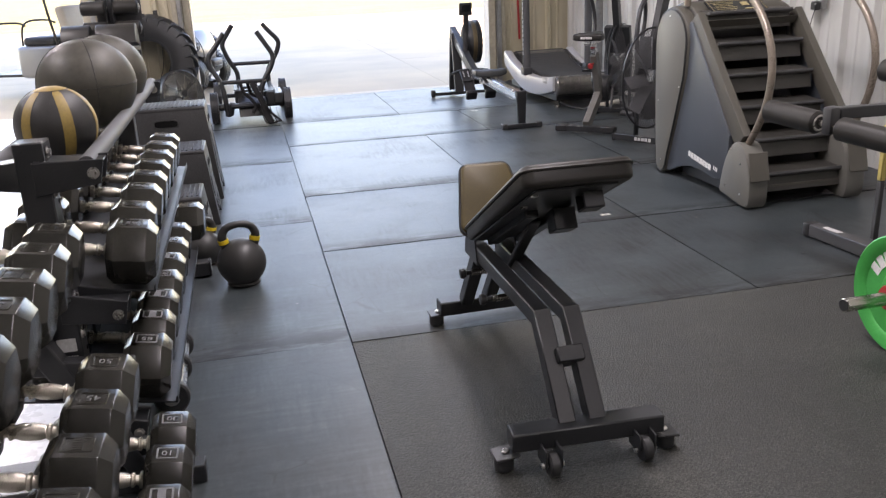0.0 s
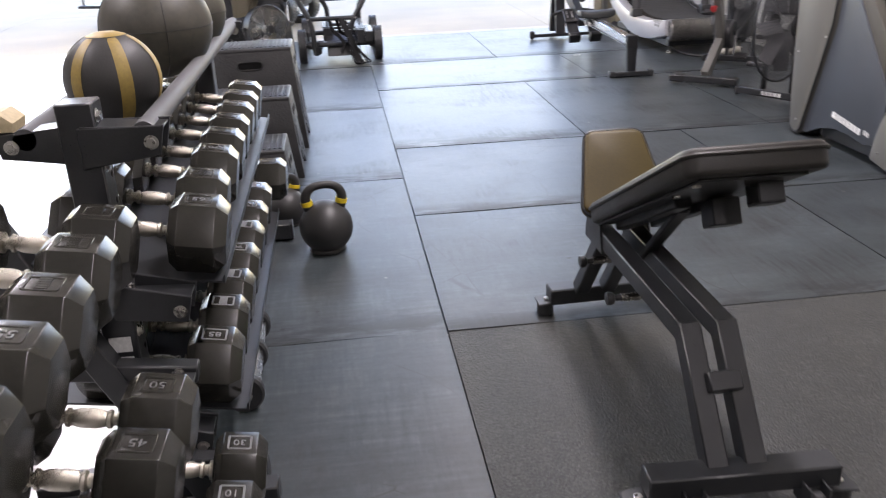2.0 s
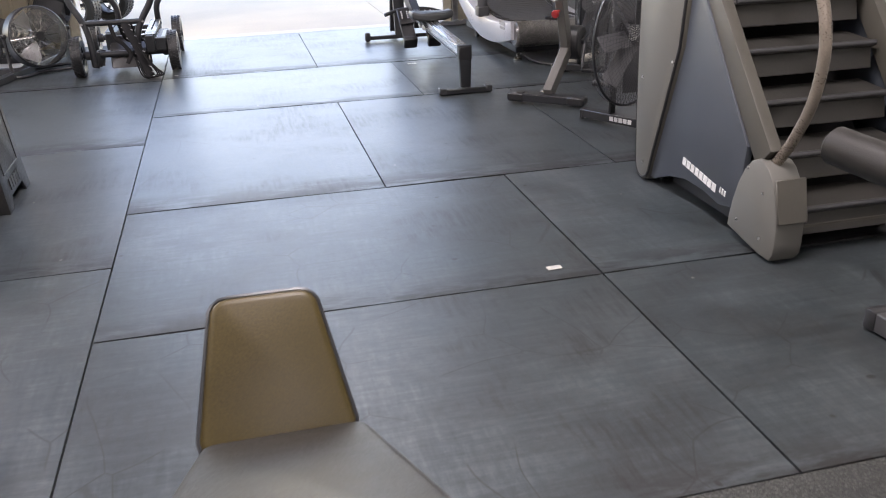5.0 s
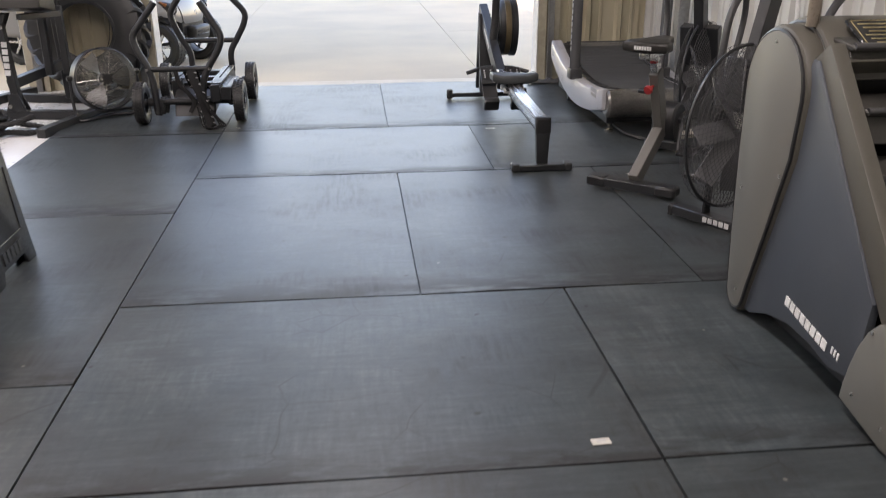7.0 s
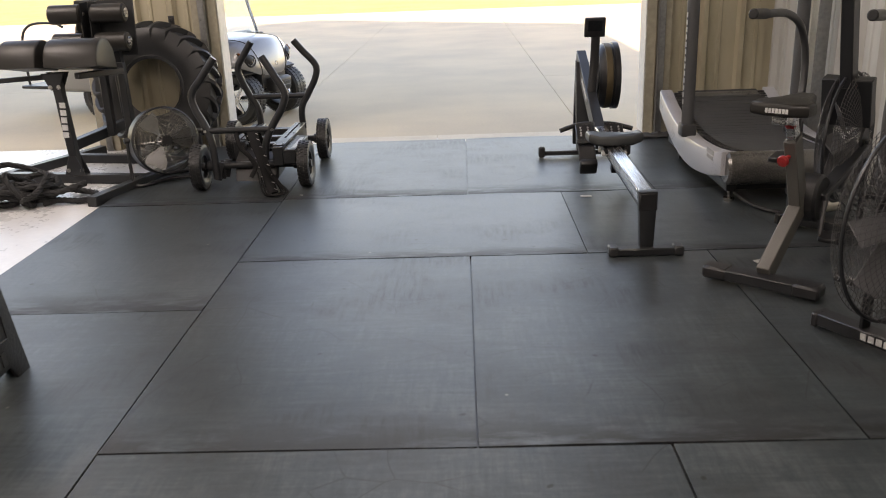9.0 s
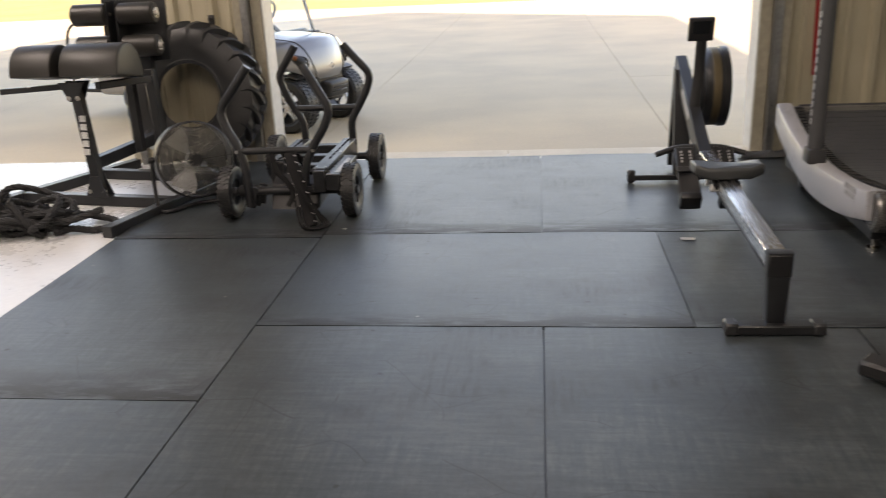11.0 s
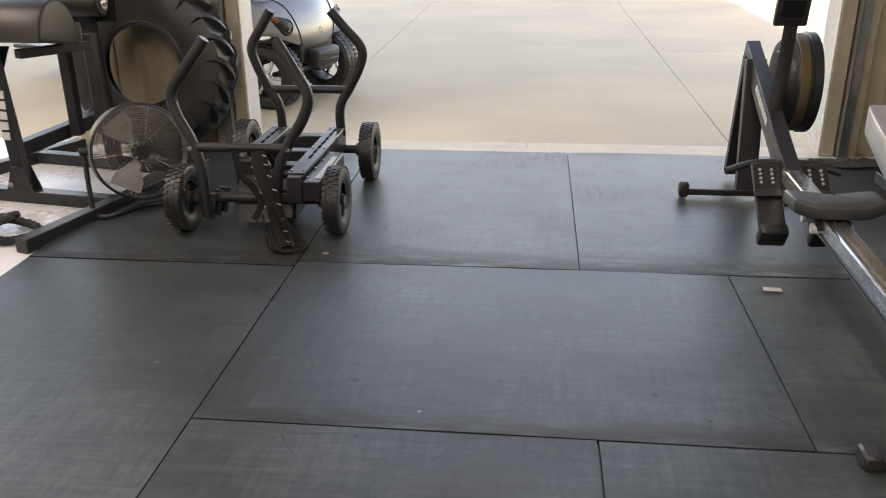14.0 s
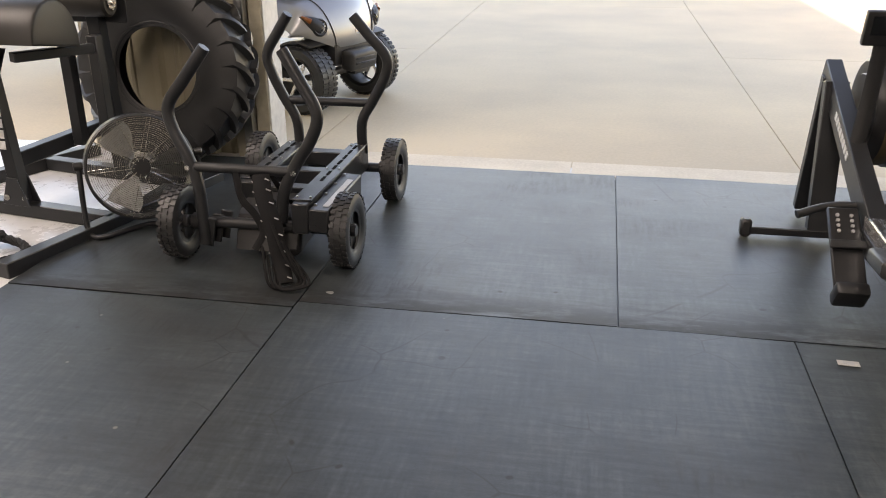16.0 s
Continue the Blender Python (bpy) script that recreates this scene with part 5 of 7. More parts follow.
for x, s in ((3.085, 1), (3.81, -1)):
    part("post_clamp", one(add_box, (0.10, 0.12, 0.085), (x, 9.15, 0.30), (0, 0, 0), 0.012, 2), M["steel_grey"], tm)
    part("post", one(add_cyl, (x, 9.15, 0.26), (x, 9.17, 1.50), 0.041, 22), M["matte_grey"], tm, "dark grey round post")
    part("handle", one(add_cyl, (x, 9.17, 1.27), (x + s * 0.10, 8.93, 1.245), 0.026, 16, bevel=0.006), M["silver"], tm)
part("crossbar", one(add_cyl, (3.085, 9.17, 1.49), (3.81, 9.17, 1.49), 0.03, 16), M["steel_grey"], tm)
mk = bmesh.new()
mark_bars(mk, 13, 0.62, 0.026, Matrix.Translation((3.085 - 0.0405, 9.148, 0.78)) @ pose(0, 0, 0, 90, 0, -90) @ pose(0, 0, 0, 0, 0, 90), depth=0.003, gap=0.35)
part("word_mark", mk, M["text_grey"], tm, "grey printed word mark down the post")
rebase(tm, (3.5, 9.1, 0))
M["hose"] = surface("cream_pipe", (0.60, 0.56, 0.48), rough=0.5, grain=90, stain=6, bump=0.05)
cord = part("power_cord_run", one(add_tube, smooth_path([(3.20, 8.40, 0.05), (3.24, 8.24, 0.025), (3.32, 8.10, 0.016), (3.45, 8.02, 0.02), (3.6, 7.99, 0.05)], 6), 0.012, 8), M["plastic"])
tagged(cord, "black cable running from under the treadmill", "cable")
cu = part("pipe_sleeve", one(add_cyl, (3.42, 8.03, 0.032), (3.66, 7.98, 0.075), 0.03, 16, bevel=0.003), M["hose"])
tagged(cu, "short cream plastic pipe sleeve over the cable", "pipe")

# ---- rowing machine ----
rw = thing("rowing_machine", "black rowing machine with an aluminium rail and fan flywheel", "rowing machine")
RX = 2.455
part("front_foot", one(add_box, (0.36, 0.065, 0.04), (RX, 7.44, 0.022), bevel=0.006), M["black"], rw)
for s in (-1, 1):
    part("foot_cap", one(add_box, (0.05, 0.075, 0.05), (RX + s * 0.165, 7.44, 0.026), bevel=0.008), M["rubber"], rw)
bm = bmesh.new()
add_prism(bm, [(RX - 0.028, 0.03), (RX + 0.040, 0.03), (RX + 0.052, 0.33), (RX - 0.042, 0.33)], 0.06, pose(0, 7.50, 0, 90, 0, 0), bevel=0.006)
part("front_leg", bm, M["black"], rw)
part("rail", one(add_bar, (RX + 0.005, 7.455, 0.275), (RX + 0.015, 9.25, 0.33), 0.078, 0.085, 0.006), M["alu"], rw, "polished aluminium rail")
bm = bmesh.new()
for s in (-1, 1):
    add_bar(bm, (RX + 0.005 + s * 0.041, 7.46, 0.25), (RX + 0.015 + s * 0.041, 9.2, 0.305), 0.004, 0.012, 0.001)
part("rail_groove", bm, M["plastic"], rw)
part("rail_end_cap", one(add_box, (0.094, 0.03, 0.10), (RX + 0.005, 7.452, 0.277), bevel=0.008), M["plastic"], rw)
sm = Matrix.Translation((RX + 0.02, 8.56, 0.372))
sb = bmesh.new()
out = [(-0.165, -0.10), (-0.17, 0.03), (-0.13, 0.105), (-0.03, 0.085), (0.03, 0.085), (0.13, 0.105), (0.17, 0.03), (0.165, -0.10), (0.10, -0.125), (-0.10, -0.125)]
add_prism(sb, out, 0.06, sm @ Matrix.Translation((0, 0, -0.03)), bevel=0.018, seg=3)
for v in sb.verts:
    q = sm.inverted() @ v.co
    v.co.z += 0.03 * (abs(q.x) / 0.17) ** 2 - 0.02 * max(0.0, q.y) / 0.1
part("seat", sb, surface("grey_moulded_seat", (0.05, 0.054, 0.054), rough=0.42, grain=200, stain=5, bump=0.2, detail=0.001), rw, "dark grey moulded seat")
part("seat_carriage", one(add_box, (0.13, 0.16, 0.05), (RX + 0.015, 8.56, 0.312), bevel=0.008), M["black"], rw)
for d in (-0.06, 0.06):
    part("seat_roller", one(add_cyl, (RX - 0.06, 8.56 + d, 0.298), (RX + 0.09, 8.56 + d, 0.298), 0.02, 16), M["text_white"], rw)
# foot stretchers
for s in (-1, 1):
    x = RX + 0.02 + s * 0.105
    o = part("footplate", one(add_box, (0.115, 0.36, 0.018), (x, 9.01, 0.245), (38, 0, 0), 0.006), M["plastic"], rw, "black footplate")
    part("heel_cup", one(add_box, (0.118, 0.055, 0.10), (x, 8.875, 0.125), (34, 0, 0), 0.014, 2), M["plastic"], o)
    for i in range(8):
        bm = many(add_cyl, [((x - 0.025 + 0.05 * (i % 2), 9.06 + 0.018 * (i // 2), 0.298 + 0.014 * (i // 2)), (x - 0.025 + 0.05 * (i % 2), 9.055 + 0.018 * (i // 2), 0.303 + 0.014 * (i // 2)), 0.007, 8)])
        part("peg_hole", bm, M["text_grey"], o)
    part("strap", one(add_box, (0.13, 0.035, 0.012), (x, 9.0, 0.27), (38, 0, 0), 0.004), M["rubber"], o)
part("handle", one(add_tube, smooth_path([(RX - 0.24, 9.17, 0.315), (RX - 0.12, 9.20, 0.345), (RX, 9.205, 0.35), (RX + 0.13, 9.20, 0.345), (RX + 0.26, 9.17, 0.315)], 5), 0.0165, 12), M["rubber"], rw, "black rubber handle")
part("handle_hook", one(add_box, (0.05, 0.06, 0.06), (RX + 0.01, 9.23, 0.34), bevel=0.012), M["plastic"], rw)
# main beam and flywheel
part("main_beam", one(add_bar, (RX + 0.01, 8.95, 0.27), (RX + 0.01, 10.02, 0.72), 0.07, 0.115), M["black"], rw)
part("rear_leg", one(add_bar, (RX + 0.0, 9.86, 0.70), (RX + 0.0, 9.74, 0.03), 0.10, 0.055, up=(0, 1, 0)), M["black"], rw)
part("rear_leg", one(add_bar, (RX + 0.0, 9.97, 0.70), (RX + 0.0, 10.10, 0.03), 0.07, 0.05, up=(0, 1, 0)), M["black"], rw)
part("rear_foot", one(add_box, (0.68, 0.045, 0.035), (RX + 0.01, 9.735, 0.035), bevel=0.005), M["black"], rw)
for s in (-1, 1):
    part("foot_cap", one(add_box, (0.05, 0.06, 0.085), (RX + 0.01 + s * 0.325, 9.735, 0.045), bevel=0.012), M["rubber"], rw)
FC = V(2.62, 9.76, 0.605)
bm = one(add_lathe, [(0.06, -0.075), (0.20, -0.072), (0.226, -0.05), (0.234, -0.03), (0.234, 0.03), (0.245, 0.034), (0.245, 0.072), (0.20, 0.080), (0.06, 0.082)], Matrix.Translation(FC) @ pose(0, 0, 0, 0, 90, 0), 44)
fl = part("flywheel_case", bm, M["plastic"], rw, "black flywheel housing")
M["mesh_gold"] = surface("bronze_mesh", (0.16, 0.12, 0.065), (0.09, 0.07, 0.04), rough=0.5, metal=0.5, grain=400, stain=6, bump=0.6, detail=0.002)
bm = bmesh.new()
add_lathe(bm, [(0.228, -0.034), (0.2385, -0.028), (0.2385, 0.014), (0.233, 0.018)], Matrix.Translation(FC) @ pose(0, 0, 0, 0, 90, 0), 48, close=False)
part("air_vent", bm, M["mesh_gold"], fl, "bronze perforated air vent")
part("side_disc", one(add_cyl, FC - V(0.082, 0, 0), FC - V(0.07, 0, 0), 0.15, 36, bevel=0.004), M["steel_grey"], fl)
part("monitor_arm", one(add_tube, smooth_path([(RX + 0.01, 9.45, 0.52), (RX + 0.03, 9.47, 0.72), (RX + 0.035, 9.46, 0.92)], 6), 0.031, 12, False, 0.6), M["plastic"], rw)
mo = part("monitor", one(add_box, (0.145, 0.035, 0.135), (RX + 0.025, 9.44, 0.985), (12, 0, 0), 0.008, 2), M["plastic"], rw, "dark monitor on a bent arm")
part("monitor_screen", one(add_box, (0.10, 0.003, 0.075), (RX + 0.025, 9.421, 0.995), (12, 0, 0), 0.001), M["screen"], mo)
part("button_row", many(add_box, [((0.02, 0.004, 0.01), (RX - 0.01 + 0.035 * i, 9.435, 0.938), (12, 0, 0), 0.001) for i in range(3)]), M["text_grey"], mo)
mk = bmesh.new()
mark_bars(mk, 8, 0.30, 0.032, Matrix.Translation((RX + 0.01 - 0.0365, 9.55, 0.535)) @ pose(0, 0, 0, 90, 0, -90) @ pose(0, 0, 0, 0, 0, -22.8), depth=0.003)
part("word_mark", mk, M["text_white"], rw, "white printed word mark")
rebase(rw, (RX, 8.7, 0))

# ---- wheeled push sled ----
sl = thing("push_sled", "black four-wheeled push sled with bent push handles and a strap", "push sled")


def knobbly_wheel(at, r, w, side):
    """Tyre with tread blocks and a spoked rim; side is the sign of the face with the hub cap."""
    m = Matrix.Translation(at) @ pose(0, 0, 0, 0, 90, 0)
    tyre = bmesh.new()
    add_lathe(tyre, [(r * 0.56, -w * 0.36), (r * 0.66, -w * 0.47), (r * 0.86, -w * 0.5), (r * 0.955, -w * 0.40), (r * 0.965, 0), (r * 0.955, w * 0.40), (r * 0.86, w * 0.5), (r * 0.66, w * 0.47), (r * 0.56, w * 0.36)], m, 36, close=False)
    wh = part("wheel", tyre, M["rubber"], sl, "knobbly black pneumatic wheel")
    tr = bmesh.new()
    for k in range(34):
        for row, off in ((-0.34, 0.0), (0.0, 0.5), (0.34, 0.0)):
            vs = add_box(tr, (r * 0.035, 2 * math.pi * r / 34 * 0.58, w * 0.24), (r * 0.975, 0, row * w), bevel=0)
            bmesh.ops.transform(tr, matrix=m @ pose(0, 0, 0, 0, 0, 360 * (k + off) / 34), verts=vs)
    part("tread", tr, M["rubber"], wh)
    rim = bmesh.new()
    add_lathe(rim, [(r * 0.50, -w * 0.34), (r * 0.585, -w * 0.38), (r * 0.57, -w * 0.2), (r * 0.30, -w * 0.05), (r * 0.30, w * 0.05), (r * 0.57, w * 0.2), (r * 0.585, w * 0.38), (r * 0.50, w * 0.34)], m, 28, close=False)
    part("rim", rim, M["black"], wh, "black steel rim")
    hb = bmesh.new()
    add_cyl(hb, Vector(at) - V(w * 0.42, 0, 0), Vector(at) + V(w * 0.42, 0, 0), r * 0.17, 16, bevel=0.004)
    for k in range(5):
        vs = add_box(hb, (r * 0.44, r * 0.16, w * 0.3), (r * 0.32, 0, 0), bevel=0.003)
        bmesh.ops.transform(hb, matrix=m @ pose(0, 0, 0, 0, 0, 72 * k), verts=vs)
    part("hub", hb, M["steel_grey"], wh)


for x, y, s in ((-0.295, 9.07, 1), (0.44, 9.09, 1), (-0.28, 9.97, 1), (0.435, 9.95, 1)):
    knobbly_wheel((x, y, 0.160), 0.160, 0.080, s)
for y in (9.08, 9.96):
    part("axle", one(add_cyl, (-0.335, y, 0.162), (0.48, y, 0.162), 0.024, 16), M["black"], sl)
    for x in (-0.225, 0.375):
        part("axle_collar", one(add_cyl, (x - 0.02, y, 0.162), (x + 0.02, y, 0.162), 0.036, 18, bevel=0.004), M["steel_grey"], sl)
for x0, x1, ya in ((-0.09, -0.005, 9.22), (0.235, 0.308, 8.98)):
    c, yc, ln = (x0 + x1) / 2, (ya + 9.92) / 2, 9.92 - ya
    o = part("side_beam", one(add_box, (x1 - x0, ln, 0.13), (c, yc, 0.235), bevel=0.006), M["black"], sl, "black steel side beam")
    part("beam_plate", one(add_box, (x1 - x0 + 0.012, ln - 0.08, 0.006), (c, yc, 0.304), bevel=0.002), M["black"], o)
    for y in (ya + 0.07, yc, 9.84):
        for dx in (-0.028, 0.028):
            part("bolt", one(add_cyl, (c + dx, y, 0.307), (c + dx, y, 0.313), 0.006, 6), M["zinc"], o)
deck = part("outer_plate", one(add_box, (0.085, 0.50, 0.10), (0.352, 9.225, 0.232), (0, 3, 0), 0.006), M["black"], sl, "black outer deck plate")
part("white_stripe", one(add_box, (0.026, 0.36, 0.002), (0.372, 9.20, 0.2835), (0, 3, 0), 0), M["text_grey"], deck, "worn white stripe")
for y in (9.03, 9.17, 9.31, 9.44):
    part("bolt", one(add_cyl, (0.326, y, 0.282), (0.326, y, 0.290), 0.007, 6), M["zinc"], deck)
# black bars on the beams, shade of the slots put into colour
for c in (-0.048, 0.272):
    for k in range(7):
        part("slot", one(add_box, (0.012, 0.055, 0.003), (c, 9.30 + 0.085 * k, 0.3085), bevel=0), M["hole_shade"], sl, "black patch for the shade in a pin slot")
part("warning_label", one(add_box, (0.002, 0.07, 0.05), (0.396, 9.25, 0.225), bevel=0), surface("yellow_label", (0.55, 0.42, 0.12), rough=0.5, grain=80, stain=20, bump=0), sl)
for y in (9.30, 9.55, 9.86):
    part("cross_member", one(add_box, (0.28, 0.07, 0.07), (0.118, y, 0.235), bevel=0.005), M["black"], sl)
part("brake_unit", one(add_prism, [(9.06, 0.05), (9.34, 0.07), (9.40, 0.20), (9.30, 0.26), (9.12, 0.19)], 0.30, Matrix(((0, 0, 1, -0.06), (1, 0, 0, 0), (0, 1, 0, 0), (0, 0, 0, 1))), bevel=0.012), M["plastic"], sl, "black brake unit between the beams")
for y, pts_l, pts_r, zc in ((9.06, [(-0.13, 0.89), (-0.225, 0.765), (-0.30, 0.66), (-0.285, 0.56), (-0.225, 0.44), (-0.19, 0.32), (-0.175, 0.08)],
                             [(0.20, 0.89), (0.275, 0.765), (0.335, 0.65), (0.31, 0.55), (0.235, 0.43), (0.185, 0.32), (0.17, 0.20)], 0.41),
                            (9.88, [(-0.045, 0.93), (-0.10, 0.85), (-0.165, 0.745), (-0.15, 0.65), (-0.10, 0.53), (-0.045, 0.42), (-0.04, 0.26)],
                             [(0.28, 0.93), (0.345, 0.85), (0.43, 0.745), (0.42, 0.65), (0.355, 0.53), (0.295, 0.42), (0.29, 0.26)], 0.515)):
    lean = 0.05 if y < 9.5 else -0.03
    for pts in (pts_l, pts_r):
        line = smooth_path([(x, y + lean * (z - 0.4) * 2, z) for x, z in pts], 6)
        o = part("push_handle", one(add_tube, line, 0.0255, 14), M["black"], sl, "bent black tube push handle")
        part("end_cap", one(add_cyl, line[0], line[0] + (line[0] - line[1]).normalized() * 0.006, 0.024, 14), M["plastic"], o)
    xl = pts_l[4][0]
    xr = pts_r[4][0]
    part("handle_bar", one(add_cyl, (xl, y, zc), (xr, y, zc), 0.021, 14), M["black"], sl)
    for x in (xl, xr):
        part("bolt", one(add_cyl, (x, y - 0.026, zc), (x, y - 0.02, zc), 0.011, 8), M["zinc"], sl)
M["webbing"] = surface("black_nylon_webbing", (0.014, 0.014, 0.015), (0.008, 0.008, 0.008), rough=0.85, grain=400, stain=10, bump=0.5, detail=0.001, spec=0.2)
# hanging tow strap with loops
st_pts = smooth_path([(0.10, 9.03, 0.40), (0.13, 8.97, 0.33), (0.18, 8.92, 0.22), (0.215, 8.88, 0.10), (0.25, 8.82, 0.02)], 8)
part("tow_strap", one(add_tube, st_pts, 0.036, 8, False, 0.3), M["webbing"], sl, "black looped tow strap hanging to the floor")
bm = bmesh.new()
bm.free()
for i, p in enumerate(st_pts[2::4]):
    for d in (-1, 1):
        part("strap_stitch", one(add_box, (0.020, 0.005, 0.004), p + V(d * 0.030, -0.014, 0.008 * d), (20, 25, 14 * d), 0.001), M["text_grey"], sl)
for k, (x, y, z) in enumerate(((-0.02, 9.02, 0.36), (0.05, 9.10, 0.40), (0.13, 9.14, 0.42))):
    part("hanging_strap", one(add_tube, smooth_path([(x, 9.05, 0.41), (x + 0.03, y, 0.30 - 0.02 * k), (x + 0.09, y - 0.02, 0.24), (x + 0.13, 8.98, 0.17 - 0.03 * k), (x + 0.10, 8.95, 0.10)], 6), 0.017, 7, False, 0.35), M["webbing"], sl)
for k in range(3):
    part("bracket", one(add_box, (0.05, 0.012, 0.13), (-0.16 + 0.015 * k, 9.04 + 0.05 * k, 0.13), (0, 12, 8), 0.004), M["black"], sl)
for k in range(4):
    part("strap_loop", one(add_tube, smooth_path([(0.16 + 0.03 * k, 8.93, 0.26 - 0.06 * k), (0.24 + 0.03 * k, 8.86, 0.13 - 0.03 * k), (0.30 + 0.015 * k, 8.84 - 0.01 * k, 0.022), (0.20 + 0.02 * k, 8.79 - 0.006 * k, 0.018), (0.15 + 0.02 * k, 8.86, 0.16 - 0.04 * k)], 6), 0.0065, 7, False, 0.7), M["webbing"], sl)
rebase(sl, (0.08, 9.5, 0))

# ---- drum fan ----
FNX = V(0.60, -0.80, 0).normalized()
fm = Matrix.Translation((-0.635, 9.37, 0.295)) @ basis((0, 0, 0), FNX + V(0, 0, 0.16))
fan = thing("drum_fan", "round black floor fan with chrome wire guard on tube stand", "floor fan")
FR = 0.236
part("drum", one(add_lathe, [(FR, -0.065), (FR + 0.007, -0.06), (FR + 0.003, -0.01), (FR + 0.008, 0.045), (FR, 0.052), (FR - 0.006, 0.045), (FR - 0.006, -0.06), (FR, -0.065)], fm, 56, close=False), M["black"], fan, "black drum rim")
for s, name in ((1, "front_guard"), (-1, "rear_guard")):
    gm = fm @ Matrix.Translation((0, 0, s * 0.048))
    bm = bmesh.new()
    for k in range(10):
        a = 2 * math.pi * k / 10
        add_tube(bm, [gm @ V(0.03 * math.cos(a), 0.03 * math.sin(a), s * 0.022), gm @ V((FR - 0.002) * math.cos(a), (FR - 0.002) * math.sin(a), s * 0.006)], 0.0016, 5)
    o = part(name, bm, M["chrome"], fan, "chrome wire guard")
    n = 22 if s > 0 else 6
    for i in range(n):
        r = 0.045 + (FR - 0.05) * i / (n - 1.0)
        part("ring_wire", one(add_torus, gm @ Matrix.Translation((0, 0, s * (0.022 - 0.016 * r / FR))), r, 0.001, 48, 4), M["chrome"], o)
    part("guard_badge", one(add_cyl, gm @ V(0, 0, s * 0.012), gm @ V(0, 0, s * 0.022), 0.04, 24, bevel=0.003), M["plastic"], o)
bm = bmesh.new()
for k in range(3):
    w = []
    for i in range(7):
        r = 0.05 + 0.165 * i / 6
        hw = 0.20 + 0.24 * math.sin(math.pi * (i / 6) * 0.8)
        for q in (-1, 1):
            a = 2.094 * k + q * hw
            w.append(bm.verts.new(fm @ V(r * math.cos(a), r * math.sin(a), q * 0.02)))
    for i in range(6):
        bm.faces.new((w[2 * i], w[2 * i + 1], w[2 * i + 3], w[2 * i + 2]))
bmesh.ops.solidify(bm, geom=bm.faces[:], thickness=0.003)
part("blade", bm, M["galv"], fan, "three metal fan blades")
part("motor", one(add_cyl, fm @ V(0, 0, -0.045), fm @ V(0, 0, 0.02), 0.045, 24, bevel=0.01), M["black"], fan)
sd = V(0.80, 0.60, 0)
c0 = V(-0.635, 9.37, 0)
fw = FNX
path = [c0 - sd * 0.262 + V(0, 0, 0.33), c0 - sd * 0.270 + fw * 0.02 + V(0, 0, 0.12), c0 - sd * 0.262 + fw * 0.05 + V(0, 0, 0.02), c0 - sd * 0.20 + fw * 0.10 + V(0, 0, 0.016), c0 + fw * 0.02 + V(0, 0, 0.016),
        c0 + sd * 0.20 + fw * 0.10 + V(0, 0, 0.016), c0 + sd * 0.262 + fw * 0.05 + V(0, 0, 0.02), c0 + sd * 0.270 + fw * 0.02 + V(0, 0, 0.12), c0 + sd * 0.262 + V(0, 0, 0.33)]
part("stand", one(add_tube, smooth_path(path, 5), 0.0125, 10), M["black"], fan, "bent black tube stand")
part("rear_leg", one(add_tube, smooth_path([c0 - sd * 0.262 + V(0, 0, 0.03), c0 - sd * 0.21 - fw * 0.14 + V(0, 0, 0.015), c0 + sd * 0.21 - fw * 0.14 + V(0, 0, 0.015), c0 + sd * 0.262 + V(0, 0, 0.03)], 5), 0.012, 10), M["black"], fan)
for s in (-1, 1):
    part("tilt_knob", one(add_cyl, c0 + sd * s * 0.245 + V(0, 0, 0.33), c0 + sd * s * 0.285 + V(0, 0, 0.33), 0.02, 14, bevel=0.004), M["plastic"], fan)
rebase(fan, (-0.635, 9.37, 0))

# ---- tractor tyre leaning on the wall ----
ty = thing("tractor_tyre", "large black tractor tyre leaning against the tan wall", "tyre")
TR, TW, TK = 0.548, 0.28, 0.965
tmx = Matrix.Translation((-1.0, 10.415, TR * 0.995)) @ pose(0, 0, 0, -7, 0, 0) @ pose(0, 0, 0, 90, 0, 0)
bm = bmesh.new()
add_lathe(bm, [(r * TK, z * TW) for r, z in ((0.335, -0.40), (0.345, -0.47), (0.38, -0.52), (0.44, -0.50), (0.495, -0.44), (0.51, -0.2), (0.515, 0), (0.51, 0.2), (0.495, 0.44), (0.44, 0.50), (0.36, 0.525), (0.30, 0.50), (0.262, 0.46), (0.240, 0.41), (0.252, 0.35), (0.33, 0.28))], tmx, 64, close=False)
part("casing", bm, M["rubber"], ty)
part("bead", one(add_torus, tmx @ Matrix.Translation((0, 0, TW * 0.43)), 0.258, 0.013, 56, 8), M["rubber"], ty)
bm = bmesh.new()
for k in range(22):
    for s in (-1, 1):
        a0 = 2 * math.pi * (k + (0.5 if s > 0 else 0)) / 22
        prev = None
        for i in range(7):
            u = i / 6
            z = s * TW * (0.02 + 0.50 * u)
            a = a0 + 0.26 * u
            r = TK * (0.556 - 0.075 * u ** 3)
            lo = TK * (0.50 - 0.09 * u ** 3)
            hw = 0.030 + 0.012 * u
            ring = [bm.verts.new(tmx @ V(rr * math.cos(a + q * hw), rr * math.sin(a + q * hw), z)) for rr, q in ((lo, -1.25), (r, -0.8), (r, 0.8), (lo, 1.25))]
            if prev:
                for j in range(3):
                    bm.faces.new((prev[j], prev[j + 1], ring[j + 1], ring[j]))
            else:
                bm.faces.new(ring)
            prev = ring
        bm.faces.new(list(reversed(prev)))
bmesh.ops.recalc_face_normals(bm, faces=bm.faces[:])
part("tread_lug", bm, M["rubber"], ty, "deep angled tread lugs")
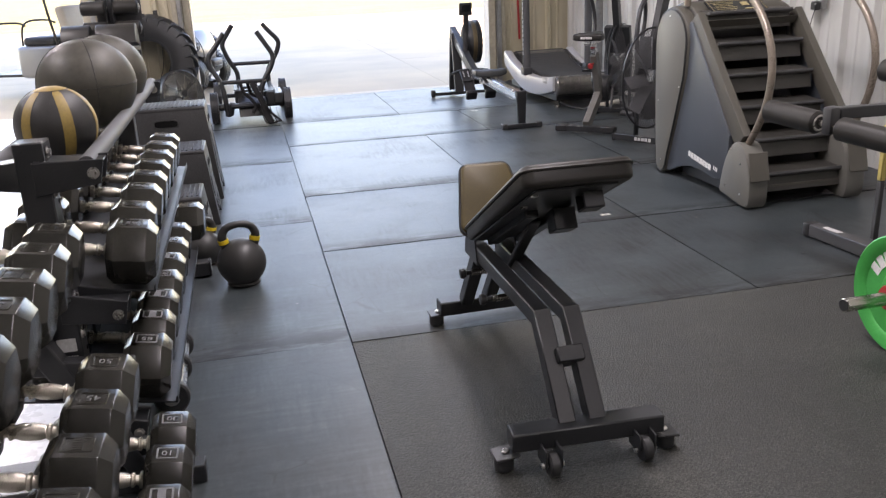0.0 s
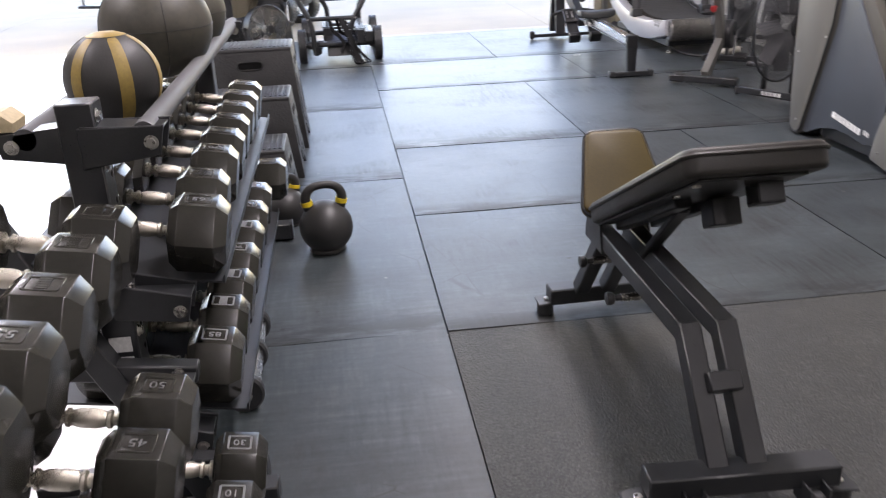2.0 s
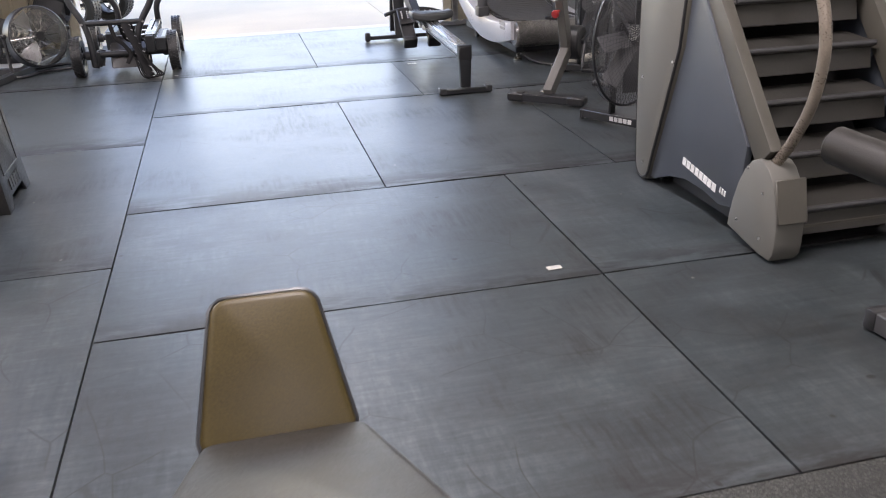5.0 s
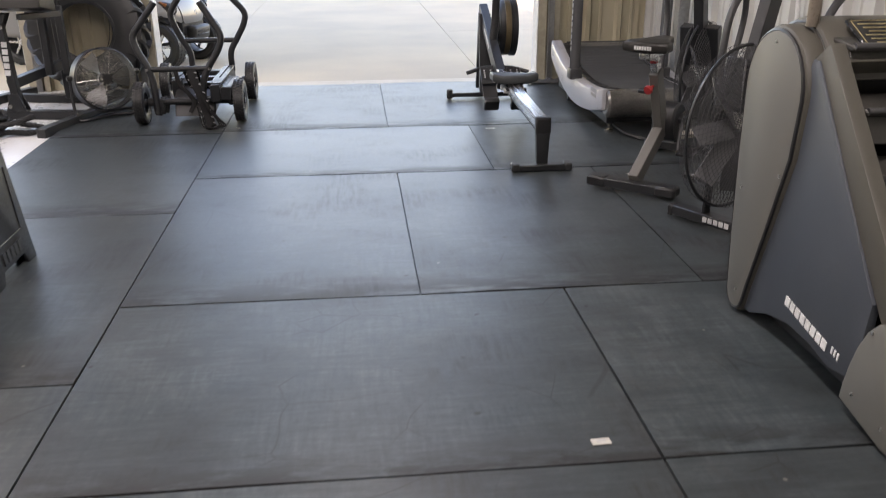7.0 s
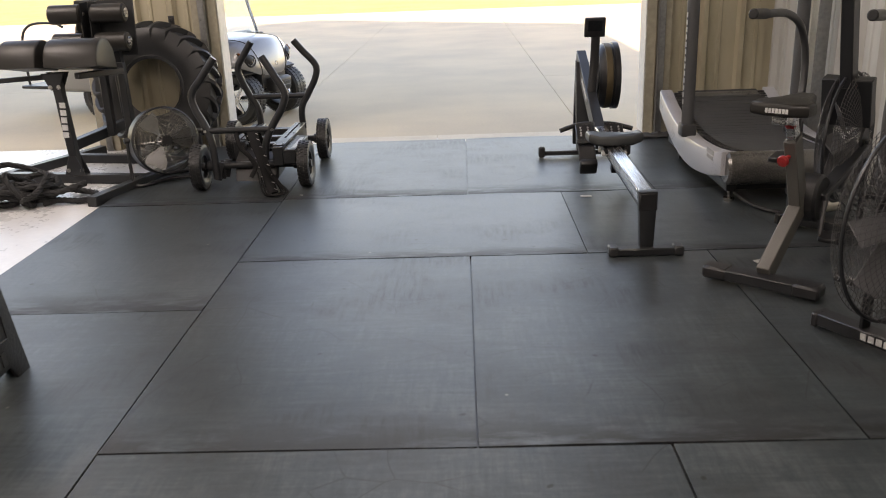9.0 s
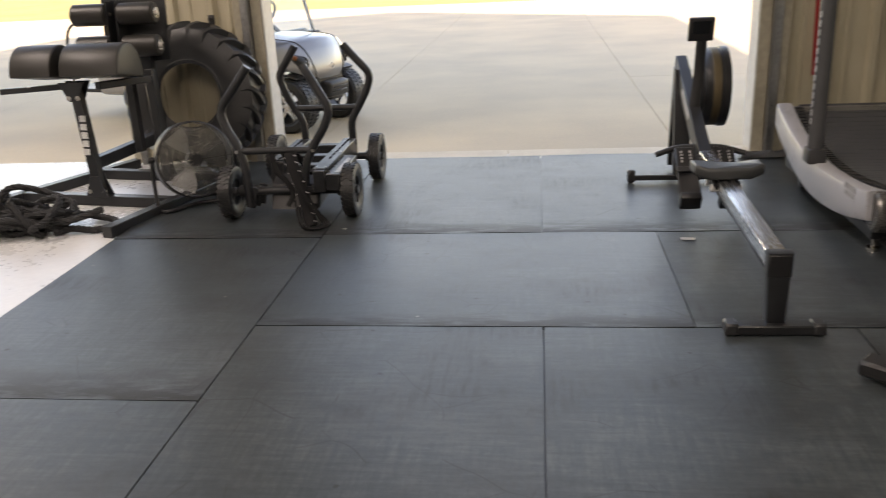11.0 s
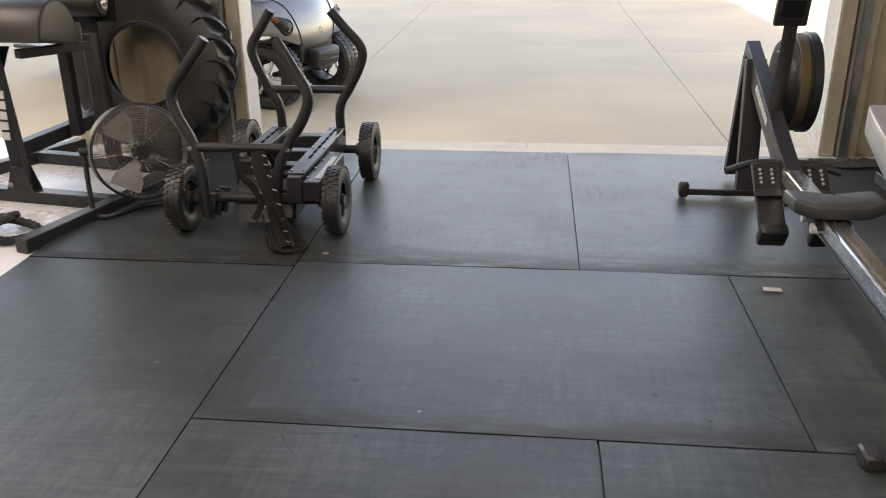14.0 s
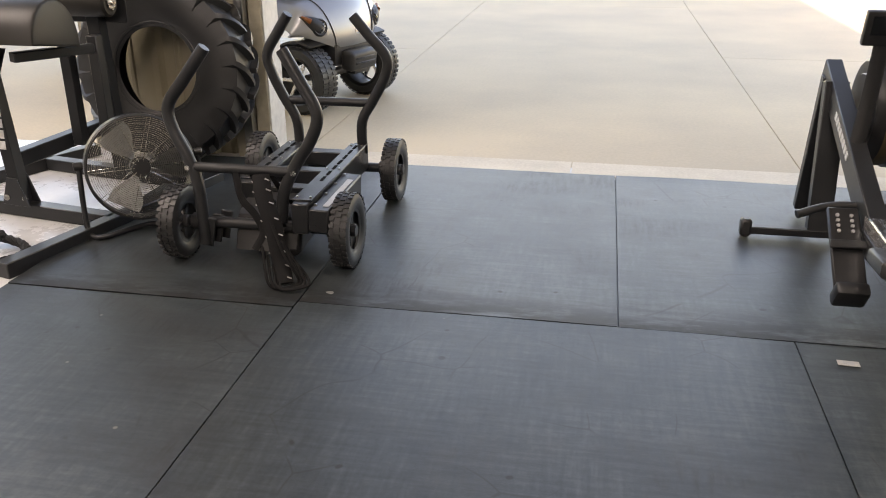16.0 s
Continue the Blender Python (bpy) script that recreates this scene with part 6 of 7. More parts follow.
rebase(ty, (-1.0, 10.40, 0))
br = part("wall_bracket", many(add_box, [((0.05, 0.012, 0.07), (-0.885, WALL_Y - 0.03, 1.07), (0, 0, 0), 0.003), ((0.02, 0.05, 0.02), (-0.885, WALL_Y - 0.055, 1.075), (0, 0, 0), 0.003)]), M["steel_grey"])
tagged(br, "small dark metal bracket on the tan wall", "bracket")
wire = part("hanging_cord", one(add_tube, smooth_path([(-0.885, WALL_Y - 0.06, 1.06), (-0.86, WALL_Y - 0.07, 0.8), (-0.87, WALL_Y - 0.075, 0.5), (-0.92, WALL_Y - 0.07, 0.35)], 6), 0.003, 6), M["plastic"])
tagged(wire, "thin black cord hanging from the wall bracket", "cord")

# ---- glute-ham bench ----
gh = thing("glute_ham_bench", "black steel glute-ham bench with half-round pads and foot rollers", "exercise bench")
part("base_tube", one(add_bar, (-0.955, 8.74, 0.035 + SLAB_Z), (-0.60, 10.10, 0.035 + SLAB_Z), 0.072, 0.07), M["black"], gh)
part("base_tube", one(add_bar, (-2.05, 9.34, 0.035 + SLAB_Z), (-1.58, 10.50, 0.035 + SLAB_Z), 0.072, 0.07), M["black"], gh)
part("cross_tube", one(add_bar, (-0.80, 9.36, 0.036 + SLAB_Z), (-1.97, 9.56, 0.036 + SLAB_Z), 0.072, 0.068), M["black"], gh)
part("cross_tube", one(add_bar, (-0.66, 9.98, 0.036 + SLAB_Z), (-1.70, 10.18, 0.036 + SLAB_Z), 0.072, 0.068), M["black"], gh)
part("spine_tube", one(add_bar, (-1.385, 9.47, 0.25), (-1.10, 9.98, 0.34), 0.07, 0.075), M["black"], gh)
pb, pt = V(-1.335, 9.44, 0.04), V(-1.375, 9.43, 0.80)
part("pad_post", one(add_bar, pb, pt, 0.062, 0.068, up=(0, 1, 0)), M["black"], gh)
mk = bmesh.new()
mark_bars(mk, 5, 0.27, 0.042, Matrix.Translation((-1.355, 9.399, 0.46)) @ pose(0, 0, 0, 90, 3, 0) @ pose(0, 0, 0, 0, 0, 90), depth=0.003)
part("word_mark", mk, M["text_white"], gh, "white printed word mark up the post")
for s in (-1, 1):
    part("gusset", one(add_prism, [(-0.085, 0.05), (0.085, 0.05), (0.03, 0.19), (-0.03, 0.19)], 0.008, Matrix.Translation((-1.34, 9.44 + s * 0.042, 0)) @ pose(0, 0, 0, 90, 0, -10), bevel=0.002, seg=1), M["black"], gh)
    part("pad_plate", one(add_prism, [(-0.03, 0.68), (0.03, 0.68), (0.085, 0.80), (-0.085, 0.80)], 0.008, Matrix.Translation((-1.375, 9.43 + s * 0.042, 0)) @ pose(0, 0, 0, 90, 0, 0), bevel=0.002, seg=1), M["black"], gh)
    bolt(gh, (-1.335 + s * 0.05, 9.39, 0.09), (0, -1, 0))
    bolt(gh, (-1.375 + s * 0.03, 9.38, 0.70), (0, -1, 0))
half = [(0.18 * math.cos(radians(a)), 0.25 * math.sin(radians(a)) ** 0.75) for a in range(1, 180, 12)]
for xa, xb in ((-1.69, -1.42), (-1.365, -0.985)):
    bm = bmesh.new()
    add_prism(bm, half, xb - xa, Matrix(((0, 0, 1, xa), (1, 0, 0, 9.42), (0, 1, 0, 0.782), (0, 0, 0, 1))), bevel=0.012, seg=3)
    part("thigh_pad", bm, M["vinyl"], gh, "half-round black vinyl pad")
part("carriage_arm", one(add_bar, (-1.20, 9.38, 0.775), (-1.02, 9.74, 0.765), 0.05, 0.045), M["black"], gh)
part("carriage_arm", one(add_bar, (-1.45, 9.48, 0.765), (-1.84, 9.36, 0.758), 0.04, 0.035), M["black"], gh)
for x, y in ((-1.15, 9.72), (-1.03, 9.78)):
    part("rear_upright", one(add_bar, (x, y, 0.28), (x - 0.005, y + 0.01, 0.82), 0.055, 0.06, up=(0, 1, 0)), M["black"], gh)
part("rear_post", one(add_bar, (-1.10, 9.98, 0.04), (-1.13, 9.98, 0.92), 0.07, 0.075, up=(0, 1, 0)), M["black"], gh)
part("foot_plate", one(add_box, (0.46, 0.012, 0.42), (-1.20, 10.03, 1.06), (-6, 0, 0), 0.004), M["black"], gh)
for x in (-1.312, -1.246):
    part("roller_plate", one(add_prism, [(9.84, 0.90), (10.02, 0.90), (10.02, 1.26), (9.86, 1.26)], 0.008, Matrix(((0, 0, 1, x), (1, 0, 0, 0), (0, 1, 0, 0), (0, 0, 0, 1))), bevel=0.002, seg=1), M["black"], gh)
for z, y in ((1.175, 9.90), (0.965, 9.90)):
    for xa, xb in ((-1.56, -1.315), (-1.235, -0.985)):
        o = part("foot_roller", one(add_cyl, (xa, y, z), (xb, y, z), 0.072, 28, bevel=0.012), M["vinyl"], gh, "black foam foot roller")
        part("roller_cap", one(add_cyl, (xb, y, z), (xb + 0.01, y, z), 0.038, 24, bevel=0.003), M["alu"], o, "silver roller cap")
        part("roller_nut", one(add_cyl, (xb + 0.01, y, z), (xb + 0.018, y, z), 0.014, 6), M["zinc"], o)
rebase(gh, (-1.36, 9.7, SLAB_Z))

# ---- battle rope ----
random.seed(23)
M["rope"] = surface("black_braided_rope", (0.022, 0.023, 0.024), (0.010, 0.010, 0.0105), rough=0.8, grain=140, stain=20, bump=0.9, detail=0.006)
pts = []
for k in range(84):
    u = k / 83
    a = k * 1.35
    cx = -1.92 + 0.62 * u + 0.10 * math.sin(k * 0.9)
    rx, ry = 0.15 + 0.06 * math.sin(k * 1.7), 0.14 + 0.04 * math.cos(k * 2.3)
    z = SLAB_Z + 0.026 + 0.03 * (k % 4) + 0.13 * max(0.0, math.sin(a * 0.5 + 0.4)) * (0.5 + 0.5 * math.sin(k * 0.77)) ** 2 + 0.03 * (k % 3) / 2
    pts.append((cx + rx * math.cos(a), 8.87 + ry * math.sin(a) + 0.05 * math.sin(k * 0.41), z))
pts += [(-1.22, 9.05, 0.03), (-1.05, 9.02, 0.01), (-0.995, 8.92, SLAB_Z + 0.024), (-1.07, 8.83, SLAB_Z + 0.024), (-1.22, 8.84, SLAB_Z + 0.03), (-1.30, 8.78, SLAB_Z + 0.024)]
line = smooth_path(pts, 7)
bm = bmesh.new()
n = len(line)
for s in range(3):
    tw = []
    for i, p in enumerate(line):
        a = 2 * math.pi * (i * 0.21 + s / 3)
        d = (line[min(i + 1, n - 1)] - line[max(i - 1, 0)]).normalized()
        u = V(0, 0, 1) if abs(d.z) < 0.9 else V(1, 0, 0)
        nx = u.cross(d).normalized()
        ny = d.cross(nx)
        tw.append(p + 0.0095 * (math.cos(a) * nx + math.sin(a) * ny))
    add_tube(bm, tw, 0.0135, 6)
rope = part("battle_rope", bm, M["rope"])
cr = [p for p in line[90:97]]
part("collar", one(add_tube, cr, 0.0265, 10), M["red"], rope, "red rubber collar")
tagged(rope, "thick black battle rope heaped in loops on the concrete", "battle rope")

# ---- golf cart outside ----
gc = thing("golf_cart", "silver golf cart with black wheels parked outside the door", "golf cart", at=pose(-0.545, 12.17, SLAB_Z - 0.006, 0, 0, -20))
M["cart_paint"] = surface("silver_car_paint", (0.36, 0.36, 0.365), (0.31, 0.31, 0.315), rough=0.36, metal=0.75, grain=600, stain=3, bump=0.02, coat=0.6)
M["cart_black"] = surface("satin_black_trim", (0.025, 0.025, 0.027), rough=0.4, grain=200, stain=5, bump=0.1)
M["amber"] = surface("amber_plastic", (0.30, 0.10, 0.03), rough=0.25, grain=60, stain=6, bump=0)
M["lens"] = glass("headlamp_lens", (0.95, 0.97, 1.0))
M["acrylic"] = glass("clear_windshield", (0.96, 0.98, 0.97))


def cart_wheel(x, y):
    r, w = 0.245, 0.20
    m = pose(x, y, r, 90, 0, 0)
    bm = one(add_lathe, [(r * 0.64, -w * 0.42), (r * 0.72, -w * 0.5), (r * 0.92, -w * 0.49), (r, -w * 0.36), (r, w * 0.36), (r * 0.92, w * 0.49), (r * 0.72, w * 0.5), (r * 0.64, w * 0.42)], m, 40, close=False)
    wh = part("wheel", bm, M["rubber"], gc, "black tyre on a spoked rim")
    tr = bmesh.new()
    for k in range(40):
        for q in (-0.3, 0, 0.3):
            vs = add_box(tr, (0.008, 0.025, w * 0.22), (r + 0.001, 0, q * w), (0, 0, 0), 0)
            bmesh.ops.transform(tr, matrix=m @ pose(0, 0, 0, 0, 0, 9 * k + 15 * q), verts=vs)
    part("tread", tr, M["rubber"], wh)
    s = 1 if y < 0 else -1
    rim = bmesh.new()
    add_lathe(rim, [(r * 0.62, -w * 0.45), (r * 0.66, -w * 0.46), (r * 0.64, -w * 0.3), (r * 0.60, w * 0.3), (r * 0.66, w * 0.46), (r * 0.62, w * 0.45)], m, 32, close=False)
    part("rim", rim, M["cart_black"], wh)
    sp = bmesh.new()
    for k in range(6):
        vs = add_box(sp, (r * 0.55, 0.028, 0.022), (r * 0.34, 0, s * w * 0.34), (0, 0, 0), 0.004)
        bmesh.ops.transform(sp, matrix=m @ pose(0, 0, 0, 0, 0, 60 * k), verts=vs)
    add_cyl(sp, m @ V(0, 0, s * w * 0.28), m @ V(0, 0, s * w * 0.42), 0.035, 18, bevel=0.005)
    part("spoke", sp, M["alu"], wh, "machined silver spokes")


for x in (0.0, -1.68):
    for y in (-0.40, 0.40):
        cart_wheel(x, y)
# front cowl: a rounded shell over the wheels, with a raised middle panel
def cowl_point(y, v):
    """A point of the cowl at y across; v runs from its lower front edge (0) back to the windshield (1)."""
    w = abs(y)
    xf = 0.208 - 0.62 * w * w
    zb = 0.455 + 0.105 * min(1.0, max(0.0, (w - 0.20) / 0.26))
    zt = 0.825 - 0.16 * w * w - 2.6 * max(0.0, w - 0.42) ** 1.4
    prof = [(xf - 0.02, zb), (xf, zb + 0.22 * (zt - zb)), (xf - 0.022, zb + 0.55 * (zt - zb)), (xf - 0.075, zb + 0.84 * (zt - zb)), (xf - 0.17, zt), (-0.36, zt + 0.03)]
    line = smooth_path([(x, y, z) for x, z in prof], 4)
    return line[min(len(line) - 1, int(round(v * (len(line) - 1))))]


bm = bmesh.new()
cols = [-0.545, -0.535, -0.50, -0.45, -0.40, -0.34, -0.28, -0.20, -0.12, -0.04, 0.04, 0.12, 0.20, 0.28, 0.34, 0.40, 0.45, 0.50, 0.535, 0.545]
NV = 20
shell = [[bm.verts.new(cowl_point(y, k / NV)) for k in range(NV + 1)] for y in cols]
for p, q in zip(shell, shell[1:]):
    for k in range(NV):
        bm.faces.new((p[k], p[k + 1], q[k + 1], q[k]))
bmesh.ops.recalc_face_normals(bm, faces=bm.faces[:])
bmesh.ops.solidify(bm, geom=bm.faces[:], thickness=0.012)
part("cowl", bm, M["cart_paint"], gc, "glossy silver front cowl", smooth=50)
for s in (-1, 1):
    seam = [cowl_point(s * (0.205 + 0.15 * k / NV), k / NV) + V(0.003, 0, 0.001) for k in range(NV + 1)]
    part("panel_seam", one(add_tube, seam, 0.0045, 6), M["cart_black"], gc, "dark seam beside the middle panel")
    arch = [(0.278 * math.cos(radians(a)), 0.25 + 0.278 * math.sin(radians(a))) for a in range(62, 156, 10)] + [(0.262 * math.cos(radians(a)), 0.25 + 0.262 * math.sin(radians(a))) for a in range(152, 61, -10)]
    part("wheel_liner", one(add_prism, arch, 0.22, pose(0, s * 0.36 + 0.11, 0, 90, 0, 0)), M["cart_black"], gc, "black wheel arch liner")
    part("side_skirt", one(add_box, (0.22, 0.02, 0.30), (-0.36, s * 0.52, 0.68), (0, 0, 0), 0.008), M["cart_paint"], gc)
part("nose_core", one(add_box, (0.30, 0.46, 0.26), (0.02, 0, 0.45), bevel=0.03, seg=2), M["cart_black"], gc)
bp_ = part("bumper", one(add_box, (0.12, 0.33, 0.15), (0.215, 0, 0.355), (0, 6, 0), 0.035, 3), M["cart_black"], gc, "black plastic bumper with two ribs")
for z in (0.335, 0.372):
    part("bumper_rib", one(add_box, (0.016, 0.24, 0.013), (0.276 - (z - 0.335) * 0.1, 0, z), (0, 6, 0), 0.004), M["cart_black"], bp_)
part("bumper_chin", one(add_box, (0.09, 0.20, 0.05), (0.20, 0, 0.275), (0, 0, 0), 0.018, 2), M["cart_black"], gc)
part("axle", one(add_cyl, (0, -0.36, 0.24), (0, 0.36, 0.24), 0.03, 14), M["cart_black"], gc)
part("badge", one(add_torus, basis((0.205, 0, 0.560), (0.30, 0, 0.57)), 0.021, 0.004, 24, 6), M["chrome"], gc, "round chrome badge")
for s in (-1, 1):
    p = V(0.112, s * 0.335, 0.612)
    d = V(0.86, s * 0.30, 0.14).normalized()
    back = V(0.045, s * 0.455, 0.695)
    hb = bmesh.new()
    add_tube(hb, smooth_path([p - d * 0.02, p * 0.6 + back * 0.4, back], 5), [0.066, 0.066, 0.064, 0.060, 0.056, 0.050, 0.044, 0.036, 0.026, 0.014, 0.004], 14)
    o = part("headlight", hb, M["cart_black"], gc, "swept black headlight housing with a round lamp")
    part("bezel", one(add_lathe, [(0.064, 0.0), (0.064, 0.02), (0.055, 0.032), (0.046, 0.030), (0.044, 0.012)], basis(p, p + d), 26, False), M["cart_black"], o)
    part("reflector", one(add_lathe, [(0.0, 0.0), (0.03, 0.004), (0.045, 0.018)], basis(p + d * 0.012, p + d), 24, False), M["chrome"], o)
    part("lens", one(add_lathe, [(0.046, 0.0), (0.036, 0.010), (0.016, 0.017), (0.0, 0.018)], basis(p + d * 0.028, p + d), 24, False), M["lens"], o)
    part("indicator", one(add_tube, [p * 0.45 + back * 0.55 + d * 0.035, back + d * 0.022], [0.022, 0.008], 10), M["amber"], o, "dull amber indicator")
part("floor_pan", one(add_box, (1.25, 0.98, 0.06), (-0.78, 0, 0.33), bevel=0.02), M["cart_black"], gc)
part("dash", one(add_box, (0.16, 0.96, 0.22), (-0.42, 0, 0.74), (0, -12, 0), 0.03, 2), M["cart_black"], gc)
part("rear_body", one(add_box, (1.05, 1.06, 0.42), (-1.75, 0, 0.50), bevel=0.06, seg=3), M["cart_paint"], gc, "silver rear body")
M["seat"] = surface("tan_seat_vinyl", (0.40, 0.36, 0.30), rough=0.5, grain=200, stain=4, bump=0.2)
part("front_seat", one(add_box, (0.48, 1.0, 0.14), (-1.30, 0, 0.74), bevel=0.05, seg=3), M["seat"], gc)
part("seat_back", one(add_box, (0.12, 1.0, 0.40), (-1.58, 0, 1.0), (0, -10, 0), 0.05, 3), M["seat"], gc)
part("rear_seat", one(add_box, (0.45, 1.0, 0.12), (-1.95, 0, 0.76), bevel=0.05, seg=3), M["cart_black"], gc)
part("foot_deck", one(add_box, (0.50, 1.0, 0.035), (-2.52, 0, 0.33), bevel=0.01), M["cart_black"], gc, "black rear foot deck")
part("grab_bar", one(add_tube, smooth_path([(-2.74, -0.40, 0.34), (-2.74, -0.40, 0.80), (-2.62, -0.38, 0.98), (-2.30, -0.36, 1.0), (-2.18, -0.36, 0.96)], 5), 0.014, 10), M["cart_black"], gc, "bent black grab bar")
part("grab_bar", one(add_tube, smooth_path([(-2.74, 0.40, 0.34), (-2.74, 0.40, 0.80), (-2.62, 0.38, 0.98), (-2.30, 0.36, 1.0), (-2.18, 0.36, 0.96)], 5), 0.014, 10), M["cart_black"], gc, "bent black grab bar")
for s in (-1, 1):
    part("front_pillar", one(add_tube, smooth_path([(-0.28, s * 0.47, 0.78), (-0.42, s * 0.48, 1.25), (-0.52, s * 0.48, 1.80)], 5), 0.017, 10), M["cart_black"], gc)
    part("rear_pillar", one(add_tube, smooth_path([(-1.70, s * 0.47, 0.70), (-1.78, s * 0.48, 1.25), (-1.80, s * 0.48, 1.80)], 5), 0.017, 10), M["cart_black"], gc)
ws = part("windshield", one(add_bar, (-0.27, 0, 0.82), (-0.50, 0, 1.74), 0.92, 0.005, 0.001, up=(1, 0, 0)), M["acrylic"], gc, "clear acrylic windshield")
ws.visible_shadow = False
part("roof", one(add_box, (1.75, 1.10, 0.06), (-1.15, 0, 1.83), bevel=0.028, seg=3), M["cart_black"], gc)
part("steering_wheel", one(add_torus, Matrix.Translation((-0.72, 0.24, 0.98)) @ pose(0, 0, 0, 0, -55, 0), 0.17, 0.014, 32, 8), M["cart_black"], gc)
part("steering_column", one(add_cyl, (-0.40, 0.24, 0.72), (-0.71, 0.24, 0.97), 0.022, 12), M["cart_black"], gc)
part("mirror", one(add_box, (0.03, 0.14, 0.09), (-0.40, -0.60, 1.12), bevel=0.015, seg=2), M["cart_black"], gc)

# ---- barbell with a green plate ----
M["green"] = surface("green_bumper_rubber", (0.03, 0.36, 0.07), (0.02, 0.28, 0.05), rough=0.45, grain=160, stain=6, bump=0.15, detail=0.001)
bb = thing("barbell", "chrome barbell loaded with a green bumper plate on the floor", "barbell")
BZ, BY, PX = 0.226, 2.475, 2.235
part("sleeve", one(add_lathe, [(0.021, 0), (0.025, 0.003), (0.025, 0.40), (0.037, 0.402), (0.037, 0.43), (0.014, 0.432), (0.014, 1.6)], basis((2.01, BY, BZ), (3.0, BY + 0.03, BZ)), 26), M["chrome"], bb, "chrome sleeve")
part("sleeve_cap", one(add_cyl, (2.006, BY, BZ), (2.012, BY, BZ), 0.0215, 22), M["plastic"], bb)
pm = basis((PX, BY + 0.008, BZ), (3.3, BY + 0.04, BZ))
pl = part("bumper_plate", one(add_lathe, [(0.026, -0.006), (0.062, -0.006), (0.066, 0.0), (0.085, 0.004), (0.09, 0.010), (0.165, 0.010), (0.175, 0.002), (0.218, 0.0), (0.2245, 0.006), (0.2245, 0.052), (0.218, 0.058), (0.03, 0.058)], pm, 64), M["green"], bb, "green rubber bumper plate")
part("hub_ring", one(add_lathe, [(0.026, -0.008), (0.052, -0.008), (0.055, -0.004), (0.055, 0.004)], pm, 36, False), M["chrome"], pl)
part("collar", one(add_lathe, [(0.026, 0.0), (0.045, 0.0), (0.047, 0.005), (0.047, 0.03), (0.026, 0.032)], basis((PX - 0.042, BY + 0.007, BZ), (3.3, BY + 0.04, BZ)), 28), M["red"], bb, "red locking collar")
face = Matrix.Translation((PX - 0.0005, BY + 0.008, BZ)) @ pose(0, 0, 0, 90, 0, -90)
for k in range(5):
    a = 152 - 15.5 * k
    mk = bmesh.new()
    mark_bars(mk, 1, 0.034, 0.052, face @ pose(0, 0, 0.001, 0, 0, a - 90) @ Matrix.Translation((0, 0.145, -0.008)), gap=0.1, depth=0.003)
    part("word_mark", mk, M["text_white"], pl)
lettering("number", "25", 0.075, face @ pose(0, 0, 0, 0, 0, 60) @ Matrix.Translation((-0.0, -0.14, -0.008)), M["text_white"], pl, 0.002)
rebase(bb, (2.5, BY, 0))

# ---- leg machine at the edge of the mats ----
lm = thing("leg_curl_machine", "dark steel leg machine with black foam roller pads", "leg machine")
part("base_tube", one(add_bar, (2.845, 3.78, 0.04), (2.93, 2.60, 0.04), 0.07, 0.065), M["steel_grey"], lm)
part("end_cap", one(add_box, (0.078, 0.05, 0.074), (2.842, 3.79, 0.040), (0, 0, 4), 0.012, 2), M["plastic"], lm)
part("base_tube", one(add_bar, (2.90, 3.30, 0.045), (3.75, 3.42, 0.045), 0.06, 0.06), M["steel_grey"], lm)
for y in (3.62, 3.52):
    part("bolt", one(add_cyl, (2.824 + (3.78 - y) * 0.07, y, 0.045), (2.812 + (3.78 - y) * 0.07, y, 0.045), 0.013, 6), M["zinc"], lm)
part("sticker", one(add_box, (0.035, 0.11, 0.001), (2.853, 3.64, 0.0735), (0, 0, 4), 0), M["text_grey"], lm)
part("upright", one(add_bar, (3.02, 3.31, 0.05), (3.02, 3.31, 1.05), 0.06, 0.06, up=(0, 1, 0)), M["steel_grey"], lm)
part("swing_arm", one(add_bar, (2.50, 3.245, 0.755), (3.05, 3.305, 0.735), 0.05, 0.05), M["black"], lm)
part("arm_head", one(add_box, (0.06, 0.05, 0.12), (2.475, 3.245, 0.725), (0, 0, 10), 0.012, 2), M["steel_grey"], lm)
for p, q in (((2.407, 3.60, 0.723), (2.46, 3.30, 0.706)), ((2.480, 3.19, 0.698), (2.533, 2.89, 0.681)), ((2.84, 3.40, 0.90), (2.87, 3.14, 0.89))):
    o = part("roller_pad", one(add_cyl, p, q, 0.051, 30, bevel=0.012), M["vinyl"], lm, "black foam roller pad")
    d = (Vector(q) - Vector(p)).normalized()
    part("pad_axle", one(add_cyl, Vector(q), Vector(q) + d * 0.11, 0.014, 14), M["chrome"], o)
    part("pad_end_ring", one(add_torus, basis(q, Vector(q) + d), 0.032, 0.005, 28, 6), M["zinc"], o)
part("weight_stack", one(add_box, (0.10, 0.26, 0.42), (3.42, 3.36, 0.26), bevel=0.01), M["plastic"], lm)
M["yellow_paint"] = surface("yellow_paint", (0.50, 0.40, 0.12), rough=0.45, grain=80, stain=5, bump=0.05)
part("guard_post", one(add_bar, (2.985, 3.50, 0.35), (2.985, 3.50, 0.62), 0.03, 0.03, up=(0, 1, 0)), M["yellow_paint"], lm, "yellow painted guard post")
part("guard_foot", one(add_bar, (2.985, 3.50, 0.05), (2.985, 3.50, 0.36), 0.028, 0.028, up=(0, 1, 0)), M["steel_grey"], lm)
rebase(lm, (2.95, 3.3, 0))

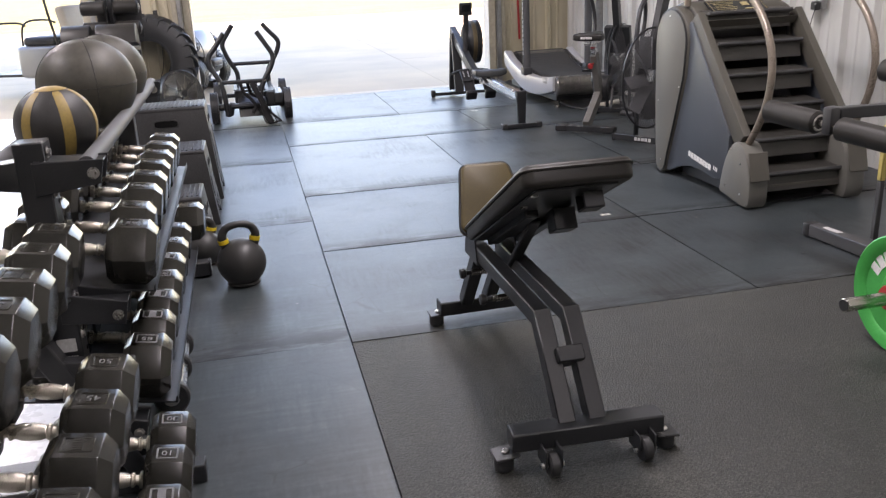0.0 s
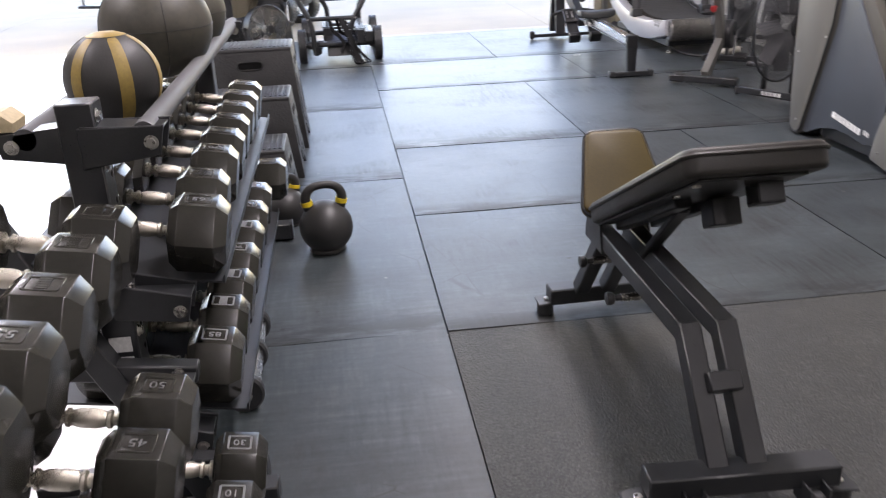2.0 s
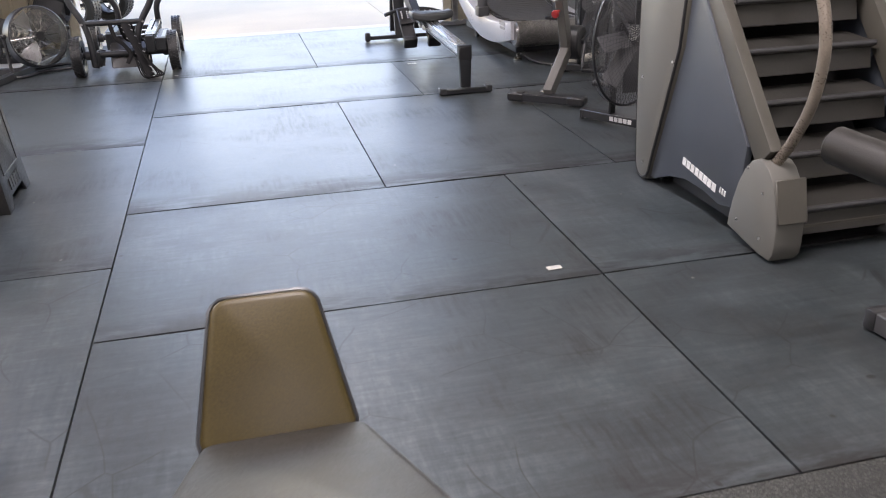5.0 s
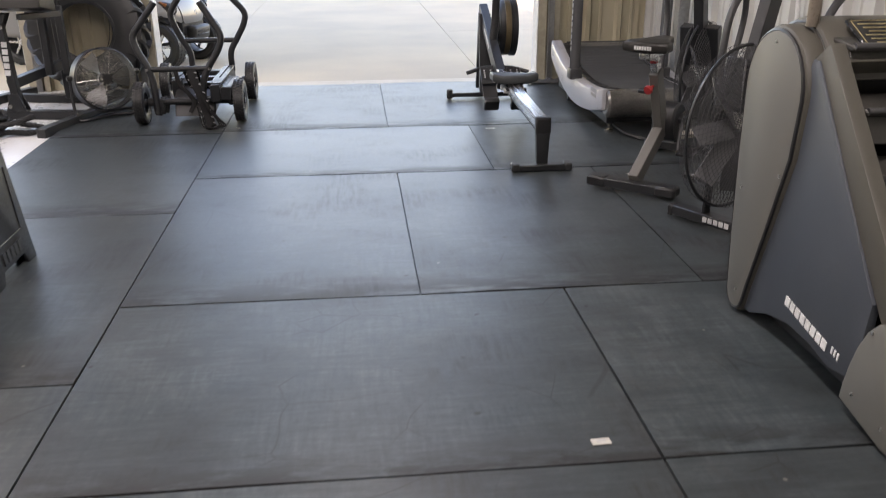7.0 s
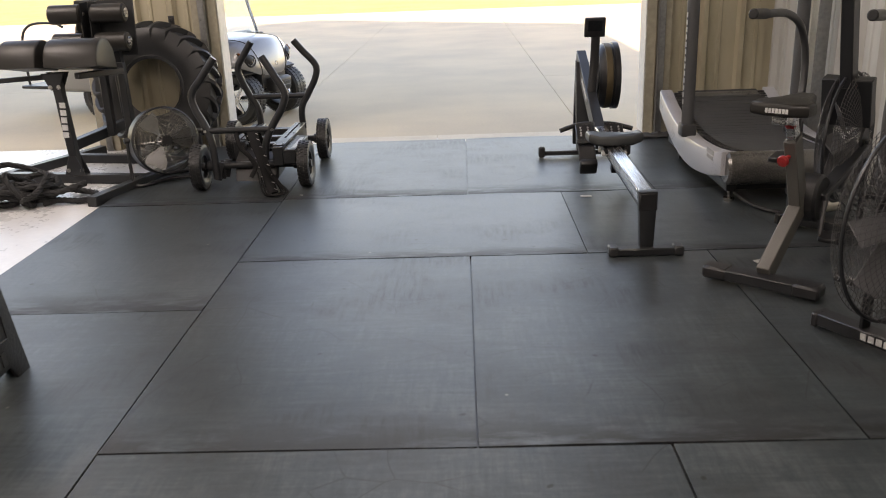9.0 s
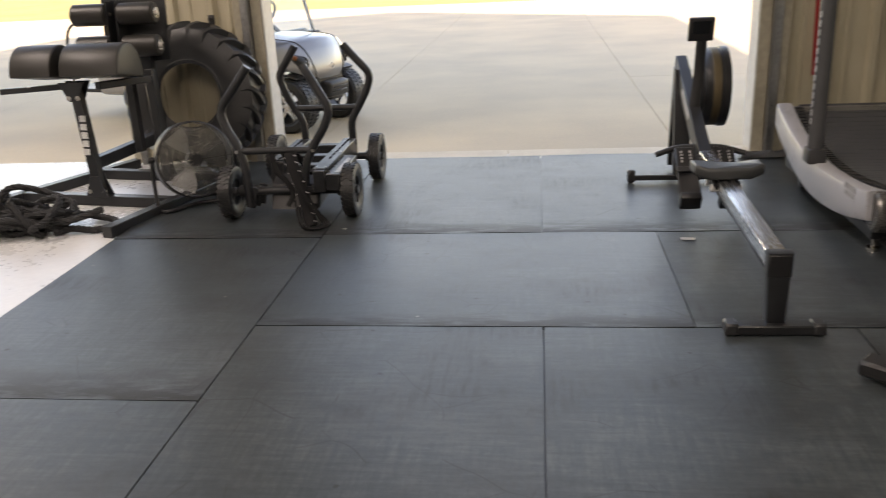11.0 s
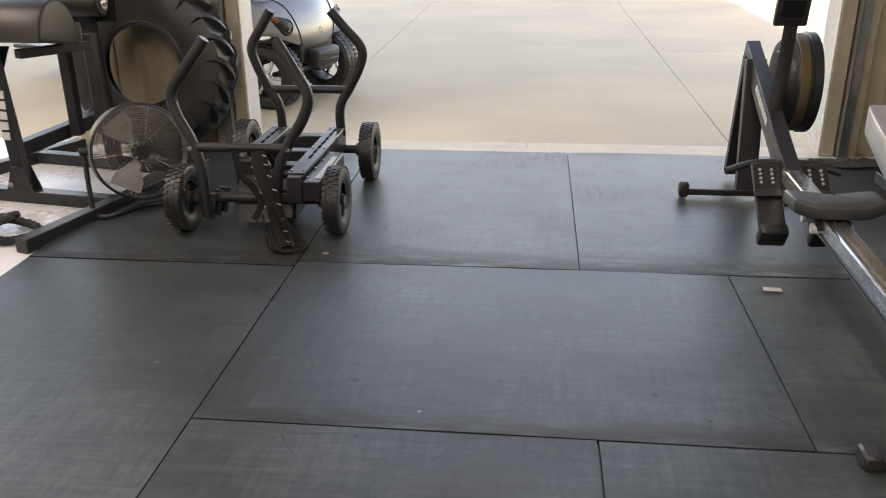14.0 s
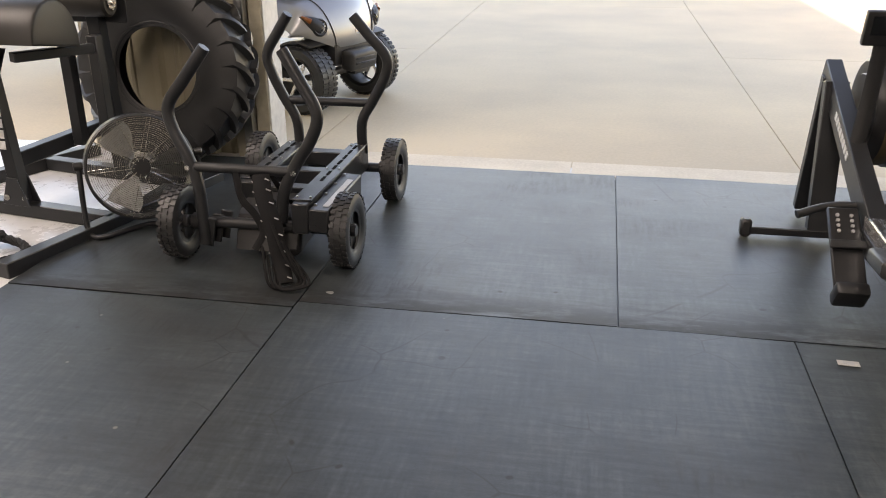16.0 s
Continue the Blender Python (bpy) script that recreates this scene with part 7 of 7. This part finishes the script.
# ---- small things ----
M["paper"] = surface("white_sticker", (0.52, 0.50, 0.45), rough=0.6, grain=60, stain=12, bump=0.02)
for x, y, w, d, rz in ((2.012, 4.54, 0.058, 0.030, 3), (2.316, 8.585, 0.07, 0.034, -3), (2.994, 7.295, 0.07, 0.04, 20)):
    t = part("floor_sticker", one(add_box, (w, d, 0.0012), (0, 0, 0), bevel=0), M["paper"])
    t.matrix_basis = pose(x, y, 0.0030, 0, 0, rz)
    tagged(t, "small white label sticker stuck on the rubber mat", "sticker", "stickers on the mats")
    part("print_bar", many(add_box, [((w * 0.05, d * 0.55, 0.0006), (-w * 0.2 + w * 0.1 * i, 0, 0.0008), (0, 0, 0), 0) for i in range(5)]), M["text_grey"], t)
random.seed(3)
bm = bmesh.new()
vs = [bm.verts.new((0.018 * math.cos(i * 1.05), 0.012 * math.sin(i * 1.05), 0.004 + 0.006 * random.random())) for i in range(6)]
bm.faces.new(vs)
bmesh.ops.solidify(bm, geom=bm.faces[:], thickness=0.002)
sc = part("paper_scrap", bm, M["paper"])
sc.matrix_basis = pose(0.443, 8.80, 0.0)
tagged(sc, "tiny torn white paper scrap on the mat", "paper scrap")
red = part("red_strip", one(add_box, (0.024, 0.02, 1.25), (3.475, WALL_Y - 0.008, 1.15), (0, -2, 0), 0.003), M["red"])
tagged(red, "thin red strip hanging on the tan wall", "wall strip")
ob = thing("power_outlet", "grey outlet box with a black plug on the pale wall", "power outlet", at=pose(WALL_X - 0.045, 5.60, 1.06))
part("box", one(add_box, (0.055, 0.075, 0.11), (0, 0, 0.02), bevel=0.006), M["galv"], ob)
part("plug", one(add_box, (0.05, 0.06, 0.06), (-0.045, 0, -0.01), bevel=0.008), M["plastic"], ob, "black plug")
part("cord", one(add_tube, smooth_path([(-0.05, 0, -0.04), (-0.06, 0.02, -0.14), (-0.03, 0.07, -0.3), (-0.04, 0.03, -0.5), (-0.03, 0.0, -0.9)], 6), 0.003, 6), M["plastic"], ob)
# crumpled tarp by the door post
random.seed(8)
bm = bmesh.new()
gx, gy = 16, 7
tg = [[bm.verts.new((i / gx * 0.42 - 0.21 + random.uniform(-0.008, 0.008), (j / gy - 0.5) * 0.16 * (1 - 0.5 * abs(i / gx - 0.5)),
                     0.012 + 0.055 * max(0.0, math.cos((j / gy - 0.5) * math.pi)) * (0.35 + 0.65 * abs(noise.noise(V(i * 0.45, j * 0.5, 2)))))) for j in range(gy + 1)] for i in range(gx + 1)]
for i in range(gx):
    for j in range(gy):
        bm.faces.new((tg[i][j], tg[i + 1][j], tg[i + 1][j + 1], tg[i][j + 1]))
bmesh.ops.solidify(bm, geom=bm.faces[:], thickness=0.004)
cl = part("folded_tarp", bm, surface("grey_tarp", (0.16, 0.16, 0.16), rough=0.5, grain=90, stain=8, bump=0.2), smooth=25)
cl.matrix_basis = pose(3.17, 10.39, 0.0, 0, 0, 4)
tagged(cl, "crumpled dark-grey tarp lying by the door post", "tarp")
po = part("white_pole", one(add_cyl, (3.98, 7.30, 0.0), (4.08, 7.75, 1.75), 0.014, 14), M["text_white"])
tagged(po, "slim white pole leaning against the side wall", "pole")

# ---- rubber mats on the floor ----
X = [-0.88, 0.34, 1.56, 2.17, 2.785, 4.14]
Y = [3.225, 4.44, 5.665, 7.49, 8.715, 10.555]
mats = []
for a, b in ((-2.27, -0.44), (-0.44, 1.39), (1.39, 3.23), (3.23, 5.06), (5.06, 6.85), (6.85, 8.665), (8.665, 10.53)):
    mats.append((X[0] if b > 3.3 else -0.56, X[1], a, b, "mat"))
mats += [(X[1], 4.0, -0.45, Y[0], "mat_rough"),
         (X[1], X[3], Y[0], Y[1], "mat"), (X[3], X[5], Y[0], Y[1], "mat"),
         (X[1], X[3], Y[1], Y[2], "mat"), (X[3], X[5], Y[1], Y[2], "mat"),
         (X[1], X[2], Y[2], Y[3], "mat"), (X[2], X[4], Y[2], Y[3], "mat"), (X[4], X[5], Y[2], Y[3], "mat"),
         (X[1], X[3], Y[3], Y[4], "mat"), (X[3], X[5], Y[3], Y[4], "mat"),
         (X[1], X[2], Y[4], Y[5], "mat"), (X[2], X[4], Y[4], Y[5], "mat"), (X[4], X[5], Y[4], Y[5] - 0.02, "mat")]
# black sheet on the slab, put there as the shade deep in the joints
part("joint_shade_sheet", many(add_box, [((5.0, 7.28, 0.003), (1.63, 6.88, SLAB_Z + 0.0015), (0, 0, 0), 0), ((4.5, 5.6, 0.003), (1.72, 0.42, SLAB_Z + 0.0015), (0, 0, 0), 0)]), M["plastic"], floor)
random.seed(5)
for a, b, c, d, k in mats:
    g = random.uniform(0.0024, 0.0044)
    bm = bmesh.new()
    nx, ny = 18, 18
    seed, lift = random.uniform(0, 50), random.uniform(-0.0012, 0.0012)
    # slightly uneven sheet, its ends curled up in places
    def mz(u, v):
        x, y = a + (b - a) * u, c + (d - c) * v
        e = min(v, 1 - v) * (d - c)
        curl = 0.0 if k == "mat_rough" else 0.0045 * max(0.0, noise.noise(V(x * 1.6 + seed, 4.0 if v < 0.5 else 9.0, 0.5)) + 0.1) * max(0.0, 1 - e / 0.16) ** 2
        return lift + 0.0018 * noise.noise(V(x * 1.7, y * 1.7, 3.1)) + curl

    def spread(q):
        return 0.5 - 0.5 * math.cos(math.pi * q)
    grid = [[bm.verts.new((a + g + (b - a - 2 * g) * spread(i / nx), c + g + (d - c - 2 * g) * spread(j / ny), mz(spread(i / nx), spread(j / ny)))) for j in range(ny + 1)] for i in range(nx + 1)]
    for i in range(nx):
        for j in range(ny):
            bm.faces.new((grid[i][j], grid[i + 1][j], grid[i + 1][j + 1], grid[i][j + 1]))
    rim = [e for e in bm.edges if len(e.link_faces) == 1]
    ex = bmesh.ops.extrude_edge_only(bm, edges=rim)
    for v in [q for q in ex["geom"] if isinstance(q, bmesh.types.BMVert)]:
        v.co.z = SLAB_Z
    part("rubber_mat", bm, M[k], floor, smooth=30)
